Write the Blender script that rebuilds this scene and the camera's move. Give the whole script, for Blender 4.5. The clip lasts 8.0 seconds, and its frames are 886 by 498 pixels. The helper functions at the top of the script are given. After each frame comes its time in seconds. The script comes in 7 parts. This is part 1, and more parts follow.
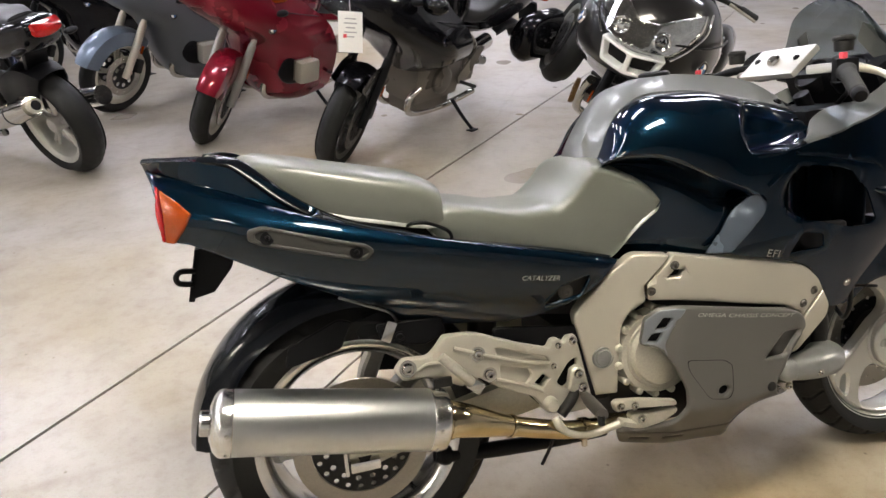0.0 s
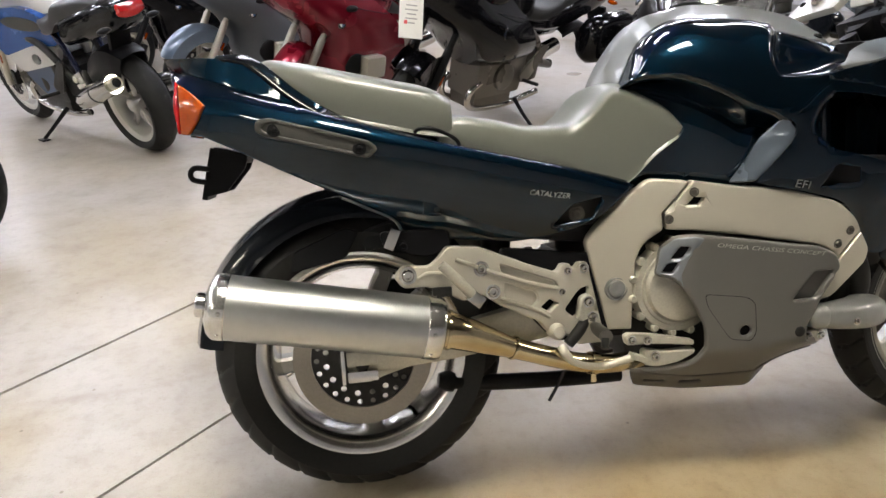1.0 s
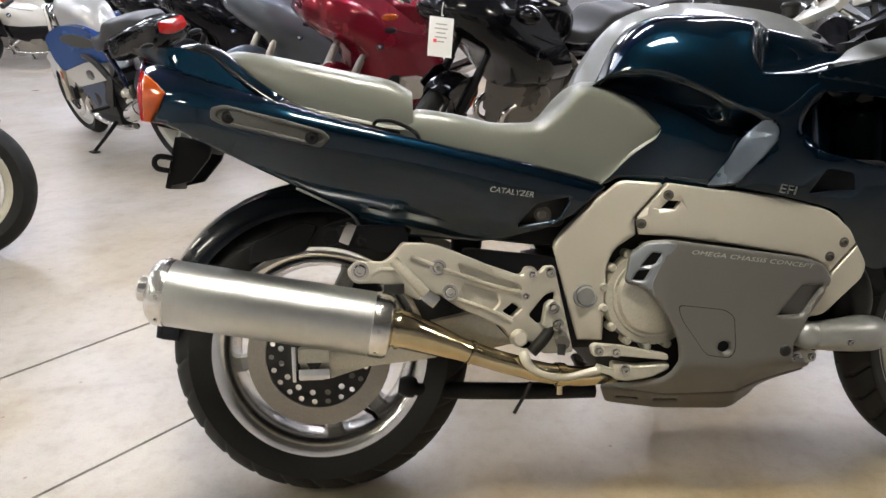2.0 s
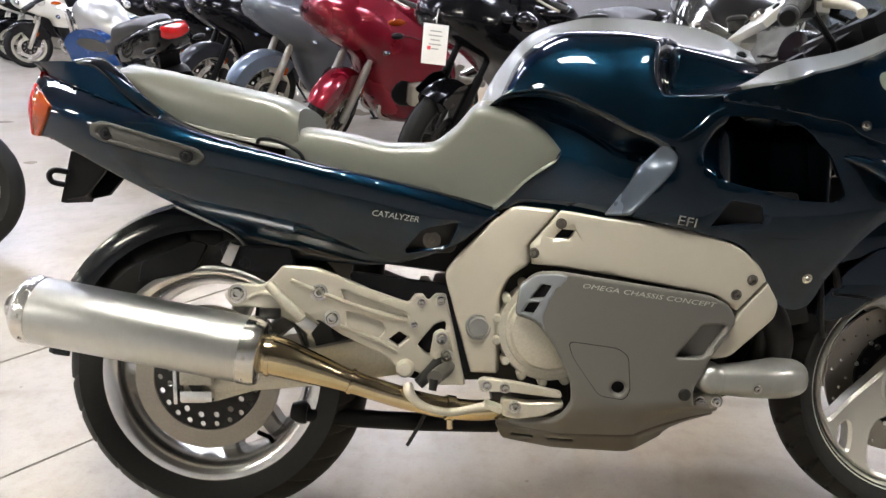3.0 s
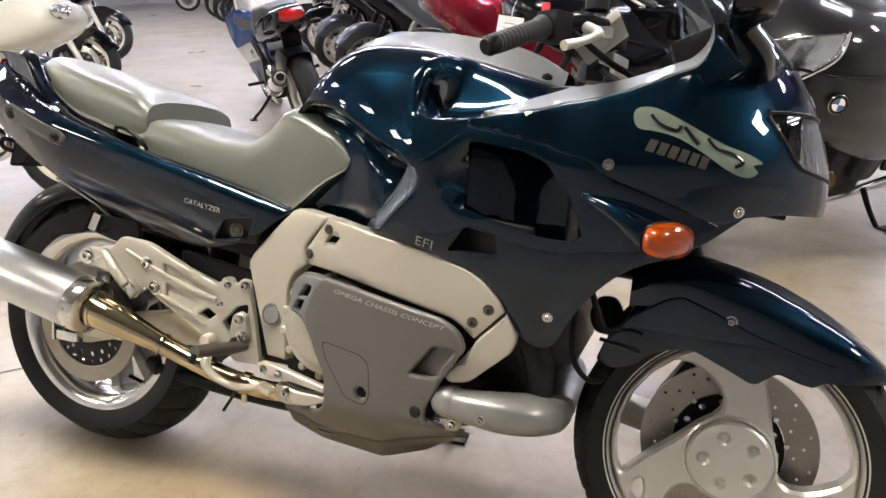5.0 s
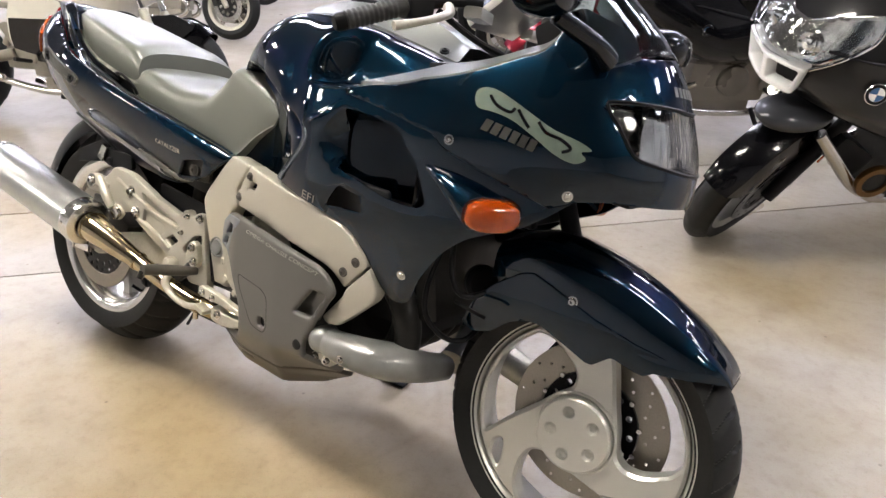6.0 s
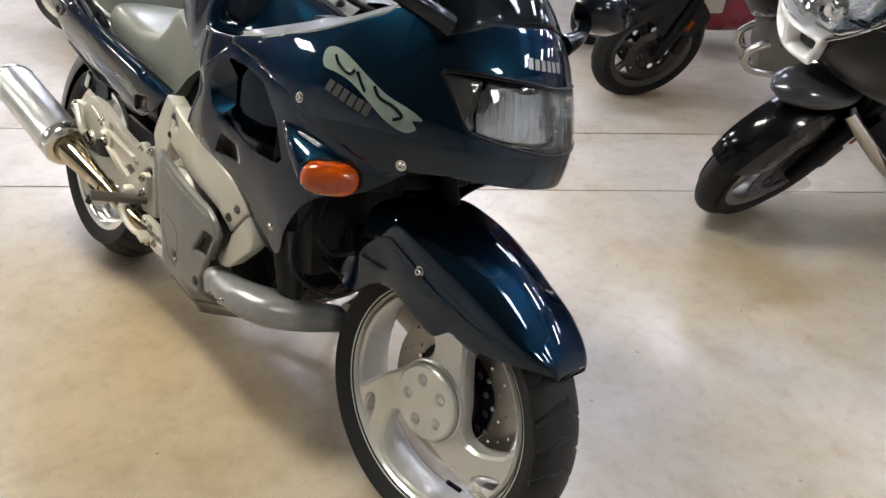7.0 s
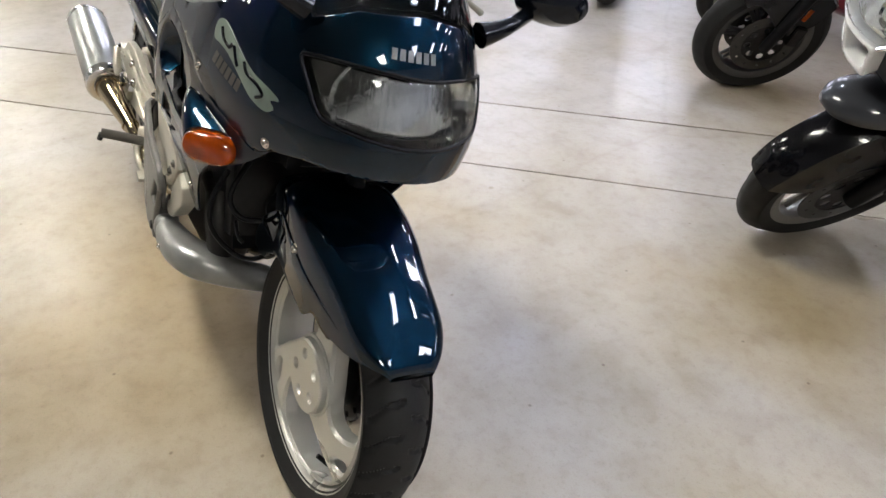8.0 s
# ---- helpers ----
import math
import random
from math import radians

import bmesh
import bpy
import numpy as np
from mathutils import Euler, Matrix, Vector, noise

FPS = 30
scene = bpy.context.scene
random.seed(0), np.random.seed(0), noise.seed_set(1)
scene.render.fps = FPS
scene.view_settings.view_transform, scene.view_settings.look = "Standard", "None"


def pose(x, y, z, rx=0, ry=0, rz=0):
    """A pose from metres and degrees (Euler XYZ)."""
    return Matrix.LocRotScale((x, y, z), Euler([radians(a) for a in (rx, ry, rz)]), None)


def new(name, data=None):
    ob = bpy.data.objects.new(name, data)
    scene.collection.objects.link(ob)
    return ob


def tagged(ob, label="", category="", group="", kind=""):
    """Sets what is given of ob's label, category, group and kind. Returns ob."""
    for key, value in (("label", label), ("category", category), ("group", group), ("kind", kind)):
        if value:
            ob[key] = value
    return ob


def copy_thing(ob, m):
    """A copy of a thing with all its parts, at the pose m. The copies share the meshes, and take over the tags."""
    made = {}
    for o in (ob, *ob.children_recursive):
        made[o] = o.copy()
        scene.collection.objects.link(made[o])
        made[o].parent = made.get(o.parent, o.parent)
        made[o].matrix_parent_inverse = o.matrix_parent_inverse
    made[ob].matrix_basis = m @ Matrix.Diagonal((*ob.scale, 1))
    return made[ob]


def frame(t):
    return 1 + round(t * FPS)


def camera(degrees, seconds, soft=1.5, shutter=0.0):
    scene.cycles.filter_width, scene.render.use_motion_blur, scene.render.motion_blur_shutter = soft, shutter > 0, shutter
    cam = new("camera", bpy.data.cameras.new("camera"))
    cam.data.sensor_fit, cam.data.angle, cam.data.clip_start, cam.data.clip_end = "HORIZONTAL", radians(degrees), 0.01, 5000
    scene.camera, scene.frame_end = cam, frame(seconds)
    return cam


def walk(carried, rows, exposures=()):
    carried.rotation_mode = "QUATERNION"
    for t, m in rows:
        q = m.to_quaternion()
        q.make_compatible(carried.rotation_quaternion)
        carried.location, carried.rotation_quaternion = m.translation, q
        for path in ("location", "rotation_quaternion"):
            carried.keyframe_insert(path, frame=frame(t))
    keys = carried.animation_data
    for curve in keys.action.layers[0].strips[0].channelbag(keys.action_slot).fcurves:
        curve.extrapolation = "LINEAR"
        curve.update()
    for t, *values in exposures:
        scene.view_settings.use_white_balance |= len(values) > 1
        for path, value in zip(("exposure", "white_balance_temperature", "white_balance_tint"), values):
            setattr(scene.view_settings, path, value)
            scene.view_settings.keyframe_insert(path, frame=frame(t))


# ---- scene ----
cam = camera(64.9, 8.0)
METRES = 3.2868
START = (-0.1787, -1.2473, 1.4069, -26.811, 0.762, -18.293)
ROWS = [
    (0.0, 0.0, 0.0, 0.0, 0.0, 0.0, -0.0),
    (0.5, 0.0179, 0.0121, -0.0291, 3.58, -0.21, -2.02),
    (1.0, 0.0458, 0.0078, -0.0764, 6.15, 2.65, -3.16),
    (1.5, 0.0725, 0.0242, -0.0997, 8.88, 4.8, -4.51),
    (3.0, 0.1981, 0.0729, -0.065, 15.14, 4.6, -7.71),
    (3.5, 0.2503, 0.0988, -0.047, 18.15, 3.26, -9.1),
    (4.0, 0.3254, 0.1033, -0.0286, 22.29, 2.01, -10.86),
    (5.5, 0.4948, 0.1843, 0.0199, 39.03, -3.74, -18.48),
    (6.0, 0.5702, 0.2194, 0.0549, 46.02, -8.5, -20.91),
    (6.5, 0.6066, 0.2724, 0.0886, 50.36, -11.27, -22.34),
    (7.0, 0.6473, 0.3248, 0.1234, 57.82, -18.04, -24.36),
    (7.5, 0.6883, 0.378, 0.164, 67.74, -24.6, -26.07),
    (8.0, 0.6897, 0.4489, 0.2003, 74.4, -28.45, -27.09),
]
walk(cam, [(t, pose(*START) @ pose(METRES * x, METRES * y, METRES * z, 90 + pitch, roll, yaw)) for t, x, y, z, yaw, pitch, roll in ROWS],
     exposures=((0.0, -0.10, 6820, 11), (1.5, -0.11, 6720, 9), (3.0, 0.16, 6530, 10), (3.5, 0.24, 6500, 10), (4.0, 0.27, 6600, 11), (5.5, 0.19, 6700, 14), (6.5, 0.16, 6450, 12), (7.5, -0.11, 6380, 10), (8.0, -0.18, 6380, 10)))

# ---- light: a large showroom hall lit by rows of ceiling troffers ----
CEILING = 3.7
world = bpy.data.worlds.new("hall_air")
scene.world = world
world.use_nodes = True
world.node_tree.nodes["Background"].inputs[0].default_value = (0.75, 0.8, 0.9, 1)
world.node_tree.nodes["Background"].inputs[1].default_value = 0.02
LAMP_ROWS_Y = (2.4, 5.5, 8.6, 11.7)
LAMP_ROWS_X = (-10.75, -8.02, -5.3, -2.57, 0.15, 2.87, 5.6)
NEAR_LAMPS = ((-5.3, -0.7), (0.15, -0.7), (5.6, -0.7), (-4.45, -3.8), (-10.75, -0.7), (-9.9, -3.8))
LAMP_POWER = 36.0

# ---- building helpers ----
from mathutils import geometry

V = Vector


def curve(xs, ys):
    """A smooth curve through knots, as a function."""
    xs, ys = np.array(xs, float), np.array(ys, float)
    d = np.diff(ys) / np.diff(xs)
    m = np.concatenate(([d[0]], np.where(d[1:] * d[:-1] > 0, (d[1:] + d[:-1]) / 2, 0), [d[-1]]))

    def f(x):
        x = np.clip(x, xs[0], xs[-1])
        i = np.clip(np.searchsorted(xs, x) - 1, 0, len(xs) - 2)
        h = xs[i + 1] - xs[i]
        t = (x - xs[i]) / h
        return (2 * t**3 - 3 * t**2 + 1) * ys[i] + (t**3 - 2 * t**2 + t) * h * m[i] + (3 * t**2 - 2 * t**3) * ys[i + 1] + (t**3 - t**2) * h * m[i + 1]
    return f


def spline(pts, n=6, closed=False):
    """Catmull-Rom through points of any dimension."""
    p = [np.array(q, float) for q in pts]
    out, k = [], len(p)
    for i in range(k if closed else k - 1):
        a, b, c, d = (p[(i + j) % k] if closed else p[min(max(i + j, 0), k - 1)] for j in (-1, 0, 1, 2))
        for s in range(n):
            t = s / n
            out.append(0.5 * (2 * b + (c - a) * t + (2 * a - 5 * b + 4 * c - d) * t**2 + (3 * b - a - 3 * c + d) * t**3))
    if not closed:
        out.append(p[-1])
    return out


def fillet(pts, r, n=4):
    """A closed 2D outline with rounded corners."""
    p, out = [np.array(q[:2], float) for q in pts], []
    rs = [q[2] if len(q) > 2 else r for q in pts]
    for i, b in enumerate(p):
        a, c = p[i - 1], p[(i + 1) % len(p)]
        u, w = a - b, c - b
        lu, lw = np.linalg.norm(u), np.linalg.norm(w)
        e = min(rs[i], 0.45 * lu, 0.45 * lw)
        s, f = b + u / lu * e, b + w / lw * e
        for j in range(n + 1):
            t = j / n
            out.append((1 - t) ** 2 * s + 2 * t * (1 - t) * b + t**2 * f)
    return out


def circle2(x, z, r, n=20, rz=None):
    return [np.array((x + r * math.cos(a), z + (rz or r) * math.sin(a))) for a in np.linspace(0, 2 * math.pi, n, endpoint=False)]


def resample(loop, step):
    out, k = [], len(loop)
    for i in range(k):
        a, b = loop[i], loop[(i + 1) % k]
        m = max(1, int(np.linalg.norm(b - a) / step + 0.5))
        out += [a + (b - a) * j / m for j in range(m)]
    return out


def inside(q, loop):
    """Which points q lie in the closed outline."""
    l = np.array(loop)
    x, y = q[:, 0], q[:, 1]
    res = np.zeros(len(q), bool)
    for (ax, ay), (bx, by) in zip(l, np.roll(l, -1, 0)):
        if ay != by:
            res ^= ((ay > y) != (by > y)) & (x < (bx - ax) * (y - ay) / (by - ay) + ax)
    return res


def edge_distance(q, loops):
    d = np.full(len(q), 9.0)
    for loop in loops:
        l = np.array(loop)
        for a, b in zip(l, np.roll(l, -1, 0)):
            e = b - a
            t = np.clip(((q - a) @ e) / max(e @ e, 1e-12), 0, 1)
            d = np.minimum(d, np.linalg.norm(q - a - t[:, None] * e, axis=1))
    return d


def fill2d(outer, holes=(), step=0.012, rings=()):
    """Points and anticlockwise triangles that fill an outline."""
    loops = [resample([np.array(p[:2], float) for p in l], step * 1.2) for l in (outer, *holes)]
    pts, edges = [], []
    for l in loops:
        k = len(pts)
        pts += l
        edges += [(k + i, k + (i + 1) % len(l)) for i in range(len(l))]
    lo, hi = np.min(loops[0], 0), np.max(loops[0], 0)
    gx, gz = np.meshgrid(np.arange(lo[0], hi[0], step), np.arange(lo[1], hi[1], step))
    gx = gx + (np.arange(gx.shape[0]) % 2)[:, None] * step / 2
    g = np.stack((gx.ravel(), gz.ravel()), 1)
    ok = inside(g, loops[0])
    for h in loops[1:]:
        ok &= ~inside(g, h)
    g = g[ok]
    inset = []
    for d in rings:
        for l in loops:
            a = np.array(l)
            t = np.roll(a, -1, 0) - np.roll(a, 1, 0)
            t /= np.maximum(np.linalg.norm(t, axis=1), 1e-9)[:, None]
            for s in (-d, d):
                p = a + np.stack((-t[:, 1], t[:, 0]), 1) * s
                keep = inside(p, loops[0])
                for h in loops[1:]:
                    keep &= ~inside(p, h)
                p = p[keep]
                if len(p):
                    inset.append(p[edge_distance(p, loops) > 0.95 * d])
    g = g[edge_distance(g, loops) > max(0.55 * step, (max(rings) if rings else 0) + 0.35 * step)]
    g = np.concatenate((g, *inset))
    vs, _, fs, *_ = geometry.delaunay_2d_cdt([V(p) for p in (*pts, *g)], edges, [], 0, 1e-7)
    q = np.array([tuple(v) for v in vs])
    f = np.array([t for t in fs if len(t) == 3])
    c = q[f].mean(1)
    ok = inside(c, loops[0])
    for h in loops[1:]:
        ok &= ~inside(c, h)
    f = f[ok]
    area = np.cross(q[f[:, 1]] - q[f[:, 0]], q[f[:, 2]] - q[f[:, 0]])
    f[area < 0] = f[area < 0][:, ::-1]
    return q, f[np.abs(area) > 1e-12], edge_distance(q, loops)


def rim_edges(faces):
    seen = {}
    for f in faces:
        for i in range(len(f)):
            a, b = int(f[i]), int(f[(i + 1) % len(f)])
            seen[(a, b)] = 1
    return [e for e in seen if (e[1], e[0]) not in seen]


def from_lists(vs, fs, bm=None):
    bm = bm or bmesh.new()
    made = [bm.verts.new(tuple(v)) for v in vs]
    for f in fs:
        try:
            bm.faces.new([made[int(i)] for i in f])
        except ValueError:
            pass
    return bm


def panel(outer, surface, step=0.013, thick=0.004, roll=0.008, holes=(), flip=False, lift=0.0, bm=None):
    """A sheet on a surface (a, z) -> (x, y, z) with rolled edges and thickness; flip: its mirror image."""
    q, f, d = fill2d(outer, holes, step, (roll * 0.22, roll * 0.55, roll) if roll >= 0.002 else ())
    e = 1e-3
    pos = np.array([surface(a, z) for a, z in q])
    da = np.array([surface(a + e, z) for a, z in q]) - pos
    dz = np.array([surface(a, z + e) for a, z in q]) - pos
    n = np.cross(da, dz)
    n /= np.maximum(np.linalg.norm(n, axis=1), 1e-12)[:, None]
    t = np.clip(d / roll, 0, 1)
    out = pos + n * (lift - roll * (1 - np.sqrt(1 - (1 - t) ** 2)))[:, None]
    vs = np.concatenate((out, out - n * thick))
    k = len(q)
    fs = [tuple(t) for t in f] + [tuple(k + t[::-1]) for t in f] + [(a, a + k, b + k, b) for a, b in ((e[0], e[1]) for e in rim_edges(f))]
    if flip:
        vs = vs * (1, -1, 1)
        fs = [t[::-1] for t in fs]
    return from_lists(vs, fs, bm)


def plate(outer, y0, y1, holes=(), bevel=0.003, step=0.03, bm=None, flip=False):
    """A flat plate in the xz plane from y0 (outer, smaller) to y1 with bevelled edges on the outer face."""
    q, f, d = fill2d(outer, holes, step)
    edge = rim_edges(f)
    k = len(q)
    nrm = np.zeros((k, 2))
    for a, b in edge:
        t = q[b] - q[a]
        m = np.array((t[1], -t[0])) / max(np.linalg.norm(t), 1e-9)
        nrm[a] += m
        nrm[b] += m
    ln = np.linalg.norm(nrm, axis=1)
    nrm[ln > 0] /= ln[ln > 0][:, None]
    top = q - nrm * bevel
    vs = np.concatenate((np.c_[top[:, 0], np.full(k, y0), top[:, 1]], np.c_[q[:, 0], np.full(k, y0 + bevel), q[:, 1]], np.c_[q[:, 0], np.full(k, y1), q[:, 1]]))
    fs = [tuple(t) for t in f] + [tuple(2 * k + t[::-1]) for t in f]
    fs += [(a, a + k, b + k, b) for a, b in edge] + [(a + k, a + 2 * k, b + 2 * k, b + k) for a, b in edge]
    if flip:
        vs = vs * (1, -1, 1)
        fs = [t[::-1] for t in fs]
    return from_lists(vs, fs, bm)


def skin(rings, closed=True, caps=True, bm=None, flip=False):
    """Quads between rings of equal length."""
    bm = bm or bmesh.new()
    vs = [[bm.verts.new(tuple(p)) for p in r] for r in rings]
    k = len(rings[0])
    for a, b in zip(vs, vs[1:]):
        for i in range(k if closed else k - 1):
            j = (i + 1) % k
            try:
                bm.faces.new((a[i], a[j], b[j], b[i]))
            except ValueError:
                pass
    if caps and closed:
        bm.faces.new(vs[0][::-1])
        bm.faces.new(vs[-1])
    bmesh.ops.recalc_face_normals(bm, faces=bm.faces)
    return bm


def tube(pts, r, n=10, smooth=5, bm=None, caps=True):
    """A round tube along points; r is one radius or one for each point."""
    rs = list(r) if isinstance(r, (list, tuple)) else [r] * len(pts)
    path = spline([(*p, s) for p, s in zip(pts, rs)], smooth) if len(pts) > 2 else [np.array((*p, s), float) for p, s in zip(pts, rs)]
    rings, up = [], None
    for i, p in enumerate(path):
        t = V(path[min(i + 1, len(path) - 1)][:3]) - V(path[max(i - 1, 0)][:3])
        t.normalize()
        up = up or (V((0, 0, 1)) if abs(t.z) < 0.9 else V((1, 0, 0)))
        side = t.cross(up).normalized()
        up = side.cross(t).normalized()
        rings.append([V(p[:3]) + (side * math.cos(a) + up * math.sin(a)) * p[3] for a in np.linspace(0, 2 * math.pi, n, endpoint=False)])
    return skin(rings, bm=bm, caps=caps)


def lathe(profile, centre, axis=(0, -1, 0), n=48, closed=False, bm=None, shape=None):
    """Turns (radius, height along axis) round an axis; closed: the profile is a loop. shape(angle, r, h) may move a radius."""
    bm = bm or bmesh.new()
    c, w = V(centre), V(axis).normalized()
    u = (V((0, 0, 1)) if abs(w.z) < 0.9 else V((1, 0, 0))).cross(w).normalized()
    v = w.cross(u)
    rows = []
    for i in range(n):
        a = 2 * math.pi * i / n
        d = u * math.cos(a) + v * math.sin(a)
        rows.append([bm.verts.new(c + d * ((shape(a, r, h) if shape else r)) + w * h) for r, h in profile])
    k = len(profile)
    for i in range(n):
        a, b = rows[i], rows[(i + 1) % n]
        for j in range(k if closed else k - 1):
            bm.faces.new((a[j], b[j], b[(j + 1) % k], a[(j + 1) % k]))
    bmesh.ops.remove_doubles(bm, verts=bm.verts, dist=1e-6)
    bmesh.ops.recalc_face_normals(bm, faces=bm.faces)
    return bm


def cyl(p0, p1, r, n=20, bevel=0.15, bm=None):
    """A solid round bar with softened ends."""
    a, b = V(p0), V(p1)
    h, e = (b - a).length, r * bevel
    return lathe([(0, 0), (r - e, 0), (r, e), (r, h - e), (r - e, h), (0, h)], a, b - a, n, bm=bm)


def block(size, centre, bevel=0.004, turn=None, bm=None):
    """A box with bevelled edges."""
    b = bmesh.new()
    bmesh.ops.create_cube(b, size=1)
    bmesh.ops.scale(b, vec=size, verts=b.verts)
    if bevel:
        bmesh.ops.bevel(b, geom=b.edges, offset=bevel, segments=2, profile=0.7, affect="EDGES")
    bmesh.ops.transform(b, matrix=Matrix.Translation(centre) @ (turn or Matrix()), verts=b.verts)
    if bm is None:
        return b
    return join(bm, b)


def join(bm, other, m=None):
    """Adds another bmesh to bm."""
    me = bpy.data.meshes.new("joined")
    other.to_mesh(me)
    other.free()
    if m:
        me.transform(m)
    bm.from_mesh(me)
    bpy.data.meshes.remove(me)
    return bm


def bolt_shape(c, r=0.009, h=0.005, axis=(0, -1, 0)):
    """A round-headed socket bolt on a washer."""
    return lathe([(0, h * 0.35), (r * 0.42, h * 0.35), (r * 0.45, h), (r * 0.8, h * 0.95), (r, h * 0.5), (r, 0.0006), (r * 1.45, 0.0006), (r * 1.45, -0.003), (0, -0.003)], c, axis, 18)


def outward(surface, a, z, s):
    """The outward normal of the right-hand skin (a, z) -> place, mirrored for the other side where s is 1."""
    d = 0.003
    u = V(surface(a + d, z)) - V(surface(a - d, z))
    n = u.cross(V(surface(a, z + d)) - V(surface(a, z - d))).normalized()
    return V((n.x, -s * n.y, n.z))


def writing(text, size, surface, origin, slope=0.0, shear=0.0, width=1.0, lift=0.0012, bm=None):
    """Letters laid on a surface (a, z), starting at origin."""
    cu = bpy.data.curves.new("letters", "FONT")
    cu.body, cu.size, cu.shear, cu.resolution_u = text, size, shear, 2
    ob = bpy.data.objects.new("letters", cu)
    me = ob.to_mesh()
    bm2 = bmesh.new()
    bm2.from_mesh(me)
    ob.to_mesh_clear()
    bpy.data.objects.remove(ob)
    c, s = math.cos(slope), math.sin(slope)
    e = 1e-3
    for v in bm2.verts:
        x, y = v.co.x * width, v.co.y
        a, z = origin[0] + x * c - y * s, origin[1] + x * s + y * c
        p = np.array(surface(a, z))
        n = np.cross(np.array(surface(a + e, z)) - p, np.array(surface(a, z + e)) - p)
        v.co = p + n / np.linalg.norm(n) * lift
    return bm2 if bm is None else join(bm, bm2)


def finish(ob, mat, angle=38):
    me = ob.data
    me.materials.append(mat)
    me.shade_smooth()
    me.set_sharp_from_angle(angle=radians(angle))
    return ob


def part(name, bm, mat, parent, label="", angle=38):
    """A mesh of its own under a thing or a part."""
    me = bpy.data.meshes.new(name)
    bm.to_mesh(me)
    bm.free()
    ob = finish(new(name, me), mat, angle)
    ob.parent = parent
    return tagged(ob, label) if label else ob


def thing(name, label, category, m=None, group="", kind=""):
    """The Empty at a thing's base."""
    ob = new(name)
    ob.empty_display_size = 0.1
    if m:
        ob.matrix_basis = m
    return tagged(ob, label, category, group, kind)


def solid(name, bm, mat, label, category="", kind="", m=None, angle=38):
    """A top-level thing of one mesh."""
    me = bpy.data.meshes.new(name)
    bm.to_mesh(me)
    bm.free()
    ob = finish(new(name, me), mat, angle)
    if m:
        ob.matrix_basis = m
    return tagged(ob, label, category, "", kind)

# ---- materials ----
def material(name, base, rough=0.5, metal=0.0, coat=0.0, vary=0.12, grain=60.0, bump=0.0, bump_scale=400.0, rough_vary=0.08, transmission=0.0, ior=1.5, flakes=0.0, sheen=0.0, blotch=3.0, spec=0.5, coat_ior=1.5):
    """A surface whose colour and roughness change at two scales, with fine relief."""
    m = bpy.data.materials.new(name)
    m.use_nodes = True
    nt = m.node_tree
    bs = nt.nodes["Principled BSDF"]
    link = nt.links.new
    tc = nt.nodes.new("ShaderNodeTexCoord")

    def noise_at(scale, detail=4.0):
        n = nt.nodes.new("ShaderNodeTexNoise")
        n.inputs["Scale"].default_value, n.inputs["Detail"].default_value = scale, detail
        link(tc.outputs["Object"], n.inputs["Vector"])
        return n.outputs["Fac"]
    fine, broad = noise_at(grain), noise_at(blotch)
    add = nt.nodes.new("ShaderNodeMath")
    add.operation = "ADD"
    link(fine, add.inputs[0])
    link(broad, add.inputs[1])
    ramp = nt.nodes.new("ShaderNodeMapRange")
    ramp.inputs["From Min"].default_value, ramp.inputs["From Max"].default_value = 0.6, 1.4
    ramp.inputs["To Min"].default_value, ramp.inputs["To Max"].default_value = 1 - vary, 1 + vary
    link(add.outputs[0], ramp.inputs["Value"])
    mul = nt.nodes.new("ShaderNodeVectorMath")
    mul.operation = "SCALE"
    mul.inputs[0].default_value = base
    link(ramp.outputs[0], mul.inputs["Scale"])
    link(mul.outputs[0], bs.inputs["Base Color"])
    rr = nt.nodes.new("ShaderNodeMapRange")
    rr.inputs["From Min"].default_value, rr.inputs["From Max"].default_value = 0.3, 0.7
    rr.inputs["To Min"].default_value, rr.inputs["To Max"].default_value = max(rough - rough_vary, 0.01), min(rough + rough_vary, 1)
    link(broad, rr.inputs["Value"])
    link(rr.outputs[0], bs.inputs["Roughness"])
    bs.inputs["Metallic"].default_value = metal
    bs.inputs["Coat Weight"].default_value = coat
    bs.inputs["Coat Roughness"].default_value = 0.03
    bs.inputs["Transmission Weight"].default_value = transmission
    bs.inputs["IOR"].default_value = ior
    bs.inputs["Sheen Weight"].default_value = sheen
    bs.inputs["Specular IOR Level"].default_value = spec
    bs.inputs["Coat IOR"].default_value = coat_ior
    if bump or flakes:
        b = nt.nodes.new("ShaderNodeBump")
        b.inputs["Strength"].default_value = bump or flakes
        b.inputs["Distance"].default_value = 0.001
        link(noise_at(bump_scale, 3.0), b.inputs["Height"])
        link(b.outputs[0], bs.inputs["Normal"])
    return m


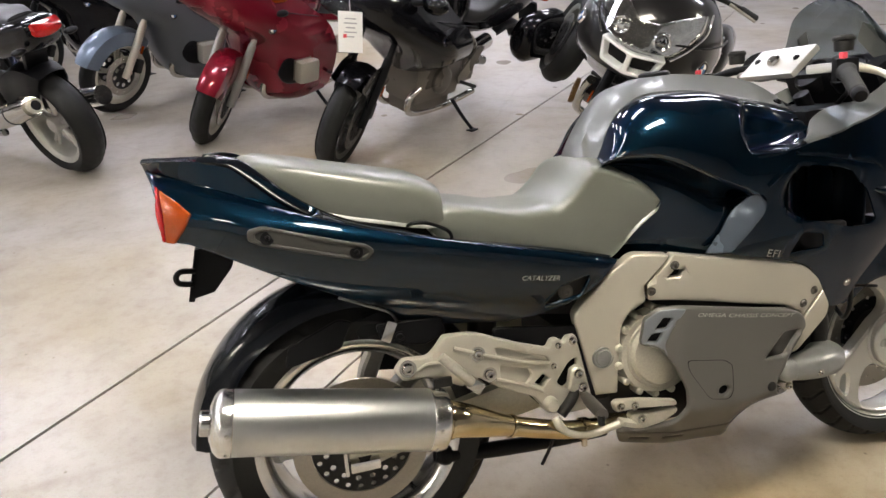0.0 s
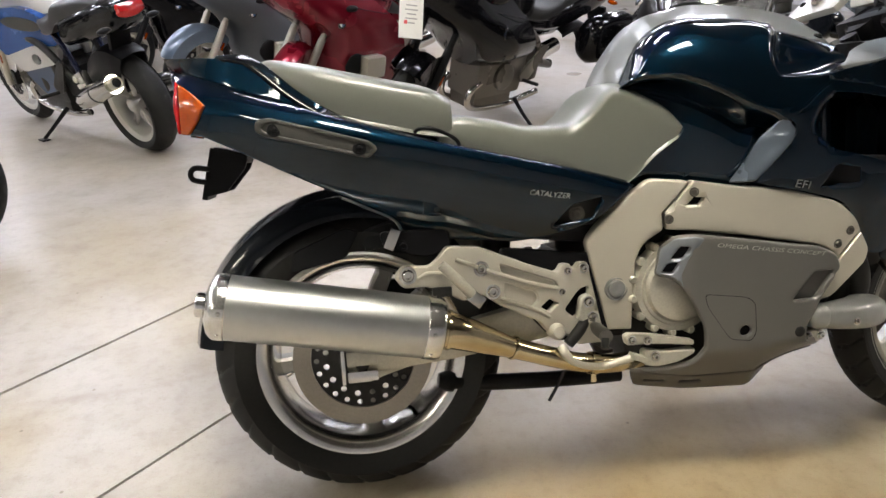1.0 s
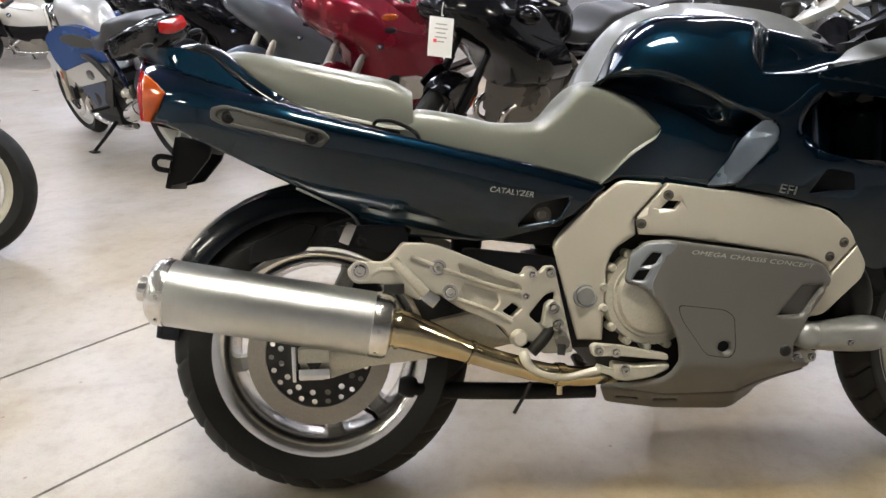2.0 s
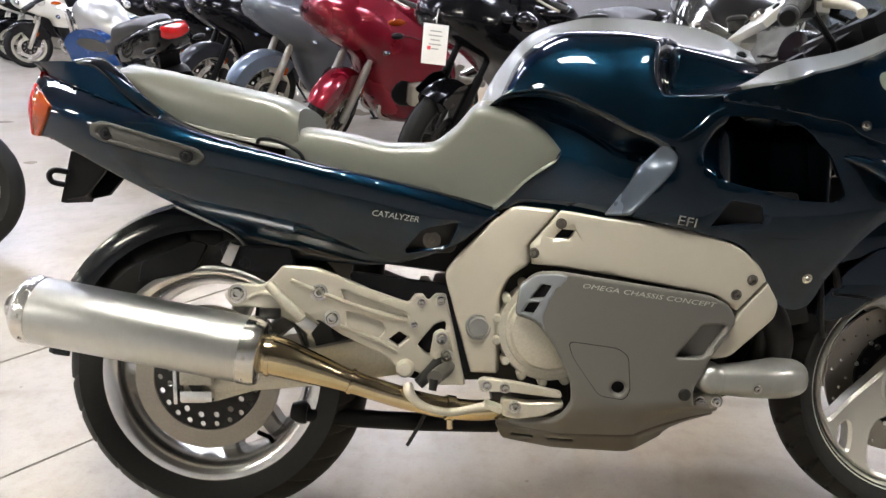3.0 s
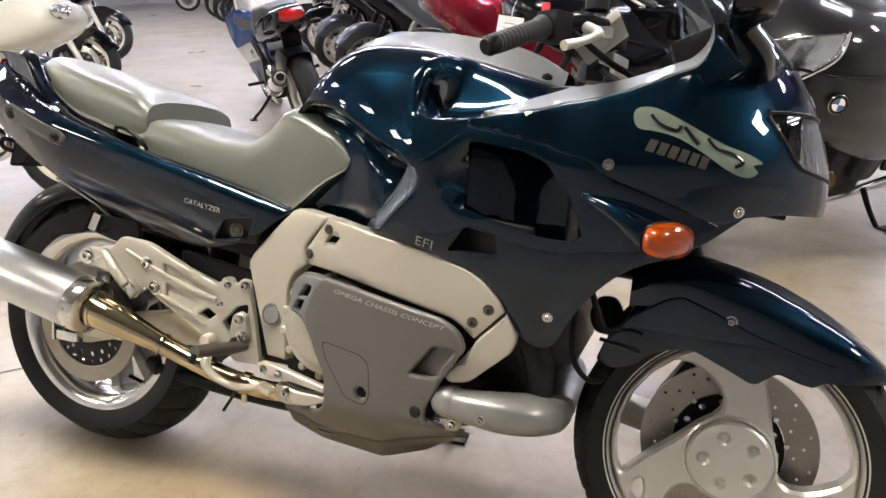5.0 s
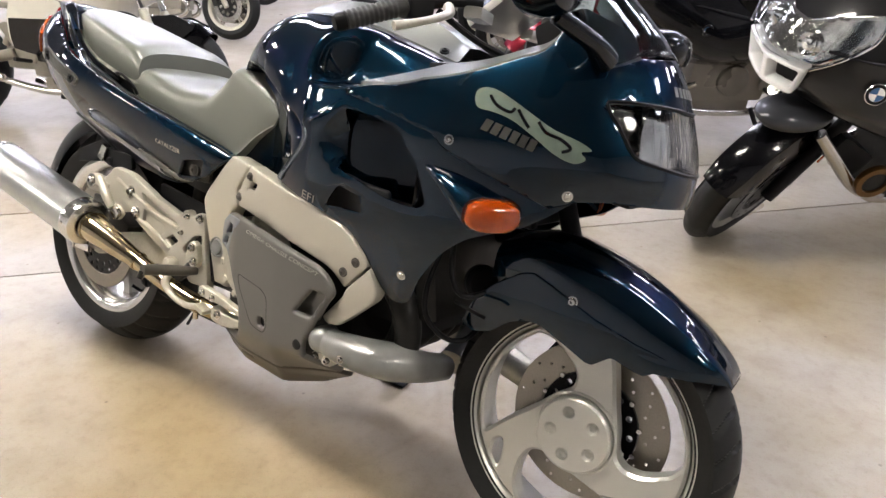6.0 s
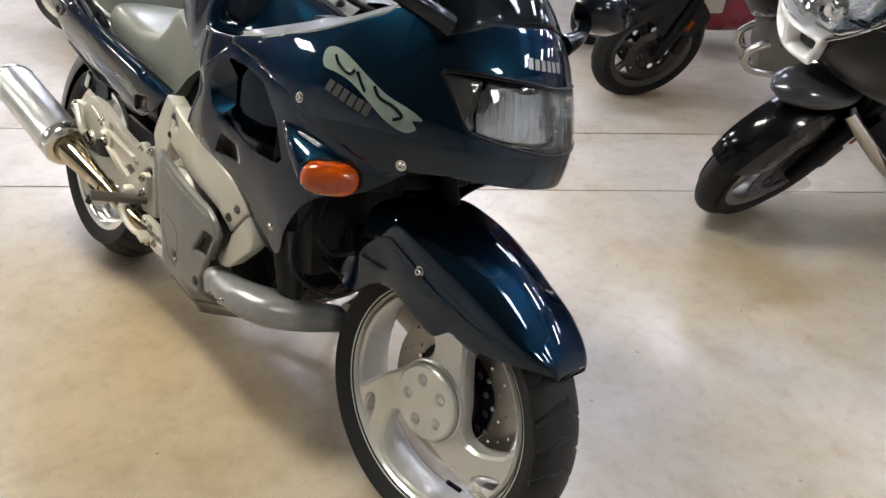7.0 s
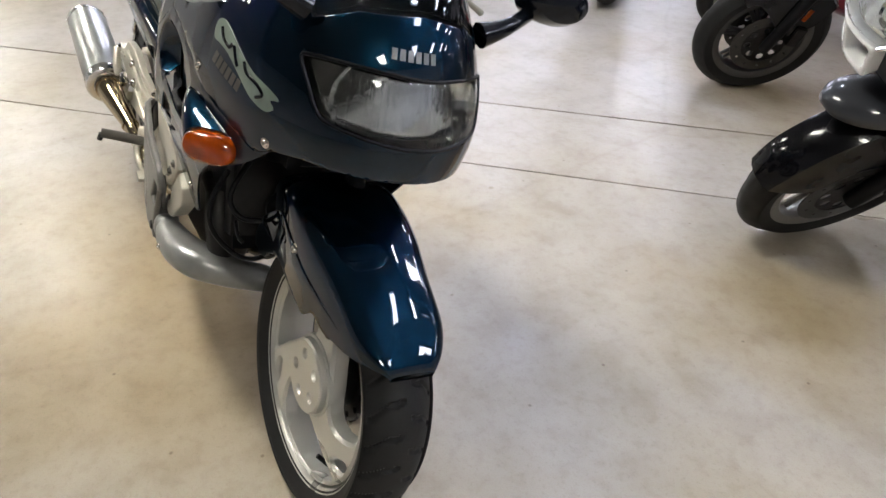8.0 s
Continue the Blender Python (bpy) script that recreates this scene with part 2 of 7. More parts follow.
PAINT = material("teal_mica_paint", (0.0013, 0.0112, 0.0240), 0.36, 0.90, 1.0, 0.18, 900, rough_vary=0.03, spec=0.2, coat_ior=1.5)
PAINT.node_tree.nodes["Principled BSDF"].inputs["Specular Tint"].default_value = (0.10, 0.24, 0.36, 1)   # the mica stays dark at glancing angles
PAINT_DARK = material("dark_inner_panel", (0.002, 0.003, 0.005), 0.2, 0.0, 0.5, 0.15, 300, spec=0.15, coat_ior=1.35)
SILVER_TRIM = material("silver_grey_satin_paint", (0.13, 0.135, 0.13), 0.42, 0.45, 0.25, 0.06, 800)
FIN_GREY = material("blue_grey_satin_paint", (0.08, 0.1, 0.13), 0.32, 0.6, 0.3, 0.08, 500)
EDGE_SILVER = material("blue_silver_satin_paint", (0.20, 0.215, 0.24), 0.34, 0.5, 0.2, 0.08, 500)
VINYL = material("olive_grey_seat_vinyl", (0.125, 0.130, 0.110), 0.30, 0.0, 0.0, 0.05, 300, bump=0.15, bump_scale=900, rough_vary=0.0, blotch=1.2, spec=0.75)
CHAMPAGNE = material("champagne_silver_paint", (0.50, 0.468, 0.395), 0.37, 0.42, 0.15, 0.07, 700, bump=0.05, bump_scale=1500)
ALLOY = material("cast_alloy", (0.5, 0.475, 0.40), 0.42, 0.6, 0.0, 0.14, 200, bump=0.2, bump_scale=700)
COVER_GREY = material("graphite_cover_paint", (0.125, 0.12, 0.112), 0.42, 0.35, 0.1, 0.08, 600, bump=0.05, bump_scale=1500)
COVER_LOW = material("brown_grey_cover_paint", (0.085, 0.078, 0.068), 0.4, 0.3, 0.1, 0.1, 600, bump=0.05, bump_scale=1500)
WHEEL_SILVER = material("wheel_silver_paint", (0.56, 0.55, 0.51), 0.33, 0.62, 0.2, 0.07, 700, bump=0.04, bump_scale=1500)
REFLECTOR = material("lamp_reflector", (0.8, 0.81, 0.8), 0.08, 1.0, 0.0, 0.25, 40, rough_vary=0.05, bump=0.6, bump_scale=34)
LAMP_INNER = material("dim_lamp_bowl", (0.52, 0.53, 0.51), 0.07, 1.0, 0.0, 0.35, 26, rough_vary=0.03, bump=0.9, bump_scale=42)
# silver casting darkened: the shade inside a wheel is put into its colour
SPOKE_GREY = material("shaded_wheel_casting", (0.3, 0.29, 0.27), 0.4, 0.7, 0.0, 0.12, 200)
ELBOW_GREY = material("worn_silver_cover", (0.27, 0.27, 0.262), 0.36, 0.5, 0.1, 0.14, 40, bump=0.05)
STEEL = material("polished_steel", (0.6, 0.58, 0.54), 0.16, 1.0, 0.0, 0.1, 80)
BRIGHT = material("machined_aluminium", (0.72, 0.71, 0.69), 0.22, 1.0, 0.0, 0.08, 90)
GOLD_STEEL = material("heat_tinted_steel", (0.56, 0.47, 0.31), 0.17, 1.0, 0.0, 0.22, 18)
DISC = material("brake_disc_steel", (0.33, 0.3, 0.26), 0.36, 0.9, 0.0, 0.12, 250)
RUBBER = material("tyre_rubber", (0.009, 0.009, 0.009), 0.62, 0.0, 0.0, 0.3, 150, bump=0.25, bump_scale=500, spec=0.3)
BLACK = material("black_plastic", (0.005, 0.005, 0.006), 0.42, 0.0, 0.0, 0.2, 200, bump=0.15, bump_scale=800, spec=0.15)
DARK_METAL = material("dark_oily_metal", (0.022, 0.021, 0.02), 0.5, 0.6, 0.0, 0.35, 60, bump=0.3, bump_scale=300)
SOFT_GREY = material("grey_grip_rubber", (0.02, 0.02, 0.02), 0.65, 0.0, 0.0, 0.15, 300, bump=0.3, bump_scale=700)
ORANGE = material("orange_lens", (0.60, 0.085, 0.002), 0.09, 0.0, 0.4, 0.25, 60, transmission=0.5, bump=0.25, bump_scale=160)
RED_LENS = material("red_lens", (0.45, 0.008, 0.008), 0.12, 0.0, 0.6, 0.06, 60, transmission=0.25)
LETTER = material("silver_lettering", (0.42, 0.42, 0.38), 0.35, 0.4, 0.0, 0.08, 500)
LETTER_MID = material("grey_lettering", (0.2, 0.2, 0.19), 0.35, 0.3, 0.0, 0.08, 500)
LETTER_DIM = material("bronze_grey_lettering", (0.05, 0.047, 0.042), 0.4, 0.4, 0.0, 0.08, 500)
DECAL = material("pale_green_silver_decal", (0.15, 0.19, 0.155), 0.36, 0.3, 0.5, 0.25, 40)
CHROME = material("chrome", (0.85, 0.85, 0.85), 0.06, 1.0, 0.0, 0.03, 50, rough_vary=0.02)
MESH_WHITE = material("white_paper", (0.78, 0.77, 0.75), 0.7, vary=0.03)
RED_INK = material("red_ink", (0.7, 0.06, 0.08), 0.6, vary=0.05)
GREY_INK = material("grey_ink", (0.35, 0.35, 0.36), 0.6, vary=0.05)


def brushed(name, base, rough, stretch):
    """Aluminium with fine drawn lines along x."""
    m = material(name, base, rough, 1.0, 0.0, 0.06, 60)
    nt = m.node_tree
    tc = next(n for n in nt.nodes if n.type == "TEX_COORD")
    mp = nt.nodes.new("ShaderNodeMapping")
    mp.inputs["Scale"].default_value = stretch
    nz = nt.nodes.new("ShaderNodeTexNoise")
    nz.inputs["Scale"].default_value, nz.inputs["Detail"].default_value = 1.0, 2.0
    b = nt.nodes.new("ShaderNodeBump")
    b.inputs["Strength"].default_value, b.inputs["Distance"].default_value = 0.06, 0.0004
    nt.links.new(tc.outputs["Object"], mp.inputs["Vector"])
    nt.links.new(mp.outputs[0], nz.inputs["Vector"])
    nt.links.new(nz.outputs["Fac"], b.inputs["Height"])
    nt.links.new(b.outputs[0], nt.nodes["Principled BSDF"].inputs["Normal"])
    return m


CAN = brushed("brushed_aluminium_can", (0.54, 0.545, 0.54), 0.36, (900, 25, 900))


def glass(name, tint, rough=0.02):
    m = bpy.data.materials.new(name)
    m.use_nodes = True
    nt = m.node_tree
    bs = nt.nodes["Principled BSDF"]
    bs.inputs["Base Color"].default_value = (*tint, 1)
    bs.inputs["Roughness"].default_value = rough
    bs.inputs["Transmission Weight"].default_value = 1.0
    bs.inputs["IOR"].default_value = 1.1
    bs.inputs["Coat Weight"].default_value = 0.6
    nz = nt.nodes.new("ShaderNodeTexNoise")
    nz.inputs["Scale"].default_value = 30
    mr = nt.nodes.new("ShaderNodeMapRange")
    mr.inputs["To Min"].default_value, mr.inputs["To Max"].default_value = rough, rough * 2
    nt.links.new(nz.outputs["Fac"], mr.inputs["Value"])
    nt.links.new(mr.outputs[0], bs.inputs["Roughness"])
    return m


CLEAR = glass("clear_plastic", (0.97, 0.98, 0.98), 0.005)
FLUTED = glass("fluted_clear_lens", (0.97, 0.98, 0.98), 0.005)
flutes = FLUTED.node_tree.nodes.new("ShaderNodeTexWave")
flutes.bands_direction = "Y"
flutes.inputs["Scale"].default_value = 46.0
flutes.inputs["Distortion"].default_value = 0.4
where = FLUTED.node_tree.nodes.new("ShaderNodeTexCoord")
ridge = FLUTED.node_tree.nodes.new("ShaderNodeBump")
ridge.inputs["Strength"].default_value, ridge.inputs["Distance"].default_value = 0.10, 0.0015
FLUTED.node_tree.links.new(where.outputs["Object"], flutes.inputs["Vector"])
FLUTED.node_tree.links.new(flutes.outputs["Fac"], ridge.inputs["Height"])
FLUTED.node_tree.links.new(ridge.outputs[0], FLUTED.node_tree.nodes["Principled BSDF"].inputs["Normal"])
SMOKE = glass("smoked_screen", (0.35, 0.4, 0.42))


def concrete():
    """Sealed concrete with broad stains, painted shade patches, fine speckle, hairline cracks and a worn sheen."""
    m = bpy.data.materials.new("sealed_concrete")
    m.use_nodes = True
    nt = m.node_tree
    bs, link = nt.nodes["Principled BSDF"], nt.links.new
    tc = nt.nodes.new("ShaderNodeTexCoord")

    def noise_at(scale, detail, distort=0.0):
        n = nt.nodes.new("ShaderNodeTexNoise")
        n.inputs["Scale"].default_value, n.inputs["Detail"].default_value, n.inputs["Distortion"].default_value = scale, detail, distort
        link(tc.outputs["Object"], n.inputs["Vector"])
        return n.outputs["Fac"]

    def ramp(value, stops):
        r = nt.nodes.new("ShaderNodeValToRGB")
        r.color_ramp.elements[0].position, r.color_ramp.elements[0].color = stops[0][0], (*stops[0][1], 1)
        r.color_ramp.elements[1].position, r.color_ramp.elements[1].color = stops[-1][0], (*stops[-1][1], 1)
        for p, c in stops[1:-1]:
            r.color_ramp.elements.new(p).color = (*c, 1)
        link(value, r.inputs[0])
        return r.outputs[0]

    def mix(a, b, fac, kind="MULTIPLY"):
        x = nt.nodes.new("ShaderNodeMix")
        x.data_type, x.blend_type = "RGBA", kind
        link(a, x.inputs[6])
        link(b, x.inputs[7])
        x.inputs[0].default_value = fac
        return x.outputs[2]
    broad = noise_at(0.55, 4, 0.6)
    col = ramp(broad, [(0.30, (0.365, 0.318, 0.245)), (0.41, (0.385, 0.348, 0.295)), (0.50, (0.395, 0.365, 0.33)), (0.75, (0.42, 0.395, 0.375))])
    col = mix(col, ramp(noise_at(3.2, 7, 0.8), [(0.30, (0.86, 0.84, 0.80)), (0.44, (0.97, 0.965, 0.95)), (0.56, (1, 1, 1)), (0.75, (1.03, 1.03, 1.03))]), 1.0)
    col = mix(col, ramp(noise_at(26, 4), [(0.3, (0.84, 0.82, 0.79)), (0.5, (1, 1, 1))]), 0.6)
    col = mix(col, ramp(noise_at(1.15, 5, 0.7), [(0.34, (0.86, 0.81, 0.70)), (0.48, (0.97, 0.95, 0.91)), (0.58, (1, 1, 1)), (0.72, (1.02, 1.03, 1.06))]), 0.9)
    col = mix(col, ramp(noise_at(8, 4), [(0.34, (0.90, 0.88, 0.85)), (0.47, (0.985, 0.98, 0.97)), (0.6, (1.02, 1.02, 1.02))]), 0.9)
    col = mix(col, ramp(noise_at(90, 4), [(0.30, (0.84, 0.83, 0.81)), (0.44, (1, 1, 1))]), 0.55)
    col = mix(col, ramp(noise_at(240, 3), [(0.3, (0.88, 0.87, 0.85)), (0.5, (1, 1, 1))]), 0.6)
    # yellow shade beside and under the bikes painted as ragged patches; one tinted cooler
    ragged = nt.nodes.new("ShaderNodeTexNoise")
    ragged.inputs["Scale"].default_value, ragged.inputs["Detail"].default_value = 1.5, 2
    link(tc.outputs["Object"], ragged.inputs["Vector"])
    drift = nt.nodes.new("ShaderNodeVectorMath")
    drift.operation = "MULTIPLY_ADD"
    drift.inputs[1].default_value, drift.inputs[2].default_value = (0.7, 0.7, 0.0), (-0.35, -0.35, 0.0)
    link(ragged.outputs["Color"], drift.inputs[0])
    moved = nt.nodes.new("ShaderNodeVectorMath")
    link(tc.outputs["Object"], moved.inputs[0])
    link(drift.outputs[0], moved.inputs[1])
    for cx, cy, rx, ry, tint in ((0.62, -0.36, 1.15, 0.60, (0.90, 0.77, 0.53)), (1.72, 1.30, 0.55, 0.42, (0.93, 0.82, 0.60)), (-1.2, 0.30, 0.6, 0.35, (0.95, 0.86, 0.68)), (1.15, 0.05, 0.55, 0.40, (0.93, 0.86, 0.72)), (0.35, 0.45, 0.7, 0.4, (0.94, 0.87, 0.74)), (1.0, 5.9, 1.2, 0.8, (0.93, 0.82, 0.60)), (0.35, 2.75, 0.9, 0.5, (0.93, 0.83, 0.62)), (-2.9, 2.4, 0.9, 0.7, (0.97, 0.91, 0.80)), (1.45, 0.60, 0.55, 0.36, (0.92, 0.955, 1.07)), (2.2, 0.1, 0.8, 0.4, (1.0, 0.94, 0.82))):
        away = nt.nodes.new("ShaderNodeVectorMath")
        away.operation = "SUBTRACT"
        away.inputs[1].default_value = (cx, cy, 0.0)
        link(moved.outputs[0], away.inputs[0])
        scaled = nt.nodes.new("ShaderNodeVectorMath")
        scaled.operation = "MULTIPLY"
        scaled.inputs[1].default_value = (1 / rx, 1 / ry, 0.0)
        link(away.outputs[0], scaled.inputs[0])
        far = nt.nodes.new("ShaderNodeVectorMath")
        far.operation = "LENGTH"
        link(scaled.outputs[0], far.inputs[0])
        col = mix(col, ramp(far.outputs["Value"], [(0.15, tint), (1.0, (1, 1, 1))]), 1.0)
    vo = nt.nodes.new("ShaderNodeTexVoronoi")
    vo.voronoi_dimensions = "2D"
    vo.inputs["Scale"].default_value = 2.3
    vo.inputs["Randomness"].default_value = 1.0
    link(tc.outputs["Object"], vo.inputs["Vector"])
    col = mix(col, ramp(vo.outputs["Distance"], [(0.006, (0.5, 0.45, 0.4)), (0.013, (1, 1, 1))]), 0.8)
    cr = nt.nodes.new("ShaderNodeTexVoronoi")
    cr.voronoi_dimensions, cr.feature = "2D", "DISTANCE_TO_EDGE"
    cr.inputs["Scale"].default_value = 0.21
    mv = nt.nodes.new("ShaderNodeVectorMath")
    mv.operation = "ADD"
    wob = nt.nodes.new("ShaderNodeTexNoise")
    wob.inputs["Scale"].default_value, wob.inputs["Detail"].default_value = 2.5, 6
    link(tc.outputs["Object"], wob.inputs["Vector"])
    sc = nt.nodes.new("ShaderNodeVectorMath")
    sc.operation = "SCALE"
    sc.inputs["Scale"].default_value = 0.16
    link(wob.outputs["Color"], sc.inputs[0])
    link(tc.outputs["Object"], mv.inputs[0])
    link(sc.outputs[0], mv.inputs[1])
    link(mv.outputs[0], cr.inputs["Vector"])
    col = mix(col, ramp(cr.outputs["Distance"], [(0.0, (0.8, 0.76, 0.72)), (0.0012, (1, 1, 1))]), 0.35)
    link(col, bs.inputs["Base Color"])
    rr = nt.nodes.new("ShaderNodeMapRange")
    rr.inputs["From Min"].default_value, rr.inputs["From Max"].default_value = 0.3, 0.7
    rr.inputs["To Min"].default_value, rr.inputs["To Max"].default_value = 0.27, 0.40
    link(noise_at(1.7, 2), rr.inputs["Value"])
    link(rr.outputs[0], bs.inputs["Roughness"])
    bs.inputs["IOR"].default_value = 1.47
    b = nt.nodes.new("ShaderNodeBump")
    b.inputs["Strength"].default_value, b.inputs["Distance"].default_value = 0.2, 0.002
    link(noise_at(45, 6), b.inputs["Height"])
    link(b.outputs[0], bs.inputs["Normal"])
    return m


CONCRETE = concrete()
JOINT = material("joint_filler", (0.03, 0.026, 0.022), 0.9, vary=0.3, grain=40)
WALL = material("painted_block_wall", (0.52, 0.52, 0.53), 0.7, vary=0.05, grain=20, bump=0.2, bump_scale=60)
CEIL = material("grey_ceiling_board", (0.11, 0.11, 0.112), 0.8, vary=0.05, grain=30)
HOUSING = material("white_enamel", (0.8, 0.8, 0.78), 0.4, vary=0.03)


def lit(name, colour, strength):
    m = bpy.data.materials.new(name)
    m.use_nodes = True
    bs = m.node_tree.nodes["Principled BSDF"]
    bs.inputs["Emission Color"].default_value = (*colour, 1)
    bs.inputs["Emission Strength"].default_value = strength
    return m


LIT = lit("cool_white_tube", (0.94, 0.97, 1.14), LAMP_POWER)
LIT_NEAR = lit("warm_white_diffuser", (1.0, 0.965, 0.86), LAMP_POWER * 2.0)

# ---- the hall ----
X0, X1, Y0, Y1 = -14.0, 9.0, -7.0, 17.5
U = V((0.727, 0.687, 0)).normalized()      # direction of the floor joints
N = V((-U.y, U.x, 0))
JOINT_A, JOINT_B, GAP = N.dot(V((-1.0, 0.487, 0))), N.dot(V((-0.655, -0.038, 0))), 0.0045


def cut_strip(lo, hi):
    """The hall's floor rectangle between two lines across it."""
    poly = [V((X0, Y0, 0)), V((X1, Y0, 0)), V((X1, Y1, 0)), V((X0, Y1, 0))]
    for sign, lim in ((1, lo), (-1, -hi)):
        out = []
        for a, b in zip(poly, poly[1:] + poly[:1]):
            da, db = sign * N.dot(a) - lim, sign * N.dot(b) - lim
            if da >= 0:
                out.append(a)
            if da * db < 0:
                out.append(a + (b - a) * (da / (da - db)))
        poly = out
    return poly


def build_floor():
    bm = bmesh.new()
    for lo, hi in ((-99, JOINT_B - GAP), (JOINT_B + GAP, JOINT_A - GAP * 1.4), (JOINT_A + GAP * 1.4, 99)):
        poly = cut_strip(lo, hi)
        top = [bm.verts.new(p) for p in poly]
        low = [bm.verts.new(p - V((0, 0, 0.12))) for p in poly]
        bm.faces.new(top)
        for i in range(len(poly)):
            bm.faces.new((top[i - 1], low[i - 1], low[i], top[i]))
    return solid("floor", bm, CONCRETE, "sealed tan concrete floor with stains, painted yellow shade and saw-cut joints", "floor", "structure")


floor = build_floor()
bm = bmesh.new()
for v in (JOINT_A, JOINT_B):
    a, b = (N * v + U * s for s in (-16, 22))
    quad = [p + N * o - V((0, 0, 0.007)) for p, o in ((a, -0.02), (b, -0.02), (b, 0.02), (a, 0.02))]
    a_ = [bm.verts.new(p) for p in quad]
    b_ = [bm.verts.new(p - V((0, 0, 0.05))) for p in quad]
    bm.faces.new(a_)
    for i in range(4):
        bm.faces.new((a_[i - 1], b_[i - 1], b_[i], a_[i]))
part("joint_filler", bm, JOINT, floor, "dark filler in the saw-cut joints")

for name, size, c in (("wall_north", (X1 - X0 + 0.4, 0.2, CEILING), ((X0 + X1) / 2, Y1 + 0.1, CEILING / 2)), ("wall_south", (X1 - X0 + 0.4, 0.2, CEILING), ((X0 + X1) / 2, Y0 - 0.1, CEILING / 2)),
                      ("wall_west", (0.2, Y1 - Y0, CEILING), (X0 - 0.1, (Y0 + Y1) / 2, CEILING / 2)), ("wall_east", (0.2, Y1 - Y0, CEILING), (X1 + 0.1, (Y0 + Y1) / 2, CEILING / 2))):
    solid(name, block(size, c, 0), WALL, "plain pale grey painted block wall", "wall", "structure")
solid("ceiling", block((X1 - X0 + 0.4, Y1 - Y0 + 0.4, 0.15), ((X0 + X1) / 2, (Y0 + Y1) / 2, CEILING + 0.075), 0), CEIL, "grey board ceiling of the showroom hall", "ceiling", "structure")


def troffer(tube_mat, label, flat=False):
    """A ceiling light: enamel tray and three lit tubes, or one flat diffuser."""
    t = thing("ceiling_light", label, "ceiling light", pose(0, 0, CEILING), "ceiling lights in rows")
    bm = block((1.26, 0.05, 0.09), (0, 0.305, -0.045), 0.006)
    block((1.26, 0.05, 0.09), (0, -0.305, -0.045), 0.006, bm=bm)
    block((0.05, 0.56, 0.09), (0.605, 0, -0.045), 0.006, bm=bm)
    block((0.05, 0.56, 0.09), (-0.605, 0, -0.045), 0.006, bm=bm)
    block((1.16, 0.56, 0.012), (0, 0, -0.012), 0, bm=bm)
    part("tray", bm, HOUSING, t)
    if flat:
        part("diffuser", block((1.15, 0.54, 0.012), (0, 0, -0.06), 0.004), tube_mat, t, "bright flat diffuser")
    for y in () if flat else (-0.185, 0, 0.185):
        part("lens", tube([(-0.575, y, -0.06), (0.575, y, -0.06)], 0.045, 8), tube_mat, t, "bright tube lens")
    return t


bright_row = troffer(LIT, "white enamel fluorescent ceiling light with bright tubes, switched on")
near_row = troffer(LIT_NEAR, "white enamel fluorescent ceiling light with a flat diffuser, switched on", True)
bright_row.matrix_basis = pose(LAMP_ROWS_X[0], LAMP_ROWS_Y[0], CEILING)
near_row.matrix_basis = pose(*NEAR_LAMPS[0], CEILING)
for lx in LAMP_ROWS_X:
    for ly in LAMP_ROWS_Y:
        if (lx, ly) != (LAMP_ROWS_X[0], LAMP_ROWS_Y[0]):
            copy_thing(bright_row, pose(lx, ly, CEILING))
for lx, ly in NEAR_LAMPS[1:]:
    copy_thing(near_row, pose(lx, ly, CEILING))

# ---- the teal sport-tourer in the aisle, leaning on its side stand ----
LEAN, YAW = 16.0, -2.3
bike = thing("motorcycle", "dark teal sport-touring motorcycle leaning on its side stand", "motorcycle", pose(0.008, -0.0753, 0.003, 0, 0, YAW) @ pose(0, 0, 0, -LEAN, 0, 0))
REAR, FRONT = V((0.0, 0.0, 0.324)), V((1.492, 0.0, 0.291))

# -- wheels
def tyre_bm(c, R, r, w, grooves, n=200):
    hw = w / 2
    prof = [(r - 0.006, -hw * 0.72), (r + 0.004, -hw * 0.78), (r + 0.018, -hw * 0.93), (r + (R - r) * 0.5, -hw)]
    crown = [(R - (R - r) * 0.62 * abs(s) ** 2.3, hw * 0.97 * s) for s in np.linspace(-1, 1, 33 if n > 300 else 15)]
    prof = prof + crown + [(a, -b) for a, b in prof[::-1]]

    def shape(a, rr, h):
        s = h / hw
        if not grooves or rr < r + (R - r) * 0.45 or abs(s) > 0.9:
            return rr
        ph = (a * grooves / (2 * math.pi) + abs(s) * 0.75 + 0.07 * math.sin(abs(s) * 9) + (0.5 if s > 0 else 0)) % 1
        return rr - 0.0055 if ph < (0.15 if n > 300 else 0.17) and 0.10 < abs(s) < 0.86 else rr
    return lathe(prof, c, (0, -1, 0), n, shape=shape)


def rim_bm(c, r, w, barrel=0.03):
    hw = w / 2
    side = [(r + 0.008, -hw), (r + 0.008, -hw + 0.006), (r - 0.004, -hw + 0.01), (r - 0.012, -hw + 0.02), (r - 0.018, -hw * 0.4)]
    outer = side + [(a, -b) for a, b in side[::-1]]
    inner = [(r - 0.03, hw * 0.5), (r - 0.024, hw * 0.8), (r - 0.010, hw - 0.004), (r, hw)]
    inner = inner + [(r - barrel, 0)] + [(a, -b) for a, b in inner]
    inner = [(r, hw), (r - 0.010, hw - 0.004), (r - 0.024, hw * 0.8), (r - 0.03, hw * 0.5), (r - barrel, 0), (r - 0.03, -hw * 0.5), (r - 0.024, -hw * 0.8), (r - 0.010, -hw + 0.004), (r, -hw)]
    return lathe(outer + inner, c, (0, -1, 0), 96, closed=True)


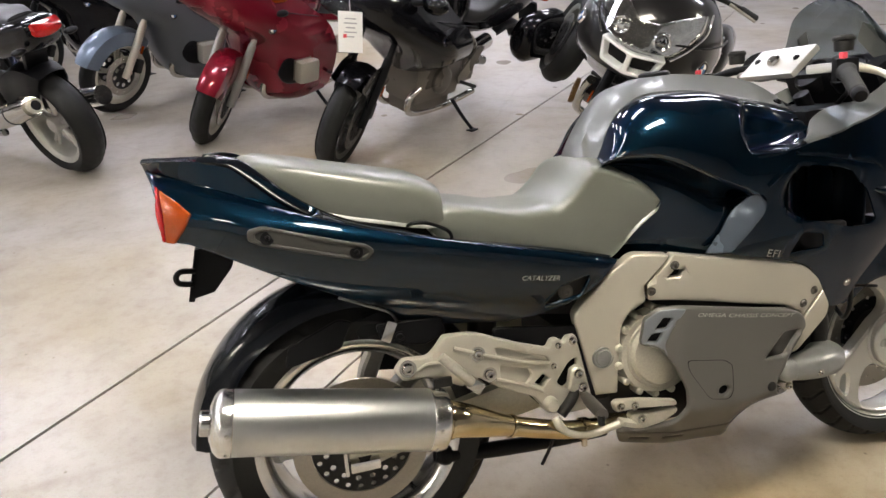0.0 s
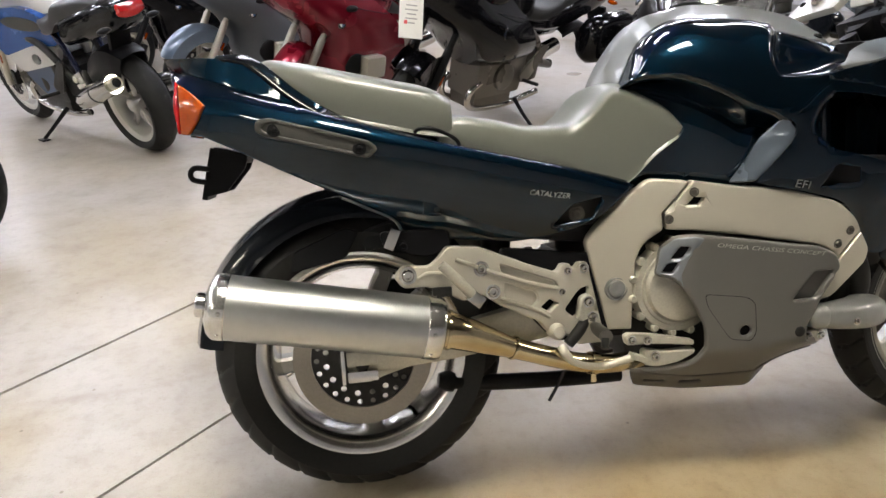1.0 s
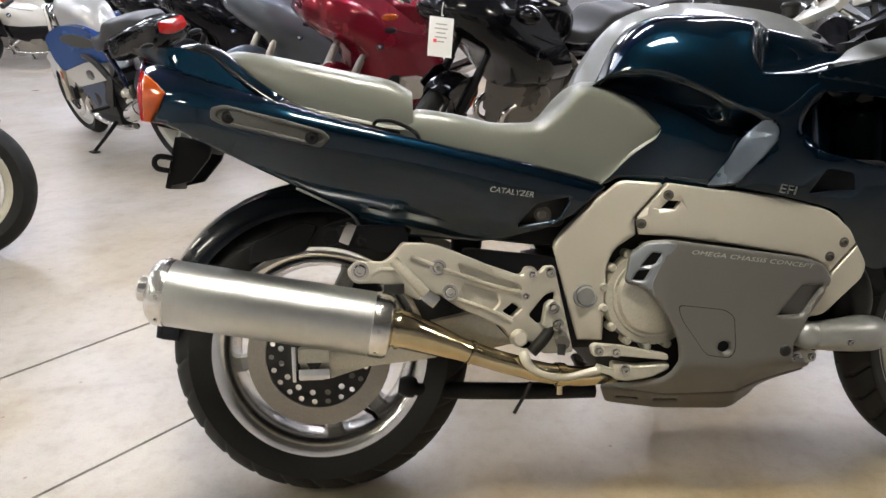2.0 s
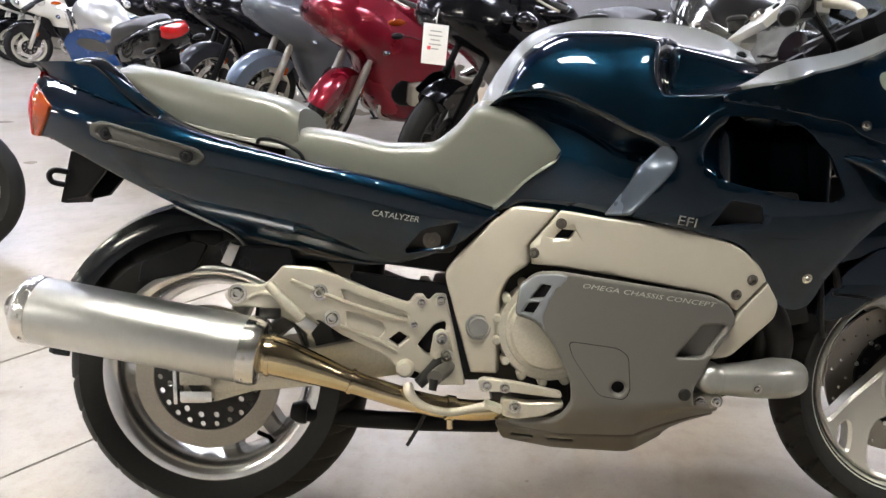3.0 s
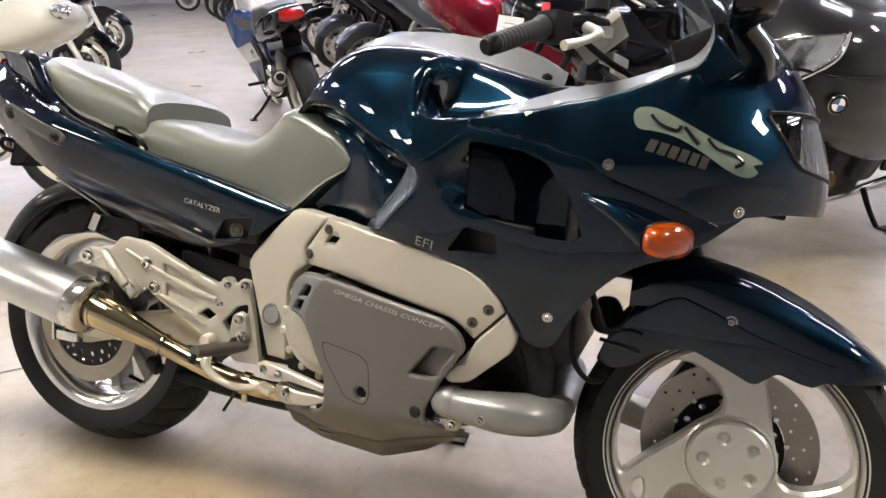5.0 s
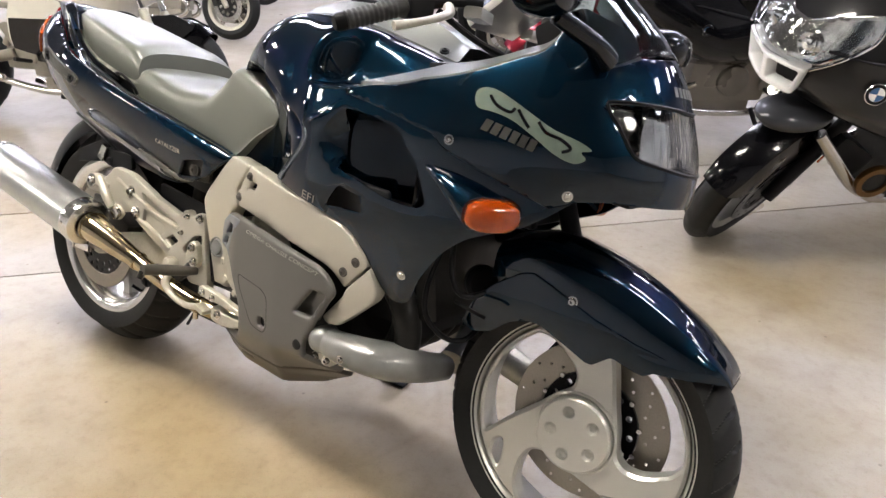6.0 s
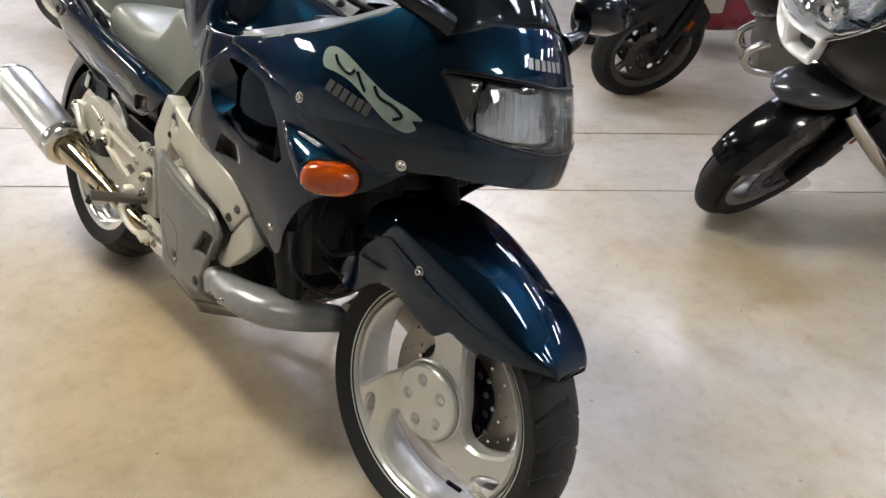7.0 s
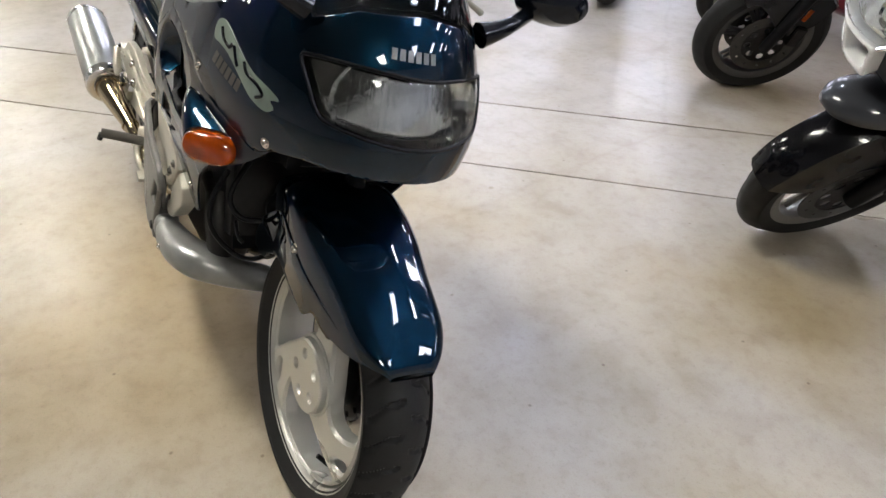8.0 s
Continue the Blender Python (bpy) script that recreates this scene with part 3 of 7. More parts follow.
def polar(c, pts):
    return [np.array((c.x + r * math.cos(radians(a)), c.z + r * math.sin(radians(a)))) for r, a in pts]


def ring_holes(c, r, count, size, start=0.0, rz=None):
    out = []
    for i in range(count):
        a = radians(start) + 2 * math.pi * i / count
        out.append(circle2(c.x + r * math.cos(a), c.z + r * math.sin(a), size, 8))
    return out


def front_wheel():
    c = FRONT
    r, hw = 0.231, 0.052
    lip = [(r - 0.008, hw * 0.3), (r - 0.006, hw - 0.012), (r + 0.004, hw - 0.008), (r + 0.006, hw), (r, hw + 0.001), (r - 0.006, hw - 0.003), (r - 0.012, hw - 0.014), (r - 0.016, hw * 0.4)]
    w = part("front_wheel", lathe(lip + [(a, -b) for a, b in lip[::-1]], c, (0, -1, 0), 120, closed=True), WHEEL_SILVER, bike, "pale silver cast wheel with three broad blades")
    part("tyre", tyre_bm(c, 0.296, 0.231, 0.139, 30, 480), RUBBER, w, "black radial road tyre with slanted grooves")
    wins, cuts = [], []
    for k in range(3):
        s = 120 * k
        wins.append(fillet(polar(c, [(0.206, s + 201), (0.150, s + 190), (0.101, s + 170), (0.083, s + 136), (0.082, s + 118), (0.093, s + 105), (0.113, s + 101), (0.14, s + 105), (0.165, s + 111), (0.19, s + 117), (0.207, s + 124), (0.208, s + 138), (0.208, s + 153), (0.208, s + 168), (0.208, s + 183), (0.208, s + 194)]), 0.008))
        cuts.append(fillet(polar(c, [(0.168, s + 206), (0.186, s + 207), (0.207, s + 215), (0.205, s + 223), (0.188, s + 219), (0.172, s + 212)]), 0.007))
    part("blade_disc", plate(circle2(c.x, c.z, 0.2165, 96), -0.046, -0.012, wins + cuts, 0.006, 0.018), WHEEL_SILVER, w)
    hubr = 0.076
    dimples = ring_holes(c, 0.046, 5, 0.0095, 38)
    cap = plate(circle2(c.x, c.z, hubr, 48), -0.064, -0.044, dimples, 0.004, 0.02)
    cap = part("hub_cap", cap, WHEEL_SILVER, w, "round hub cap with five dimples")
    for i in range(5):
        a = radians(38) + 2 * math.pi * i / 5
        part("dimple", lathe([(0.0102, 0.011), (0.008, 0.006), (0.004, 0.004), (0, 0.0035)], (c.x + 0.046 * math.cos(a), -0.0525, c.z + 0.046 * math.sin(a)), (0, -1, 0), 16), WHEEL_SILVER, cap)
    part("hub_ring", lathe([(0.077, 0.048), (0.080, 0.0505), (0.084, 0.048), (0.084, 0.035), (0.077, 0.035)], c, (0, -1, 0), 48, closed=True), WHEEL_SILVER, w)
    part("hub", cyl(c + V((0, -0.045, 0)), c + V((0, 0.09, 0)), 0.07, 32), DARK_METAL, w)
    part("brake_disc", plate(circle2(c.x, c.z, 0.165, 72), 0.024, 0.030, [circle2(c.x, c.z, 0.105, 40)] + ring_holes(c, 0.120, 14, 0.003) + ring_holes(c, 0.136, 14, 0.003, 9) + ring_holes(c, 0.152, 14, 0.003, 18), 0.0008, 0.025), DISC, w, "drilled steel brake disc")
    part("disc_carrier", plate(circle2(c.x, c.z, 0.103, 48), 0.020, 0.034, ring_holes(c, 0.088, 14, 0.007), 0.001, 0.03), BLACK, w)
    for i in range(12):
        a = 2 * math.pi * (i + 0.4) / 12
        part("bobbin", cyl((c.x + 0.106 * math.cos(a), 0.034, c.z + 0.106 * math.sin(a)), (c.x + 0.106 * math.cos(a), 0.017, c.z + 0.106 * math.sin(a)), 0.0055, 10), BRIGHT, w)
    return w


front = front_wheel()


def rear_wheel():
    c = REAR
    w = part("rear_wheel", rim_bm(c, 0.222, 0.145, 0.04), BRIGHT, bike, "polished alloy rear wheel")
    part("tyre", tyre_bm(c, 0.326, 0.222, 0.172, 26, 416), RUBBER, w, "wide black radial road tyre")
    wins = []
    for k in range(3):
        s = 120 * k - 68
        wins.append(fillet(polar(c, [(0.075, s - 9), (0.160, s - 11), (0.192, s - 11.5), (0.194, s), (0.192, s + 11.5), (0.160, s + 11), (0.075, s + 9)]), 0.008))
        wins.append(fillet(polar(c, [(0.075, s + 32), (0.140, s + 27), (0.180, s + 23), (0.193, s + 26), (0.194, s + 43), (0.194, s + 60), (0.194, s + 77), (0.193, s + 94), (0.180, s + 97), (0.140, s + 93), (0.075, s + 88)]), 0.012))
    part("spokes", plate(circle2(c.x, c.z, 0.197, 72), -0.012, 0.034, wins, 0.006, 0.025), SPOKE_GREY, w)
    part("hub", cyl(c + V((0, -0.1, 0)), c + V((0, 0.1, 0)), 0.055, 28), DARK_METAL, w)
    d = part("brake_disc", plate(circle2(c.x, c.z, 0.151, 72), -0.094, -0.088, [circle2(c.x, c.z, 0.113, 48)], 0.0008, 0.03), DISC, w, "worn brown-grey brake disc")
    slots = ring_holes(c, 0.101, 22, 0.0062) + ring_holes(c, 0.082, 16, 0.0068, 10)
    part("disc_carrier", plate(circle2(c.x, c.z, 0.112, 64), -0.093, -0.087, slots, 0.0008, 0.025), DARK_METAL, d, "dark drilled carrier")
    return w


rear = rear_wheel()
for c, w, r in ((REAR, rear, 0.19), (FRONT, front, 0.19)):
    part("valve", tube([(c.x + 0.105, -0.02, c.z - 0.155), (c.x + 0.088, -0.045, c.z - 0.135)], 0.005, 8), BLACK, w)

# -- body surfaces
fair_w = curve([0.44, 0.54, 0.62, 0.70, 0.80, 0.86, 0.92, 1.0, 1.1, 1.22], [0.195, 0.226, 0.25, 0.262, 0.262, 0.254, 0.240, 0.212, 0.18, 0.14])
fair_n = curve([0.44, 0.72, 0.785, 0.84, 0.92, 0.96, 1.0, 1.06, 1.13, 1.22], [1.575, 1.58, 1.592, 1.586, 1.560, 1.544, 1.520, 1.47, 1.39, 1.28])
fair_x = curve([0.55, 0.70, 0.80, 0.93, 1.2], [0.74, 0.83, 0.9, 1.0, 1.0])
NOSE0, NOSE_L = 1.15, 0.5
chin = curve([0.5, 0.70, 0.76, 0.82, 0.88], [0.16, 0.13, 0.09, 0.02, 0.0])


def fair(a, z):
    """The fairing's skin, wrapped round the nose: a is x along the flank, then runs round to the other side."""
    w = fair_w(z) * fair_x(a)
    if a <= NOSE0:
        return (a, -w, z)
    ph = (a - NOSE0) / NOSE_L * math.pi / 2
    w *= 1 - chin(z) * min(math.sin(min(ph, math.pi)) * 1.4, 1)
    far = max(ph - math.pi, 0)
    s = math.sin(min(ph, math.pi))
    return (NOSE0 + (fair_n(z) - NOSE0) * max(s, 0) ** 0.8 - far * NOSE_L * 2 / math.pi, -w * math.cos(min(ph, math.pi)), z)


def at_x(x, z):
    """Outline point on the flank at x."""
    if x <= NOSE0:
        return (x, z)
    u = min((x - NOSE0) / (fair_n(z) - NOSE0), 1) ** (1 / 0.8)
    return (NOSE0 + math.asin(u) / (math.pi / 2) * NOSE_L, z)


def at_y(y, z):
    """Outline point on the nose at y (right is minus)."""
    return (NOSE0 + math.acos(max(min(-y / (fair_w(z) * (1 - chin(z))), 1), -1)) / (math.pi / 2) * NOSE_L, z)


# upper fairing: wraps from cockpit lip to cockpit lip round the nose, with an opening for the lamp
lip = [(0.985, 0.8725), (1.034, 0.884), (1.110, 0.897), (1.170, 0.920), (1.254, 0.966), (1.297, 0.988), (1.335, 1.03)]
base = [at_x(1.37, 1.045), at_x(1.40, 1.01), at_x(1.445, 0.972), at_y(-0.10, 1.0), (NOSE0 + NOSE_L, 1.012)]
seam = [(0.985, 0.8605), (1.08, 0.8455), (1.16, 0.8235), at_x(1.229, 0.795), at_x(1.33, 0.760), at_x(1.41, 0.731)]
nose_low = [at_x(1.45, 0.748), at_x(1.50, 0.757), at_y(-0.11, 0.757), (NOSE0 + NOSE_L, 0.757)]
seam_line = [np.array(p) for p in spline(seam, 6)]
top_half = [np.array(p) for p in spline(lip, 5)] + [np.array(p) for p in base]
low_half = seam_line + [np.array(p) for p in nose_low]
mid = NOSE0 + NOSE_L
mir = lambda p: np.array((2 * mid - p[0], p[1]))
outline = [*low_half, *[mir(p) for p in low_half[-2::-1]], *[mir(p) for p in top_half], *top_half[-2::-1]]
lamp_half = [np.array(p) for p in (at_y(-0.17, 0.915), at_y(-0.163, 0.88), at_y(-0.152, 0.845), at_y(-0.135, 0.832), at_y(-0.06, 0.82), (mid, 0.817))]
lamp_top = [np.array(p) for p in ((mid, 0.922), at_y(-0.06, 0.925), at_y(-0.12, 0.925), at_y(-0.155, 0.922))]
lamp_loop = lamp_half + [mir(p) for p in lamp_half[-2::-1]] + [mir(p) for p in lamp_top[::-1]] + lamp_top[1:]
lamp_hole = [p for p in lamp_loop]
part("upper_fairing", panel(outline, fair, 0.011, 0.004, 0.002, [lamp_hole]), PAINT, bike, "glossy dark teal upper fairing")

# headlamp: reflector bowl, inner bezel and clear lens
def shrunk(a, z, k):
    p = np.array(fair(a, z))
    return (1.30 + (p[0] - 1.30) * k, p[1] * 0.97, p[2])
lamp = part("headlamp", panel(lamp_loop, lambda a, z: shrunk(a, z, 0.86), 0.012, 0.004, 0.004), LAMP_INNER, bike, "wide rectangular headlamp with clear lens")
part("lens", panel([p + (0, 0.002 * (1 if p[1] < 0.87 else -1)) for p in lamp_loop], fair, 0.016, 0.003, 0.004, lift=0.0008), FLUTED, lamp, "clear lens")
rim = [np.array(fair(*p)) for p in spline(lamp_loop, 3, True)]
part("gasket", tube([*rim, rim[0]], 0.0034, 6, 1), BLACK, lamp)
for s in (-1, 1):
    part("reflector", lathe([(0.005, -0.055), (0.03, -0.05), (0.05, -0.03), (0.064, 0)], (1.520, s * 0.074, 0.872), (1, 0, 0.05), 32), CHROME, lamp)
    part("bulb_shield", lathe([(0, 0.018), (0.010, 0.014), (0.013, 0), (0.013, -0.04)], (1.505, s * 0.072, 0.872), (1, 0, 0), 20), STEEL, lamp)
    for i in range(7):
        part("lens_rib", tube([fair(at_y(s * 0.068 + (i - 3) * 0.014, 0.9)[0], z) - np.array((0.007, 0, 0)) for z in (0.83, 0.87, 0.912)], 0.0016, 6, 2), CLEAR, lamp)

# side fairing: the flank dips inwards behind the big air opening, which goes through it ahead of the dip
flank = [(0.830, 0.658), (0.862, 0.70), (0.900, 0.742), (0.9065, 0.766), (0.891, 0.790), (0.93, 0.819), (0.985, 0.858), (1.08, 0.844), (1.16, 0.822), at_x(1.229, 0.793), at_x(1.33, 0.758), at_x(1.41, 0.729),
         at_x(1.445, 0.745), at_x(1.41, 0.715), at_x(1.372, 0.688), at_x(1.316, 0.663), at_x(1.278, 0.644), at_x(1.235, 0.606), at_x(1.192, 0.547), at_x(1.165, 0.492), (1.14, 0.483), (1.117, 0.49), (1.092, 0.516), (1.062, 0.566), (1.02, 0.608), (0.92, 0.637)]
flank = [np.array(p) for p in (*spline(flank[:5], 5), *flank[5:6], *[(a, z - 0.0010) for a, z in seam_line], *flank[12:13], *spline(flank[13:], 4))]
dip_low = curve([0.90, 0.933, 0.974, 1.038, 1.115, 1.18], [0.80, 0.764, 0.727, 0.705, 0.684, 0.678])
dip_top = curve([0.90, 0.933, 0.951, 0.998, 1.069, 1.126, 1.18], [0.775, 0.783, 0.806, 0.838, 0.831, 0.815, 0.78])


def ease(u):
    u = min(max(u, 0.0), 1.0)
    return u * u * (3 - 2 * u)


def flank_skin(a, z):
    """The fairing's flank with the smooth dip that leads air into the opening."""
    x, y, zz = fair(a, z)
    d = 0.034 * ease((a - 0.926) / 0.072) * ease((z - float(dip_low(a))) / 0.020) * ease((float(dip_top(a)) - z) / 0.045) * (1 - ease((a - 1.005) / 0.03))
    return (x, y + d, zz)


intake = fillet([(0.992, 0.834, 0.006), (1.030, 0.8335, 0.02), (1.072, 0.828, 0.02), (1.126, 0.8135, 0.03), (1.153, 0.78, 0.03), (1.172, 0.694, 0.008), (1.164, 0.682, 0.008), (1.115, 0.686, 0.02), (1.038, 0.7075, 0.03), (0.990, 0.722, 0.006), (0.986, 0.76, 0.02), (0.986, 0.80, 0.02)], 0.022, 6)
vent = fillet([(0.966, 0.640), (0.999, 0.688), (1.054, 0.678), (1.060, 0.645), (1.01, 0.645)], 0.006)
for flip in (False, True):
    sf = part("side_fairing", panel(flank[::-1], flank_skin, 0.011, 0.004, 0.0014, [intake, vent], flip), PAINT, bike, "glossy dark teal side fairing with air opening")
    part("duct", panel(fillet([(0.955, 0.850), (1.03, 0.855), (1.10, 0.842), (1.19, 0.80), (1.21, 0.665), (1.10, 0.665), (1.0, 0.69), (0.955, 0.72)], 0.02), lambda a, z: (a, fair(a, z)[1] + 0.038 + 0.075 * ease((a - 0.975) / 0.16), z), 0.02, 0.004, 0.006, (), flip), PAINT, sf, "glossy dark teal duct behind the opening")
    part("duct_wall", panel(fillet([(-0.02, 0.645), (0.13, 0.645), (0.13, 0.86), (-0.02, 0.86)], 0.01), lambda d, z: (1.178 + 0.02 * math.sin(d * 20), fair(1.17, z)[1] + 0.004 + max(d, 0.0), z), 0.03, 0.004, 0.004, (), flip), PAINT_DARK, sf)
    part("vent_back", panel(fillet([(0.93, 0.712), (1.12, 0.70), (1.12, 0.618), (0.93, 0.622)], 0.01), lambda a, z: (a, fair(a, z)[1] + 0.004 + 0.03 * ease((1.06 - a) / 0.08), z), 0.03, 0.004, 0.006, (), flip), BLACK, sf)
    s = 1 if flip else -1
    for x, z in ((1.153, 0.544), (1.229, 0.815), (1.437, 0.757)):
        p = fair(*at_x(x, z))
        part("screw", bolt_shape((p[0], -s * p[1], p[2]), 0.0065, 0.004, outward(fair, *at_x(x, z), s)), STEEL, sf)
    # indicator pod: a wedge that swells out of the flank and ends in an orange lens facing ahead
    lc, along, out = V((1.332, s * 0.250, 0.703)), V((0.66, -s * 0.75, 0.04)).normalized(), V((0.75, s * 0.66, -0.05)).normalized()
    lens = lambda k, d: [lc + along * (0.050 * k * math.copysign(abs(math.cos(a)) ** 0.75, math.cos(a))) + V((0, 0, 0.029 * k * math.copysign(abs(math.sin(a)) ** 0.75, math.sin(a)))) + out * d for a in np.linspace(0, 2 * math.pi, 32, endpoint=False)]
    apex = V((1.168, s * 0.246, 0.768))
    rings = [[apex + (p - apex) * t + V((0, s * 0.012 * math.sin(t * 3.0), 0.010 * math.sin(t * 3.1))) for p in lens(1.06, -0.004)] for t in (0.10, 0.14, 0.25, 0.4, 0.55, 0.7, 0.85, 0.95, 1.0)]
    pod = part("indicator", skin(rings), PAINT, bike, "teal indicator pod with orange lens")
    part("orange_lens", skin([lens(k, d) for k, d in ((0.98, -0.006), (1.0, 0.006), (0.95, 0.014), (0.84, 0.020), (0.55, 0.025), (0.15, 0.027))]), ORANGE, pod, "orange lens")

# grey fin at the tank's foot: turns from the tank's flank out to the fairing's edge
fin = fillet([(0.882, 0.790), (0.905, 0.765), (0.899, 0.742), (0.861, 0.698), (0.829, 0.662, 0.004), (0.785, 0.662, 0.004), (0.826, 0.715), (0.852, 0.755)], 0.008)
fin_front = curve([0.655, 0.664, 0.70, 0.742, 0.765, 0.80], [0.822, 0.830, 0.863, 0.900, 0.9065, 0.885])
for flip in (False, True):
    part("side_fin", panel(fin[::-1], lambda x, z: (x, fair(x, z)[1] - 0.003 + 0.055 * max((float(fin_front(z)) - x) / 0.075, 0.0) ** 1.4, z), 0.008, 0.006, 0.004, (), flip), FIN_GREY, bike, "blue-grey satin fin")

# -- tank
tk_top = curve([0.555, 0.58, 0.614, 0.662, 0.744, 0.803, 0.92, 1.038, 1.11], [0.86, 0.915, 0.967, 1.019, 1.048, 1.055, 1.047, 1.022, 0.985])
tk_g = curve([0.555, 0.598, 0.637, 0.687, 0.754, 0.843, 0.955, 1.067, 1.11], [0.84, 0.88, 0.957, 1.0, 1.016, 1.013, 0.99, 0.962, 0.95])
tk_w = curve([0.555, 0.60, 0.66, 0.72, 0.78, 0.84, 0.89, 0.95, 1.11], [0.112, 0.148, 0.186, 0.212, 0.230, 0.243, 0.250, 0.252, 0.248])
tk_ridge = curve([0.555, 0.58, 0.611, 0.66, 0.70, 0.745, 0.81, 0.865, 0.890, 0.93, 0.985, 1.11], [0.835, 0.870, 0.888, 0.891, 0.883, 0.863, 0.827, 0.799, 0.783, 0.806, 0.845, 0.845])
tk_hollow = curve([0.555, 0.62, 0.68, 0.74, 0.79, 0.82, 0.86, 0.90, 1.11], [0.825, 0.862, 0.850, 0.824, 0.790, 0.768, 0.766, 0.76, 0.76])
tk_low = curve([0.555, 0.62, 0.70, 0.78, 0.84, 0.88, 0.93, 1.11], [0.108, 0.120, 0.138, 0.176, 0.196, 0.196, 0.16, 0.12])
tk_lip = curve([0.80, 0.872, 0.913, 0.985, 1.034, 1.11], [0.872, 0.872, 0.870, 0.873, 0.884, 0.896])


def tank_section(x):
    """Half a section from the centre strip's edge over the shoulder (or down into the front pocket and over its lip) to the knee hollow and the foot."""
    g, w, rd, hz, lw = (float(f(x)) for f in (tk_g, tk_w, tk_ridge, tk_hollow, tk_low))
    on = ease((x - 0.79) / 0.09)
    sink = 0.0006 + 0.0014 * ease((x - 0.885) / 0.01)
    zl = float(tk_lip(x))
    zs = max(zl, rd + 0.3 * (g - rd) * (1 - on))
    u_s = math.acos(min(max((zs - rd) / (g - rd), 0.0), 1.0) ** (1 / 0.82)) / (math.pi / 2)

    def bulge(u):
        y, z = 0.080 + (w - 0.080) * math.sin(math.pi / 2 * u) ** 0.95, rd + (g - rd) * max(math.cos(math.pi / 2 * u), 0.0) ** 0.82
        return (y + (-fair(x, z)[1] - sink - y) * on * ease(u / max(u_s, 0.01)), z)
    lip_y = -fair(x, zl)[1] - 0.0006
    pocket = spline([(0.080, g), (0.104, g - 0.004), (0.124, g - 0.014), (0.139, g - 0.031), (0.148, g + (zl - g) * 0.52), (0.160, g + (zl - g) * 0.78), (0.184, zl + 0.006), (lip_y - 0.024, zl + 0.0005), (lip_y - 0.006, zl + 0.0015), (lip_y, zl - 0.0025)], 5)
    out = []
    for i, u in enumerate(np.linspace(0, u_s, 15)):
        t = i / 14
        y, z = bulge(u)
        q = pocket[round(45 * t ** 0.8)]
        into = ease((x - 0.850 - 0.10 * (1 - t) ** 1.6) / 0.034)
        out.append((y + (q[0] - y) * into, z + (q[1] - z) * into))
    out += [bulge(u) for u in np.linspace(u_s, 1, 9)[1:]]
    y = out[-1][0]
    deep = 0.014 * ease((x - 0.575) / 0.05) * (1 - ease((x - 0.885) / 0.02))
    y2, gap = min(lw, y - 0.006), ease((x - 0.885) / 0.02) * 0.03
    out += [(y - 0.004 - gap, rd - 0.003), (y - 0.010 - gap, rd - 0.008), ((y * 0.6 + y2 * 0.4) - deep - gap, rd + (hz - rd) * 0.40), (y2 - deep * 0.6 - gap, rd + (hz - rd) * 0.75), (y2 - gap, hz - 0.004), (y2 + 0.004 - gap, hz - 0.022), (y2 + 0.006 - gap, (hz + 0.66) / 2), (y2 + 0.003 - gap, 0.675), (y2 - 0.004 - gap, 0.655)]
    if x > 0.984:
        out = [(yy - 0.022 if i > 14 else yy - 0.004 * (i > 12), zz) for i, (yy, zz) in enumerate(out)]
    return [(x, -yy, zz) for yy, zz in out]


xs = np.concatenate((np.linspace(0.556, 0.845, 44), np.linspace(0.848, 0.983, 46), np.linspace(0.986, 1.108, 16)))
rings = [[tuple(p) for p in spline(tank_section(x), 2)] for x in xs]
bm = skin(rings, closed=False, caps=False)
skin([[(x, -y, z) for x, y, z in r] for r in rings], closed=False, caps=False, bm=bm)
tank = part("fuel_tank", bm, PAINT, bike, "glossy dark teal fuel tank with silver centre strip")
rings = []
for x in np.linspace(0.550, 1.112, 44):
    t, g = tk_top(x), tk_g(x)
    half = [(-0.080, g - 0.012), (-0.080, g + 0.003), (-0.074, g + 0.007), (-0.04, t), (0, t + 0.003)]
    rings.append([(x, y, z) for y, z in half] + [(x, -y, z) for y, z in half[-2::-1]])
strip = part("tank_strip", skin(rings, closed=False, caps=False), SILVER_TRIM, tank, "satin silver centre strip")
part("filler_cap", lathe([(0, 0.012), (0.03, 0.011), (0.036, 0.007), (0.038, 0), (0.038, -0.01)], (0.80, 0, 1.055), (-0.05, 0, 1), 32), BLACK, tank)
for s in (-1, 1):
    part("screw", bolt_shape((1.08, s * 0.084, 0.972), 0.007, 0.004, (0.2, s * 0.5, 0.8)), BLACK, strip)

# -- cockpit: grey inner trim along the lip, dash, bars
trim_d = curve([1.0, 1.03, 1.06, 1.10, 1.16, 1.25, 1.38], [0.0, 0.004, 0.028, 0.066, 0.078, 0.05, 0.03])
for s in (-1, 1):
    rows = []
    for i, p in enumerate(spline([(1.018, 0.880), *lip[1:], (1.36, 1.075), (1.37, 1.12)], 5)):
        t = i / 28
        q = np.array(fair(p[0], p[1]))
        y = abs(q[1])
        d = 0.003 + float(trim_d(q[0]))
        rows.append([(q[0], s * (y - 0.001), q[2] - 0.004), (q[0] - 0.001, s * (y - 0.003), q[2] + 0.003), (q[0] - 0.003, s * (y - 0.003 - d * 0.15), q[2] + 0.006), (q[0] - 0.01, s * (y - 0.003 - d), q[2] + 0.006 + d * 0.36), (q[0] - 0.012, s * (y - d - 0.016), q[2] - 0.02)])
    part("cockpit_trim", skin(rows, closed=False, caps=False), SILVER_TRIM, bike, "silver-grey trim round the cockpit")
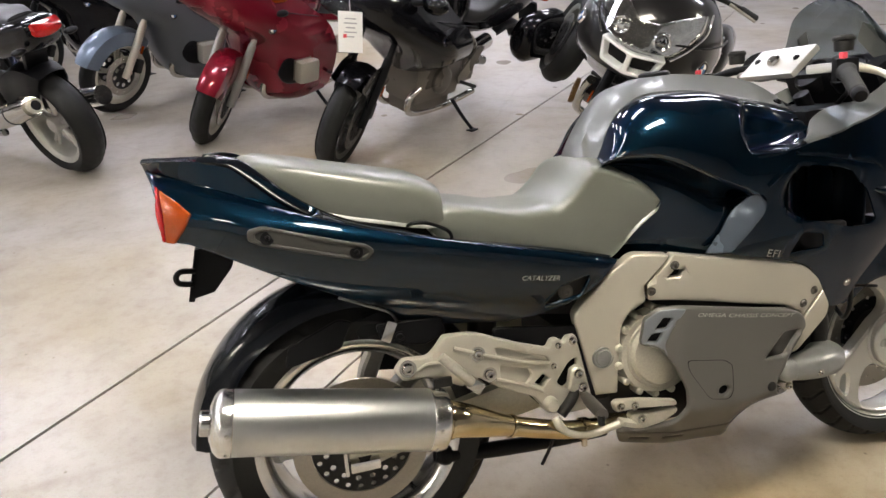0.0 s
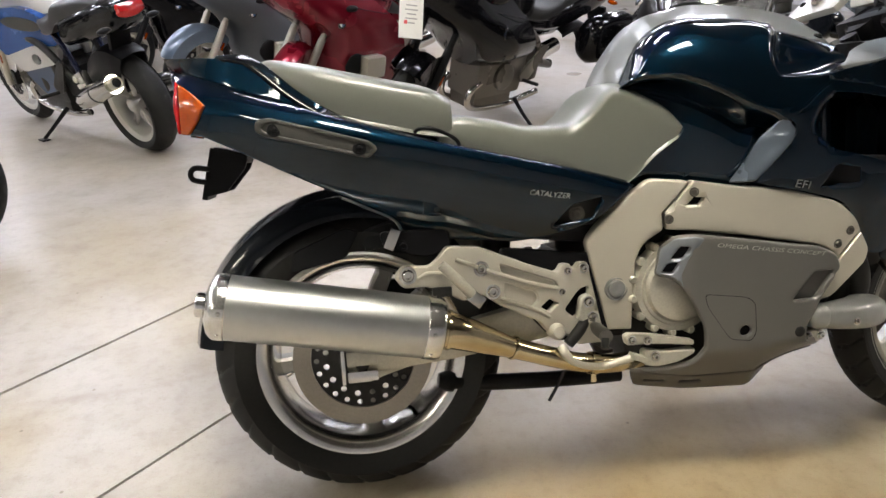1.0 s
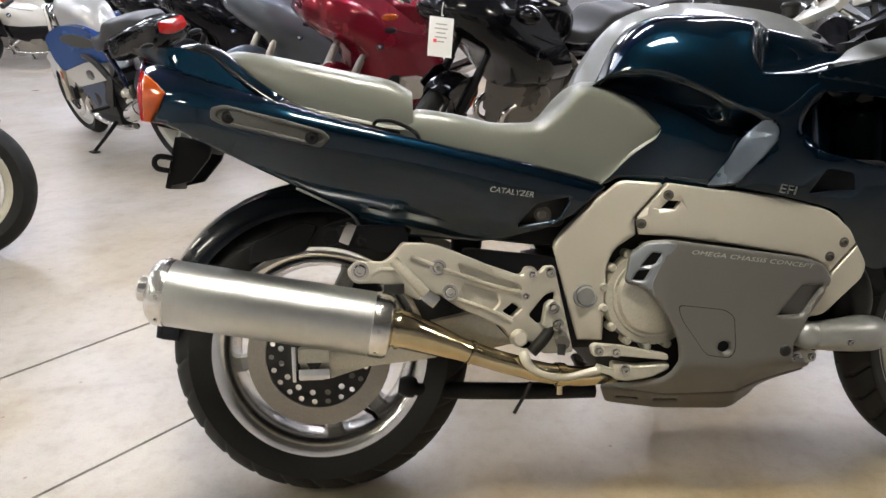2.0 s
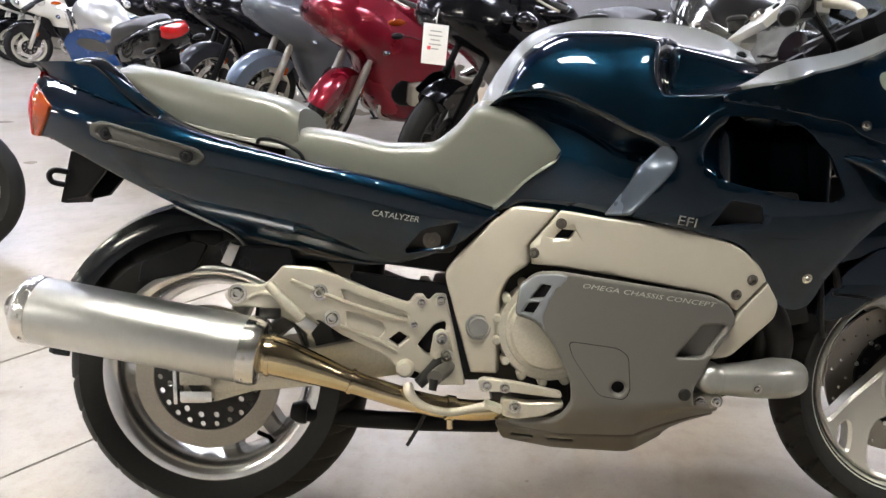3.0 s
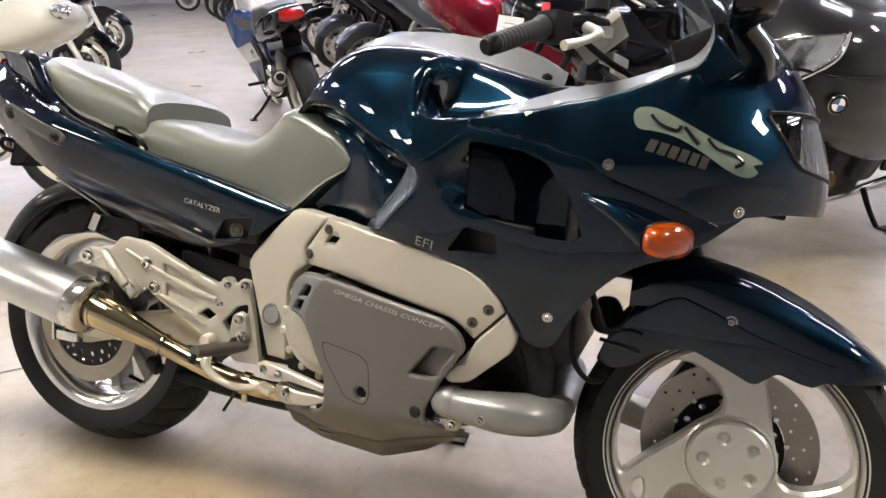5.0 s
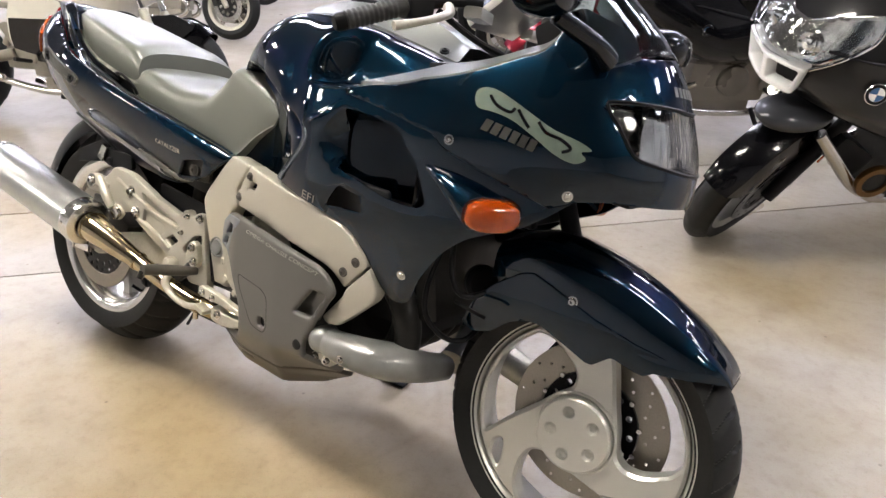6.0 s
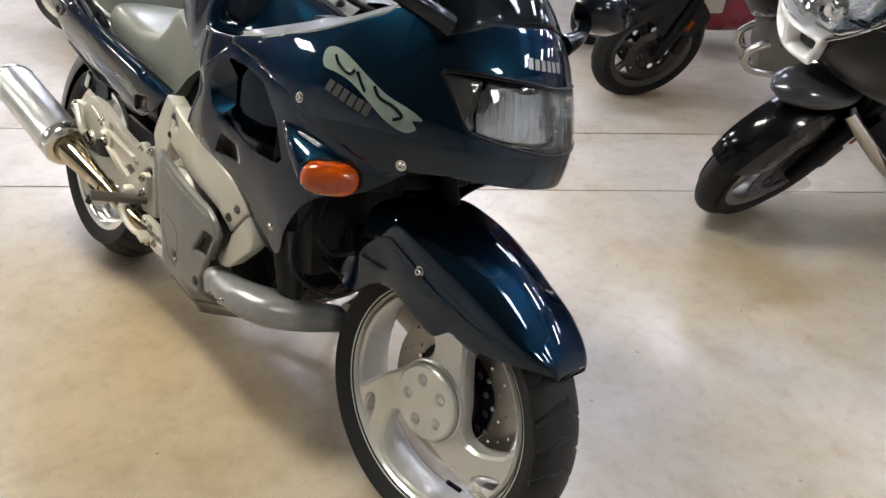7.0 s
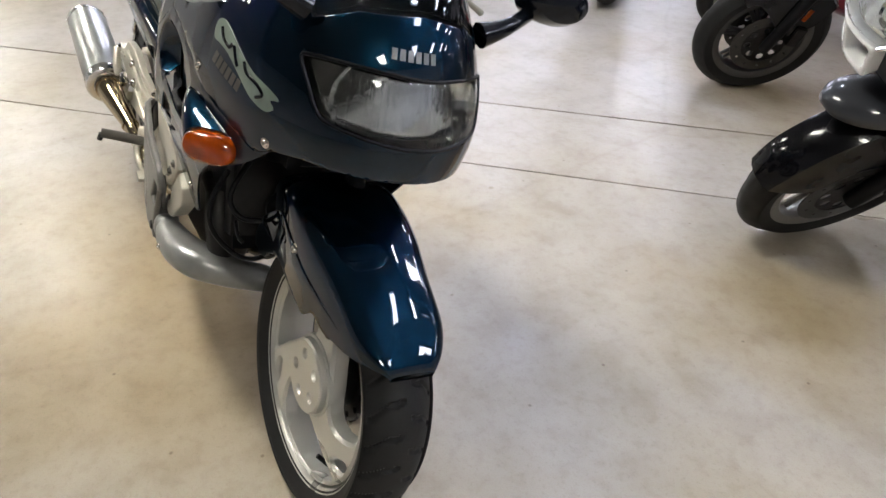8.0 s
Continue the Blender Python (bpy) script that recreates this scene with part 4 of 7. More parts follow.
part("dash", block((0.10, 0.30, 0.11), (1.36, 0, 1.0), 0.02, pose(0, 0, 0, 0, -25, 0)), BLACK, bike)
part("inner_cowl", block((0.26, 0.32, 0.10), (1.22, 0, 0.90), 0.03), BLACK, bike)
for y in (-0.06, 0.06):
    part("gauge", lathe([(0, 0.002), (0.04, 0.002), (0.045, 0.008), (0.048, 0), (0.048, -0.03)], (1.31, y, 1.025), (-0.7, 0, 0.7), 28), BLACK, bike)
clampbm = block((0.10, 0.19, 0.018), (1.16, 0.012, 1.060), 0.007, pose(0, 0, 0, 0, -40, 0))
block((0.036, 0.09, 0.022), (1.175, -0.135, 1.038), 0.008, pose(0, 0, 0, 0, 0, 15), clampbm)
block((0.036, 0.09, 0.022), (1.175, 0.135, 1.038), 0.008, pose(0, 0, 0, 0, 0, -15), clampbm)
crown = part("handlebar_clamp", clampbm, WHEEL_SILVER, bike, "pale cast handlebar clamp")
part("steering_nut", lathe([(0, 0.012), (0.012, 0.012), (0.016, 0.008), (0.017, 0)], (1.150, 0.012, 1.066), (-0.64, 0, 0.77), 6), STEEL, crown)
for y in (-0.055, 0.08):
    part("bolt", bolt_shape((1.158, y, 1.069), 0.008, 0.006, (-0.64, 0, 0.77)), BLACK, crown)
for s in (-1, 1):
    bar = part("handlebar", tube([(1.185, s * 0.15, 1.055), (1.15, s * 0.20, 1.05), (1.10, s * 0.27, 1.02), (1.05, s * 0.345, 0.985)], 0.011, 12), BLACK, bike)
    ribs = [(0.0168 if k % 2 else 0.0152, 0.006 + 0.0045 * k + d) for k in range(21) for d in (-0.0012, 0.0012)]
    grip = lathe([(0.0, 0), (0.014, 0), (0.0165, 0.003), *ribs, (0.019, 0.104), (0.021, 0.112), (0.014, 0.116), (0.012, 0.116)], (1.045, s * 0.352, 0.982), (0.45, -s * 0.72, 0.36), 20)
    part("grip", grip, SOFT_GREY, bar, "grey rubber grip")
    part("bar_end", lathe([(0, 0.02), (0.012, 0.019), (0.016, 0.012), (0.016, 0)], (1.045, s * 0.352, 0.982), (-0.45, s * 0.72, -0.36), 18), BLACK, bar)
    part("switch_box", block((0.045, 0.045, 0.05), (1.115, s * 0.245, 1.03), 0.008, pose(0, 0, 0, 0, 0, s * 30)), BLACK, bar)
    part("red_switch", block((0.012, 0.012, 0.014), (1.10, s * 0.255, 1.06), 0.002), RED_INK, bar)
    part("lever", tube([(1.165, s * 0.225, 1.035), (1.19, s * 0.26, 1.02), (1.18, s * 0.31, 1.0), (1.155, s * 0.36, 0.982)], [0.010, 0.008, 0.0065, 0.008], 10), ALLOY, bar, "silver lever")
    part("reservoir", lathe([(0, 0.035), (0.02, 0.035), (0.024, 0.03), (0.024, 0.024), (0.021, 0.022), (0.02, 0)], (1.172, s * 0.182, 1.072), (0, 0, 1), 24), DARK_METAL, bar)
    part("cable", tube([(1.14, s * 0.22, 1.03), (1.2, s * 0.17, 0.99), (1.24, s * 0.12, 0.97), (1.26, s * 0.05, 0.93)], 0.006, 8), BLACK, bar)
    # mirror on the fairing's shoulder
    stalk = part("mirror", tube([(1.44, s * 0.165, 0.985), (1.435, s * 0.22, 1.005), (1.40, s * 0.29, 1.03)], [0.024, 0.016, 0.014], 12), PAINT_DARK, bike, "black fairing mirror")
    mrings = []
    for i, (dx, k) in enumerate(((-0.045, 0.2), (-0.035, 0.7), (-0.01, 0.96), (0.018, 1.0), (0.022, 0.95))):
        mrings.append([(1.40 - dx, s * (0.345 + 0.085 * k * math.cos(a)), 1.062 + 0.045 * k * math.sin(a)) for a in np.linspace(0, 2 * math.pi, 24, endpoint=False)])
    part("shell", skin(mrings), PAINT_DARK, stalk)

# screen: dark foot on the nose, clear above
foot = [np.array(p) for p in (at_x(1.375, 1.05), at_x(1.405, 1.015), at_x(1.447, 0.978), at_y(-0.10, 1.006), (mid, 1.018))]
top = [np.array(p) for p in spline([(mid, 1.215), (mid - 0.13, 1.205), (mid - 0.26, 1.17), (mid - 0.34, 1.10)], 5)]
loop = foot + [mir(p) for p in foot[-2::-1]] + [mir(p) for p in top[::-1]] + top[1:]
part("windscreen", panel(loop, fair, 0.022, 0.003, 0.004), SMOKE, bike, "curved smoked windscreen")

# -- tail
FLOOR_GREY = material("dark_grey_moulding", (0.036, 0.035, 0.032), 0.55, vary=0.15, bump=0.1)
tl_w = curve([-0.37, -0.35, -0.326, -0.273, -0.15, 0.02, 0.2, 0.35, 0.5, 0.62], [0.05, 0.085, 0.108, 0.138, 0.186, 0.218, 0.215, 0.205, 0.19, 0.165])
tl_m = curve([-0.37, -0.345, -0.227, -0.109, 0.043, 0.14, 0.3, 0.458, 0.542, 0.62], [0.962, 0.955, 0.914, 0.869, 0.818, 0.790, 0.749, 0.711, 0.688, 0.662])
tl_mid = curve([-0.37, -0.227, -0.122, -0.017, 0.193, 0.402, 0.581, 0.62], [0.87, 0.852, 0.822, 0.80, 0.755, 0.702, 0.655, 0.65])
ledge_y = curve([-0.345, -0.3, -0.227, -0.109, -0.056, 0.05, 0.3, 0.62], [0.058, 0.075, 0.10, 0.142, 0.152, 0.16, 0.158, 0.145])
ledge_z = curve([-0.345, -0.24, -0.16, -0.109, -0.056, 0.01, 0.121, 0.221, 0.341, 0.558, 0.62], [0.974, 0.965, 0.940, 0.905, 0.866, 0.826, 0.788, 0.756, 0.733, 0.678, 0.66])


def tuck_in(x):
    """How far the top of the flank leans in over its widest line."""
    return (0.030 + 0.022 * (1 - ease((x + 0.20) / 0.16))) * min(1, max(float(tl_m(x) - tl_mid(x)), 0.02) / 0.05)


def tail(x, z):
    """The tail's flank: widest along a soft shoulder line."""
    w, m, top = tl_w(x), tl_mid(x), tl_m(x)
    if z > m:
        return (x, -(w - tuck_in(x) * ((z - m) / max(top - m, 0.02)) ** 2), z)
    k = 1 - 0.26 * ((m - z) / 0.14) ** 1.8
    return (x, -w * k, z)


tail_edge = [(-0.362, 0.962), *[(x, float(tl_m(x))) for x in np.linspace(-0.33, 0.575, 75)], (0.60, 0.668), (0.528, 0.608), (0.463, 0.58), (0.398, 0.563), (0.333, 0.557), (0.18, 0.573), (0.112, 0.582), (0.088, 0.618), (0.06, 0.637), (-0.034, 0.686), (-0.141, 0.74), (-0.237, 0.789), (-0.285, 0.812), (-0.318, 0.818), (-0.332, 0.87), (-0.345, 0.93)]
light = fillet([(-0.327, 0.921), (-0.292, 0.894), (-0.271, 0.872), (-0.288, 0.843), (-0.309, 0.817), (-0.326, 0.82), (-0.323, 0.872)], 0.004)
red_edge = fillet([(-0.334, 0.928), (-0.3285, 0.922), (-0.3245, 0.872), (-0.3275, 0.82), (-0.332, 0.824), (-0.336, 0.872)], 0.003)
reflector = fillet([(-0.174, 0.836), (-0.146, 0.840), (0.041, 0.786), (0.056, 0.771), (0.036, 0.753), (-0.152, 0.803), (-0.176, 0.815)], 0.008)
slot_in = fillet([(-0.160, 0.828), (-0.142, 0.831), (0.036, 0.779), (0.044, 0.770), (0.031, 0.762), (-0.148, 0.810), (-0.162, 0.818)], 0.006)
port = fillet([(0.415, 0.588), (0.452, 0.632), (0.52, 0.645), (0.50, 0.60)], 0.008)
def strap(pts, width, thick, taper=0.6):
    """A flat rounded bar along points, its broad side tilted up and outwards; the ends are narrower."""
    path = spline(pts, 4)
    rings = []
    for i, p in enumerate(path):
        t = V(path[min(i + 1, len(path) - 1)]) - V(path[max(i - 1, 0)])
        t.normalize()
        side = t.cross(V((0, math.copysign(0.55, p[1]), 0.83))).normalized()
        up = side.cross(t).normalized()
        k = 1 - (1 - taper) * (2 * i / (len(path) - 1) - 1) ** 4
        rings.append([V(p) + side * (width / 2 * k * math.copysign(abs(math.cos(a)) ** 0.5, math.cos(a))) + up * (thick / 2 * math.copysign(abs(math.sin(a)) ** 0.5, math.sin(a))) for a in np.linspace(0.1, 2 * math.pi + 0.1, 16, endpoint=False)])
    return skin(rings)


for flip in (False, True):
    s = 1 if flip else -1
    tp = part("tail_panel", panel(tail_edge[::-1], tail, 0.008, 0.004, 0.005, [port], flip), PAINT, bike, "glossy dark teal tail panel")
    part("port_back", panel(fillet([(0.40, 0.58), (0.44, 0.645), (0.535, 0.65), (0.51, 0.585)], 0.01), lambda x, z: (x, tail(x, z)[1] + 0.018, z), 0.03, 0.003, 0.004, (), flip), DARK_METAL, tp)
    part("port_screw", bolt_shape((0.468, s * (-tail(0.468, 0.612)[1] - 0.014), 0.612), 0.012, 0.004, (0, s, 0)), COVER_LOW, tp)
    rp = part("grip_recess", panel(reflector[::-1], tail, 0.008, 0.010, 0.003, [slot_in], flip, 0.0055), FLOOR_GREY, tp, "grey moulded strip with two screws")
    part("recess_floor", panel(fillet([(-0.168, 0.833), (-0.144, 0.836), (0.039, 0.783), (0.049, 0.770), (0.033, 0.757), (-0.150, 0.806), (-0.169, 0.816)], 0.006)[::-1], tail, 0.012, 0.002, 0.001, (), flip, 0.0022), FLOOR_GREY, rp)
    for x, z in ((-0.140, 0.817), (0.020, 0.773)):
        p = tail(x, z)
        part("hollow", lathe([(0, 0.0), (0.0125, 0.0), (0.0135, -0.002)], (x, s * (-p[1] + 0.0042), z), (0, s, 0.2), 20), BLACK, rp)
        part("screw", bolt_shape((x, s * (-p[1] + 0.0045), z), 0.0055, 0.004, (0, s, 0.2)), BLACK, rp)
    tlight = part("tail_light", panel(light[::-1], tail, 0.008, 0.010, 0.004, (), flip, 0.006), ORANGE, bike, "orange and red wrap-round tail lamp")
    part("red_lens", panel(red_edge[::-1], tail, 0.008, 0.010, 0.003, (), flip, 0.006), RED_LENS, tlight, "red lens")
    part("strip_edge", tube([np.array(tail(x, z)) * (1, -s, 1) + (0, s * 0.001, -0.002) for x, z in ((-0.02, 0.68), (0.03, 0.655), (0.08, 0.628), (0.098, 0.60))], 0.003, 6), SILVER_TRIM, tp)
    # luggage hook and grab rail beside the seat
    part("hook", tube([(0.135, s * 0.158, 0.80), (0.145, s * 0.170, 0.806), (0.175, s * 0.172, 0.803), (0.215, s * 0.17, 0.782), (0.225, s * 0.162, 0.762)], 0.004, 8), BLACK, tp)
    arm = [(-0.250, 0.080, 0.966), (-0.215, 0.094, 0.965), (-0.183, 0.104, 0.955), (-0.149, 0.119, 0.928), (-0.105, 0.137, 0.888), (-0.056, 0.150, 0.853), (0.003, 0.157, 0.822), (0.07, 0.161, 0.799), (0.14, 0.163, 0.780)]
    part("grab_rail", strap([(x, s * y, z) for x, y, z in arm], 0.030, 0.013), PAINT_DARK, tp, "glossy black grab rail moulded along the seat")
for s in (-1, 1):
    rings = []
    for x in np.linspace(-0.358, 0.585, 90):
        w, m, ly, lz = float(tl_w(x)) - tuck_in(x) - 0.004, float(tl_m(x)) - 0.002, float(ledge_y(x)), float(ledge_z(x))
        rings.append([(x, s * (w + (ly - w) * t), m + (lz - m) * t + (0.004 - 0.034 * ease((x + 0.262) / 0.05) * (1 - ease((x + 0.09) / 0.07))) * math.sin(math.pi * t)) for t in np.linspace(0, 1, 7)])
    part("tail_ledge", skin(rings, closed=False, caps=False), PAINT, bike)
rings = []
for x in np.linspace(-0.358, -0.10, 14):
    rings.append([(x, k * float(ledge_y(x)), float(ledge_z(x)) + 0.006 * (1 - k * k)) for k in np.linspace(-1, 1, 13)])
part("tail_top", skin(rings, closed=False, caps=False), PAINT, bike)
rings = [[(-0.338 + 0.022 * t, k * (0.055 + 0.03 * math.sin(t * 2.6)), 0.955 - 0.14 * t) for k in np.linspace(-1, 1, 13)] for t in np.linspace(0, 1, 9)]
part("stop_lamp", skin(rings, closed=False, caps=False), RED_LENS, bike, "red stop lamp across the tail")
flap = plate([(-0.308, 0.689), (-0.285, 0.790), (-0.21, 0.765), (-0.218, 0.745), (-0.258, 0.699)], -0.055, -0.045, (), 0.002)
plate([(-0.308, 0.689), (-0.285, 0.790), (-0.21, 0.765), (-0.218, 0.745), (-0.258, 0.699)], 0.045, 0.055, (), 0.002, bm=flap)
block((0.012, 0.11, 0.11), (-0.292, 0, 0.738), 0.003, pose(0, 0, 0, 0, 14, 0), flap)
block((0.07, 0.11, 0.02), (-0.245, 0, 0.775), 0.003, pose(0, 0, 0, 0, 15, 0), flap)
holder = part("plate_holder", flap, BLACK, bike, "black plastic plate holder under the tail")
part("bracket", tube([(-0.290, -0.055, 0.748), (-0.315, -0.065, 0.752), (-0.326, -0.065, 0.742), (-0.322, -0.06, 0.728), (-0.298, -0.055, 0.722)], 0.006, 8), BLACK, holder)

# -- seats
sr_top = curve([-0.19, -0.16, -0.1, 0.014, 0.1, 0.178, 0.212], [0.952, 0.966, 0.958, 0.932, 0.912, 0.892, 0.872])
sr_bot = curve([-0.19, -0.136, -0.099, -0.044, 0.088, 0.181, 0.212], [0.94, 0.912, 0.880, 0.847, 0.808, 0.788, 0.786])
sr_w = curve([-0.19, -0.15, -0.1, 0.0, 0.2, 0.212], [0.06, 0.095, 0.118, 0.14, 0.156, 0.154])
rs_top = curve([0.185, 0.22, 0.29, 0.4, 0.46, 0.51, 0.56, 0.6, 0.72], [0.80, 0.838, 0.828, 0.806, 0.806, 0.835, 0.886, 0.89, 0.83])
rs_edge = curve([0.185, 0.22, 0.29, 0.4, 0.46, 0.51, 0.562, 0.621, 0.68, 0.70, 0.71, 0.716], [0.80, 0.828, 0.818, 0.796, 0.796, 0.825, 0.872, 0.854, 0.828, 0.814, 0.801, 0.786])
rs_bot = curve([0.185, 0.207, 0.289, 0.485, 0.575, 0.6, 0.65, 0.69, 0.705, 0.712, 0.716], [0.78, 0.755, 0.728, 0.677, 0.664, 0.678, 0.722, 0.749, 0.759, 0.769, 0.778])
rs_w = curve([0.185, 0.3, 0.45, 0.55, 0.65, 0.716], [0.152, 0.158, 0.15, 0.148, 0.152, 0.15])


def seat_ring(x, top, edge, bot, w):
    """Half a seat's section from the middle out over the edge and down the side."""
    h = edge - bot
    half = [(0, top), (0.5 * w, top - 0.15 * (top - edge) - 0.001), (0.8 * w, edge + 0.25 * (top - edge)), (0.93 * w, edge - 0.006), (w * 0.985, edge - min(0.025, h * 0.3)), (w, edge - h * 0.55), (w * 0.97, bot + min(0.008, h * 0.1)), (w * 0.93, bot), (0, bot + 0.004)]
    half = [tuple(p) for p in spline([half[i] for i in range(len(half))], 3)]
    return [(x, y, z) for y, z in half] + [(x, -y, z) for y, z in half[-2:0:-1]]


seat = part("rider_seat", skin([seat_ring(x, rs_top(x), rs_edge(x), rs_bot(x), rs_w(x)) for x in np.concatenate(([0.186, 0.19, 0.198], np.linspace(0.21, 0.70, 46), [0.704, 0.708, 0.711, 0.714, 0.716]))]), VINYL, bike, "olive-grey smooth vinyl rider's seat")
part("pillion_seat", skin([seat_ring(x, sr_top(x) + 0.004, sr_top(x) - 0.012 + 0.0, sr_bot(x), sr_w(x)) for x in np.concatenate(([-0.19, -0.184, -0.172], np.linspace(-0.15, 0.2, 32), [0.206, 0.211, 0.213]))]), VINYL, bike, "olive-grey vinyl pillion seat")
part("seat_base", block((0.30, 0.22, 0.09), (0.05, 0, 0.78), 0.02, pose(0, 0, 0, 0, 15, 0)), BLACK, bike)
part("under_seat_tray", block((0.46, 0.24, 0.12), (0.36, 0, 0.62), 0.03, pose(0, 0, 0, 0, 8, 0)), BLACK, bike)

# -- rear hugger
rings = []
for a in np.linspace(radians(62), radians(172), 26):
    r = 0.345 + 0.01 * math.sin(a)
    w = 0.085
    c = REAR
    ring = [(c.x + (r + dr) * math.cos(a), y, c.z + (r + dr) * math.sin(a)) for y, dr in ((-w, -0.05), (-w, -0.02), (-w * 0.85, 0.0), (-w * 0.4, 0.012), (0, 0.015), (w * 0.4, 0.012), (w * 0.85, 0), (w, -0.02), (w, -0.05), (w - 0.004, -0.05), (w * 0.8, -0.008), (0, 0.010), (-w * 0.8, -0.008), (-w + 0.004, -0.05))]
    rings.append(ring)
hug = part("rear_mudguard", skin(rings), PAINT_DARK, bike, "black plastic mudguard over the rear tyre")
hb = plate(fillet([(-0.14, 0.52), (-0.02, 0.545), (0.01, 0.60), (-0.02, 0.61), (-0.13, 0.565)], 0.01), -0.092, -0.086)
part("stay", hb, BLACK, hug)
part("buckle", block((0.022, 0.012, 0.045), (0.075, -0.15, 0.585), 0.003, pose(0, 0, 0, 0, 25, 0)), STEEL, hug)
part("inner_guard", block((0.22, 0.17, 0.05), (0.12, 0, 0.60), 0.02, pose(0, 0, 0, 0, -14, 0)), BLACK, bike)
part("hook_plate", plate(fillet([(0.05, 0.60), (0.06, 0.56), (0.15, 0.54), (0.20, 0.56), (0.19, 0.60)], 0.01), -0.145, -0.135), BLACK, bike)
part("screw", bolt_shape((0.098, -0.146, 0.567), 0.009, 0.005), BLACK, bike)

# -- omega frame: pale painted beams round the engine
def slab(name, pts, y0, y1, mat, label="", r=0.012, holes=(), flip=False, bevel=0.004, parent=None):
    return part(name, plate(fillet(pts, r), y0, y1, holes, bevel, 0.03, flip=flip), mat, parent or bike, label)


def frame_surface(x, z):
    """The frame's flank: wider towards the front and the top."""
    y = float(np.interp(x, (0.48, 0.58, 0.70, 0.85, 1.0, 1.12), (0.150, 0.166, 0.20, 0.232, 0.244, 0.236)))
    return (x, -(y + 0.03 * min(max((z - 0.35) / 0.3, 0), 1) - 0.022), z)


leg = fillet([(0.49, 0.545), (0.505, 0.568), (0.582, 0.647), (0.62, 0.678), (0.703, 0.669), (0.647, 0.602, 0.002), (0.651, 0.566, 0.006), (0.612, 0.538), (0.598, 0.505), (0.592, 0.345, 0.004), (0.541, 0.345, 0.004)], 0.014)
beam = fillet([(0.707, 0.6695, 0.003), (0.807, 0.652), (0.92, 0.635), (1.02, 0.607, 0.03), (1.064, 0.568, 0.02), (1.078, 0.541, 0.002), (1.026, 0.484, 0.003), (0.99, 0.514, 0.02), (0.82, 0.546), (0.715, 0.562), (0.656, 0.567, 0.002), (0.652, 0.602, 0.002)], 0.014)
foot_leg = fillet([(1.081, 0.537, 0.002), (1.104, 0.498), (1.098, 0.47), (1.02, 0.398), (0.985, 0.392), (0.972, 0.404), (1.022, 0.462), (1.029, 0.481, 0.002)], 0.012)
square = [(0.695, 0.617), (0.722, 0.616), (0.734, 0.632), (0.71, 0.634)]
for flip in (False, True):
    s = 1 if flip else -1
    fr = part("frame", panel(leg[::-1], frame_surface, 0.02, 0.03, 0.006, (), flip), CHAMPAGNE, bike, "champagne painted aluminium frame upright")
    bmn = panel(beam[::-1], frame_surface, 0.02, 0.03, 0.005, [square], flip)
    up = part("frame_beam", bmn, CHAMPAGNE, bike, "champagne painted frame side cover")
    part("square_hole", block((0.05, 0.01, 0.03), (0.715, s * 0.185, 0.626), 0.001), BLACK, up)
    part("frame_foot", panel(foot_leg[::-1], frame_surface, 0.02, 0.03, 0.005, (), flip), CHAMPAGNE, bike)
    for x, z, r in ((0.709, 0.645, 0.007), (0.661, 0.589, 0.007), (1.05, 0.543, 0.007), (1.022, 0.516, 0.007)):
        p = frame_surface(x, z)
        part("bolt", bolt_shape((x, -s * p[1], z), r, 0.006, outward(frame_surface, x, z, s)), COVER_LOW, up)
    p = frame_surface(0.558, 0.44)
    cap = part("pivot_cap", lathe([(0, 0.006), (0.0175, 0.0065), (0.0195, 0.004), (0.020, 0.0005), (0.0215, 0.0005), (0.022, 0.004), (0.0245, 0.004), (0.026, 0.001), (0.026, -0.006)], (0.558, -s * p[1] if flip else p[1], 0.44), (0, s, 0), 36), ELBOW_GREY, fr)

# -- engine, covers
eng = part("engine", block((0.40, 0.25, 0.31), (0.78, 0, 0.425), 0.03), DARK_METAL, bike, "dark engine block between the frame beams")
part("sump", block((0.26, 0.16, 0.08), (0.76, 0, 0.25), 0.03), DARK_METAL, eng)
part("gearbox", block((0.16, 0.24, 0.2), (0.54, 0, 0.42), 0.03), DARK_METAL, eng)
clutch = lathe([(0, 0.035), (0.055, 0.034), (0.072, 0.028), (0.078, 0.018), (0.084, 0.018), (0.086, 0.014), (0.098, 0.013), (0.102, 0.0), (0.102, -0.02)], (0.695, -0.150, 0.435), (0, -1, 0), 48)
cl = part("clutch_cover", clutch, ALLOY, eng, "pale cast clutch cover")
for i in range(9):
    a = radians(95 + 24 * i)
    x, z = 0.695 + 0.104 * math.cos(a), 0.435 + 0.104 * math.sin(a)
    part("boss", lathe([(0, 0.014), (0.006, 0.014), (0.0095, 0.010), (0.0095, -0.02)], (x, -0.150, z), (0, -1, 0), 12), ALLOY, cl)


def cover_surface(x, z):
    """The big engine cover: bulges out, tucks in at the bottom and rear."""
    y = float(np.interp(x, (0.58, 0.63, 0.70, 0.85, 1.0, 1.1), (0.150, 0.176, 0.206, 0.226, 0.234, 0.218)))
    tuck = max(0, 0.31 - z)
    return (x, -(y + 0.014 - 3.2 * tuck * tuck - 0.35 * tuck - 11.0 * max(x - 0.85, 0) * tuck + 0.012 * min(max((z - 0.31) / 0.2, 0), 1)), z)


